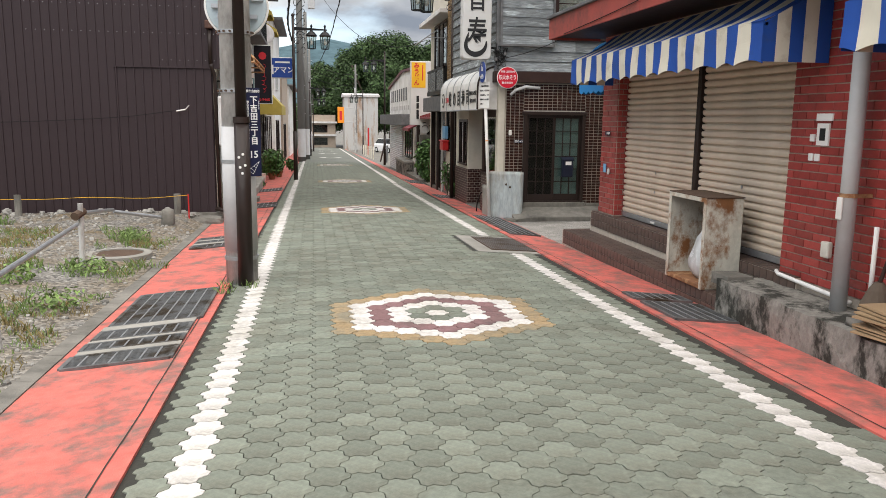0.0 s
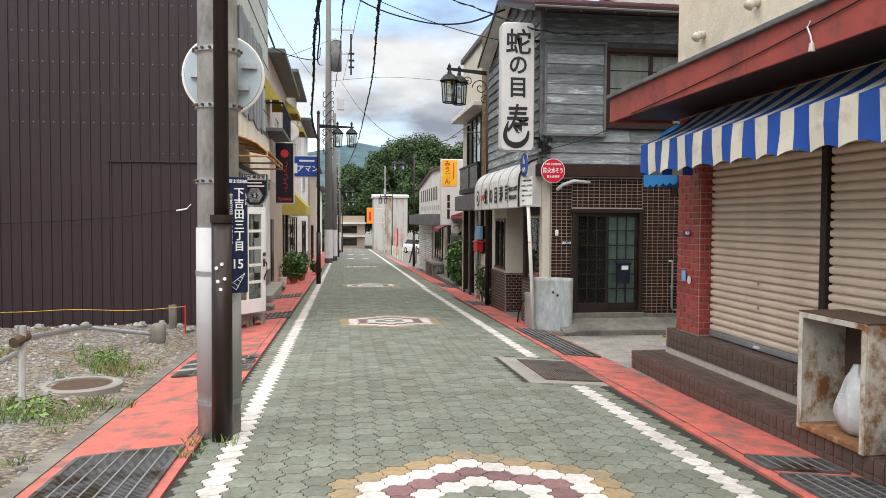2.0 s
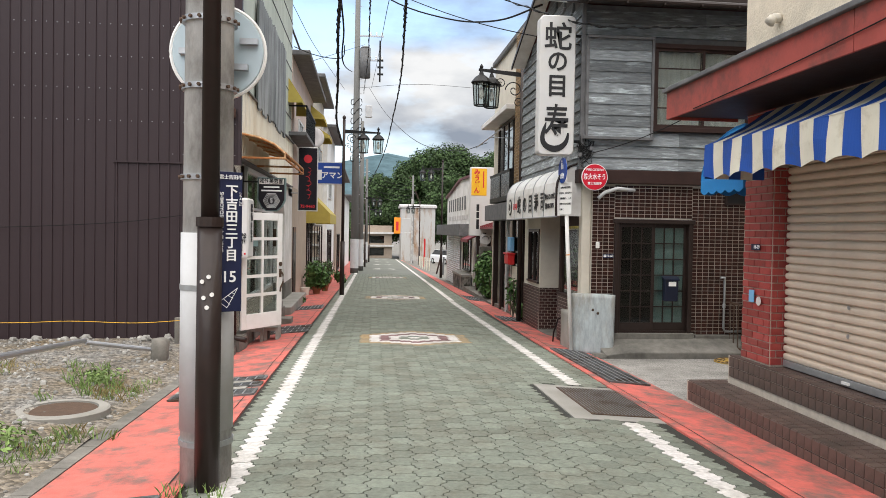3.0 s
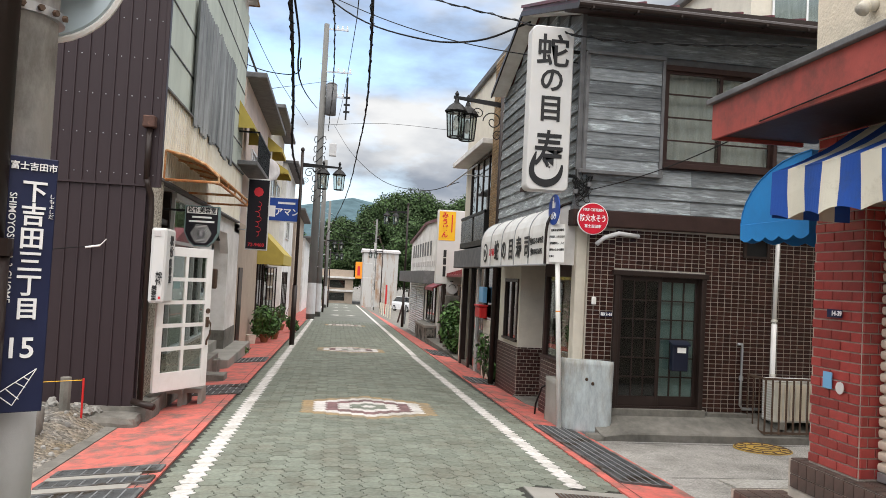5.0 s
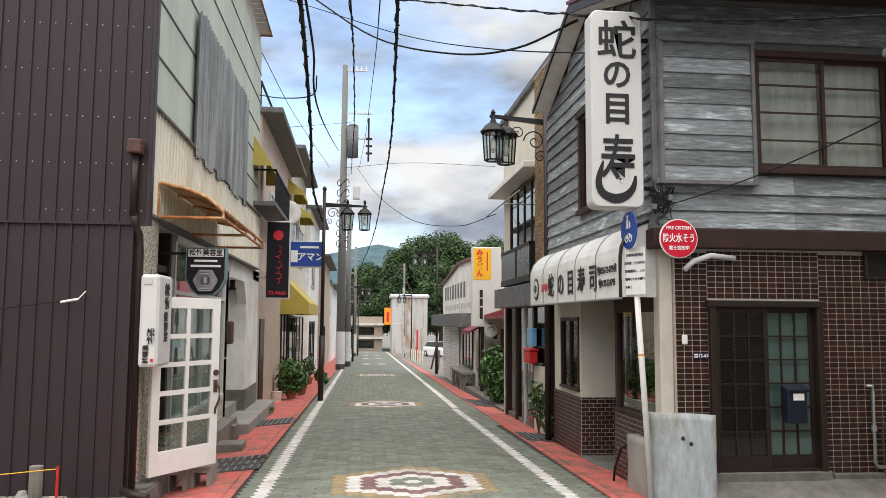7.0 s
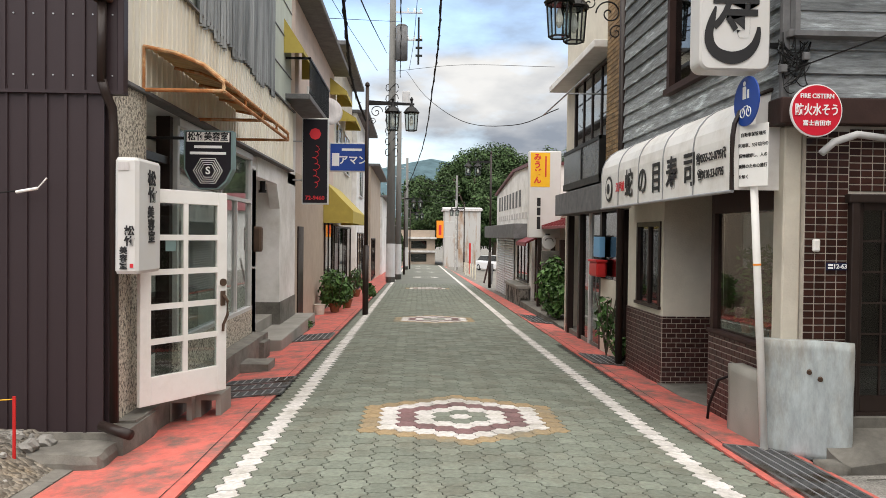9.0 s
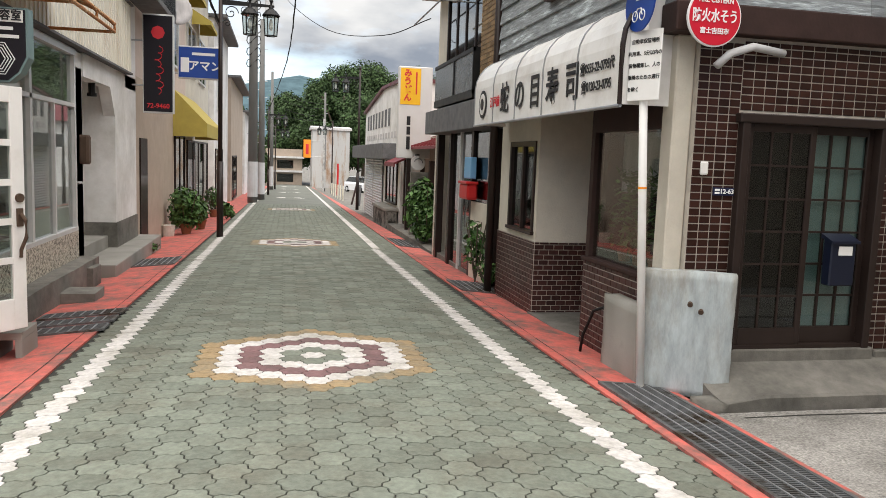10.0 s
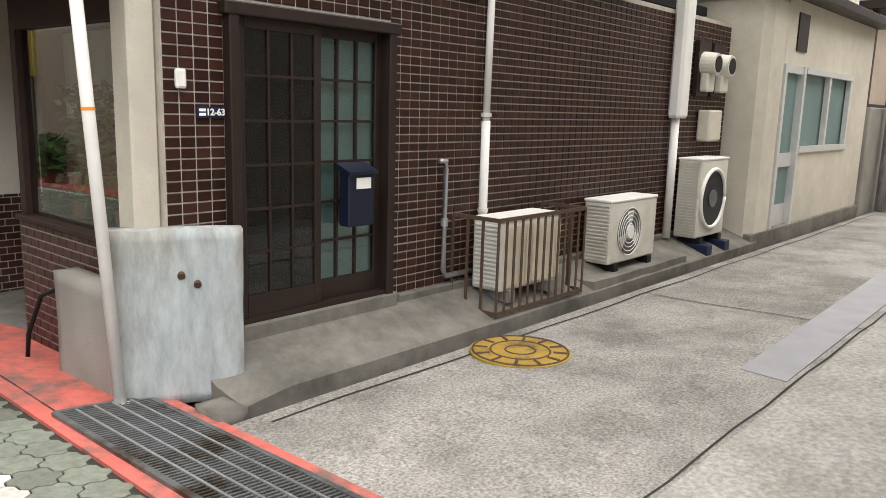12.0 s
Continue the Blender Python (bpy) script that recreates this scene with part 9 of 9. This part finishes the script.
for name_, edge_, off_ in (("trim_seam_1", red_in_l, -0.1), ("trim_seam_2", red_in_r, 0.1)):
    seam = Mesh()
    for ya, yb in zip(span(-2, 30, 0.35), span(-2, 30, 0.35)[1:]):
        pts_ = [(edge_(y) + off_ + 0.012 * noise.noise((y * 1.3, off_, 3)), y) for y in (ya, yb)]
        w_ = 0.004 + 0.003 * noise.noise((ya * 2, 1, 5))
        (x0, y0), (x1, y1) = pts_
        seam.face([(x0 - w_, y0, g(x0, y0) + 0.016), (x0 + w_, y0, g(x0, y0) + 0.016), (x1 + w_, y1, g(x1, y1) + 0.016), (x1 - w_, y1, g(x1, y1) + 0.016)])
    thing(name_, seam, JOINT, "dark worn seam along the red footway", "joint", kind="structure")
jt = Mesh()
def crack(pts, w):
    for (xa, ya), (xb, yb) in zip(pts, pts[1:]):
        d = Vector((yb - ya, xa - xb)).normalized() * w
        jt.face([(xa - d.x, ya - d.y, lane(xa, ya) + 0.005), (xa + d.x, ya + d.y, lane(xa, ya) + 0.005), (xb + d.x, yb + d.y, lane(xb, yb) + 0.005), (xb - d.x, yb - d.y, lane(xb, yb) + 0.005)])
crack([(4.0 + 0.5 * k, 14.3 + 0.012 * math.sin(k * 1.7)) for k in range(26)], 0.008)
crack([(3.95 + 0.4 * k, 12.52 + 0.008 * math.sin(k * 2.1)) for k in range(30)], 0.006)
crack([(8.1 + 0.02 * math.sin(k), 12.5 + 0.3 * k) for k in range(7)], 0.007)
thing("trim_lane_joint", jt, JOINT, "dark joints and cracks in the lane concrete", "joint", kind="structure")
PATCHM = surf("smooth_grey_mortar", (0.3, 0.3, 0.31), 0.75, vary=0.15, scale=3, bump=0.1)
pt = Mesh()
q = [(6.45, 12.56), (12, 12.62), (12, 13.0), (6.5, 12.86)]
pt.solid([(x, y, lane(x, y) - 0.01) for x, y in q], [(x, y, lane(x, y) + 0.006) for x, y in q])
thing("road_patch", pt, PATCHM, "smooth grey repair patch in the lane", "patch", kind="structure")
LEDGE = surf("rough_broken_concrete", (0.379, 0.367, 0.337), 0.95, vary=0.45, scale=30, dirt=(0.282, 0.269, 0.233), dirt_scale=2.2, dirt_amount=0.45, dirt_edge=0.25, bump=0.9, grain=45)
sheet("lane_edge", lambda y: span(4.4, 14, 0.3), span(11.2, 12.48, 0.16), lambda x, y: lane(x, y) + 0.012 + 0.012 * noise.noise((x * 3, y * 3, 7)), LEDGE, "rough broken pale concrete strip along the lane", "road", 0.03)
thing("lane_kerb", rough_block(4.0, 12, 10.98, 11.3, -0.6, -0.38, 0.01, 0.25), CONC_LIGHT, "pale worn kerb along the shop side of the lane", "kerb", kind="structure")

# ---- vacant lot: stones, weeds, pipes ----
st = Mesh()
for _ in range(4200):
    x, y = random.uniform(-9, RED_OUT_L - 0.15), random.uniform(2.5, 15)
    if noise.noise((x * 0.7, y * 0.7, 5)) < -0.15 and random.random() < 0.7:
        continue
    r = random.choice((0.012, 0.016, 0.022, 0.03)) * random.uniform(0.7, 1.3)
    z = lot(x, y)
    a = random.uniform(0, 6.28)
    ring = lambda rr, h: [(x + rr * math.cos(a + k * 1.257) * random.uniform(0.75, 1.2), y + rr * math.sin(a + k * 1.257) * random.uniform(0.75, 1.2), z + h) for k in range(5)]
    st.loft([ring(r, -0.01), ring(r * 0.95, r * 0.5), ring(r * 0.5, r * 0.9)])
thing("gravel_stones", st, STONE, "loose grey gravel stones on the lot", "gravel", kind="stuff")
for k in range(26):
    x, y = random.uniform(-7, -1.9), random.uniform(14.5, 14.88)
    r = random.uniform(0.03, 0.08)
    thing("rubble_stone", rough_block(x - r, x + r, y - r, y + r, lot(x, y) - 0.03, lot(x, y) + r, r * 0.55, r * 0.6), STONE, "broken stone lying along the house foot", "stone", "rubble")
gs = [Mesh(), Mesh()]
def tuft(x, y, h, n, k):
    z = lot(x, y) - 0.005 if x < RED_OUT_L else g(x, y)
    for _ in range(n):
        a, lean = random.uniform(0, 6.28), random.uniform(0.1, 0.7)
        hh = h * random.uniform(0.5, 1.2)
        bx_, by_ = x + random.gauss(0, 0.05), y + random.gauss(0, 0.05)
        dx, dy = math.cos(a), math.sin(a)
        w_ = 0.004 + 0.003 * random.random()
        gs[k].face([(bx_ - dy * w_, by_ + dx * w_, z), (bx_ + dy * w_, by_ - dx * w_, z), (bx_ + dx * lean * hh * 0.5, by_ + dy * lean * hh * 0.5, z + hh * 0.6), (bx_ + dx * lean * hh, by_ + dy * lean * hh, z + hh * 0.85)])
for _ in range(2300):
    x, y = random.uniform(-7, RED_OUT_L - 0.25), random.uniform(3, 13)
    f = noise.noise((x * 0.55, y * 0.55, 9)) + 0.55 * smooth01((11.5 - y) / 3)
    if f < 0.1:
        continue
    tuft(x, y, random.uniform(0.04, 0.12), 18, 0 if random.random() < 0.42 else 1)
for x, y, h in ((-2.6, 12.0, 0.3), (-2.75, 11.7, 0.28), (-3.3, 12.6, 0.2), (-5.0, 13.5, 0.25), (-5.6, 13.9, 0.25), (-2.5, 9.2, 0.25), (-2.2, 9.6, 0.22), (-3.0, 9.3, 0.2), (-2.9, 7.9, 0.2), (-3.5, 7.0, 0.2), (-2.35, 6.9, 0.16), (-4.0, 9.0, 0.22), (-4.6, 10.5, 0.2)):
    for _ in range(5):
        tuft(x + random.gauss(0, 0.22), y + random.gauss(0, 0.25), h * 0.6, 16, 0)
for x, y in ((-0.86, 7.95), (-0.6, 7.9), (-0.83, 7.7), (-0.9, 9.0), (-1.75, 21.5), (-1.7, 22.2)):
    tuft(x, y, 0.1, 22, 0)
thing("weeds", gs[0], GRASS, "green weeds growing in the gravel", "weeds", kind="stuff")
thing("dry_grass", gs[1], DRYGRASS, "dry straw-coloured grass in the gravel", "grass", kind="stuff")
wlf = Mesh()
for x, y in ((-2.6, 12.0), (-2.5, 9.3), (-5.2, 13.6), (-3.1, 8.6), (-2.3, 7.4), (-3.9, 9.5)):
    leaf_cloud(wlf, (x, y, lot(x, y) + 0.08), (0.3, 0.35, 0.1), 220, 0.03)
thing("broadleaf_weeds", wlf, GRASS, "low broad-leaved weeds in the gravel", "weeds", kind="stuff")
sm = hub("soil_manhole", (-2.5, 10.6, -0.3), "rusty round lid in a concrete ring in the soil", "manhole cover")
zm = lot(-2.5, 10.6)
part("ring", Mesh().turned((-2.5, 10.6, zm - 0.06), [(0.42, 0), (0.42, 0.09), (0.4, 0.1), (0.32, 0.1), (0.32, 0.07)], 36), CONC_LIGHT, sm)
part("lid", Mesh().turned((-2.5, 10.6, zm), [(0.31, 0), (0.31, 0.025), (0.29, 0.03)], 32), IRON, sm)
zl = lot(-2.6, 9.4)
pst = hub("pipe_fence", (-2.6, 9.4, zl), "grey steel post with a fallen galvanised pipe rail", "fence")
part("post", Mesh().rod((-2.62, 9.4, zl - 0.02), (-2.6, 9.4, zl + 0.78), 0.03, seg=10), POLE, pst)
part("post", Mesh().rod((-2.3, 6.0, lot(-2.3, 6.0) - 0.02), (-2.3, 6.0, lot(-2.3, 6) + 0.78), 0.03, seg=10), POLE, pst)
part("rail", Mesh().rod((-2.62, 9.3, zl + 0.55), (-2.35, 6.1, lot(-2.3, 6.1) + 0.5), 0.024, seg=10), GALV, pst, "galvanised pipe")
part("rail", Mesh().rod((-2.6, 9.45, zl + 0.66), (-3.05, 12.75, lot(-3.05, 12.7) + 0.36), 0.028, seg=10), GALV, pst)
part("clamp", Mesh().rod((-2.64, 9.3, zl + 0.64), (-2.6, 9.48, zl + 0.68), 0.05, seg=10), IRON, pst)
zk = lot(-2.5, 13.2)
fp = hub("fallen_pipe", (-2.8, 12.5, zk), "galvanised pipe lying with its concrete footing", "pipe")
part("pipe", Mesh().rod((-3.05, 12.8, zk + 0.32), (-2.42, 13.4, zk + 0.14), 0.028, seg=10), GALV, fp)
part("footing", rough_block(-2.45, -2.25, 13.35, 13.58, zk - 0.05, zk + 0.28, 0.03, 0.08), CONC, fp, "lump of concrete", smooth=True)
rope = hub("rope_barrier", (-3, 14.3, 0), "yellow and black rope on low stakes before the house", "rope")
part("rope", Mesh().tube(bend([(-8, 14.4, 0.12), (-5, 14.4, 0.04), (-3.8, 14.3, 0.08), (-2.9, 14.3, 0.06), (-2.15, 14.4, 0.1)], 8), 0.0045, 6), SIGNYEL, rope, smooth=True)
for x, y, m_ in ((-2.15, 14.4, POSTRED), (-2.35, 14.45, CONC), (-5, 14.4, CONC)):
    part("stake", Mesh().rod((x, y, lot(x, y) - 0.02), (x, y, 0.12), 0.012 if m_ is POSTRED else 0.06, seg=8), m_, rope)
insw = hub("loose_wire", (-3, 14.85, 1.6), "slack wire with white insulator fixed to the cladding", "wire")
part("wire", Mesh().tube(bend([(-9, 14.8, 1.45), (-6, 14.82, 1.35), (-3.6, 14.83, 1.45), (-2.35, 14.84, 1.6)], 6), 0.006, 5), RUBBER, insw)
part("insulator", Mesh().rod((-2.36, 14.84, 1.59), (-2.2, 14.84, 1.62), 0.012, seg=8).rod((-2.2, 14.84, 1.62), (-2.13, 14.84, 1.7), 0.006, seg=8), WHITE, insw)
# plain house behind the walker closes the street
plain_house("rear_house", -8, 4.5, -14, 5, WHITEWALL, "plain house at the back of the lot", xback=-24, zbot=-1)
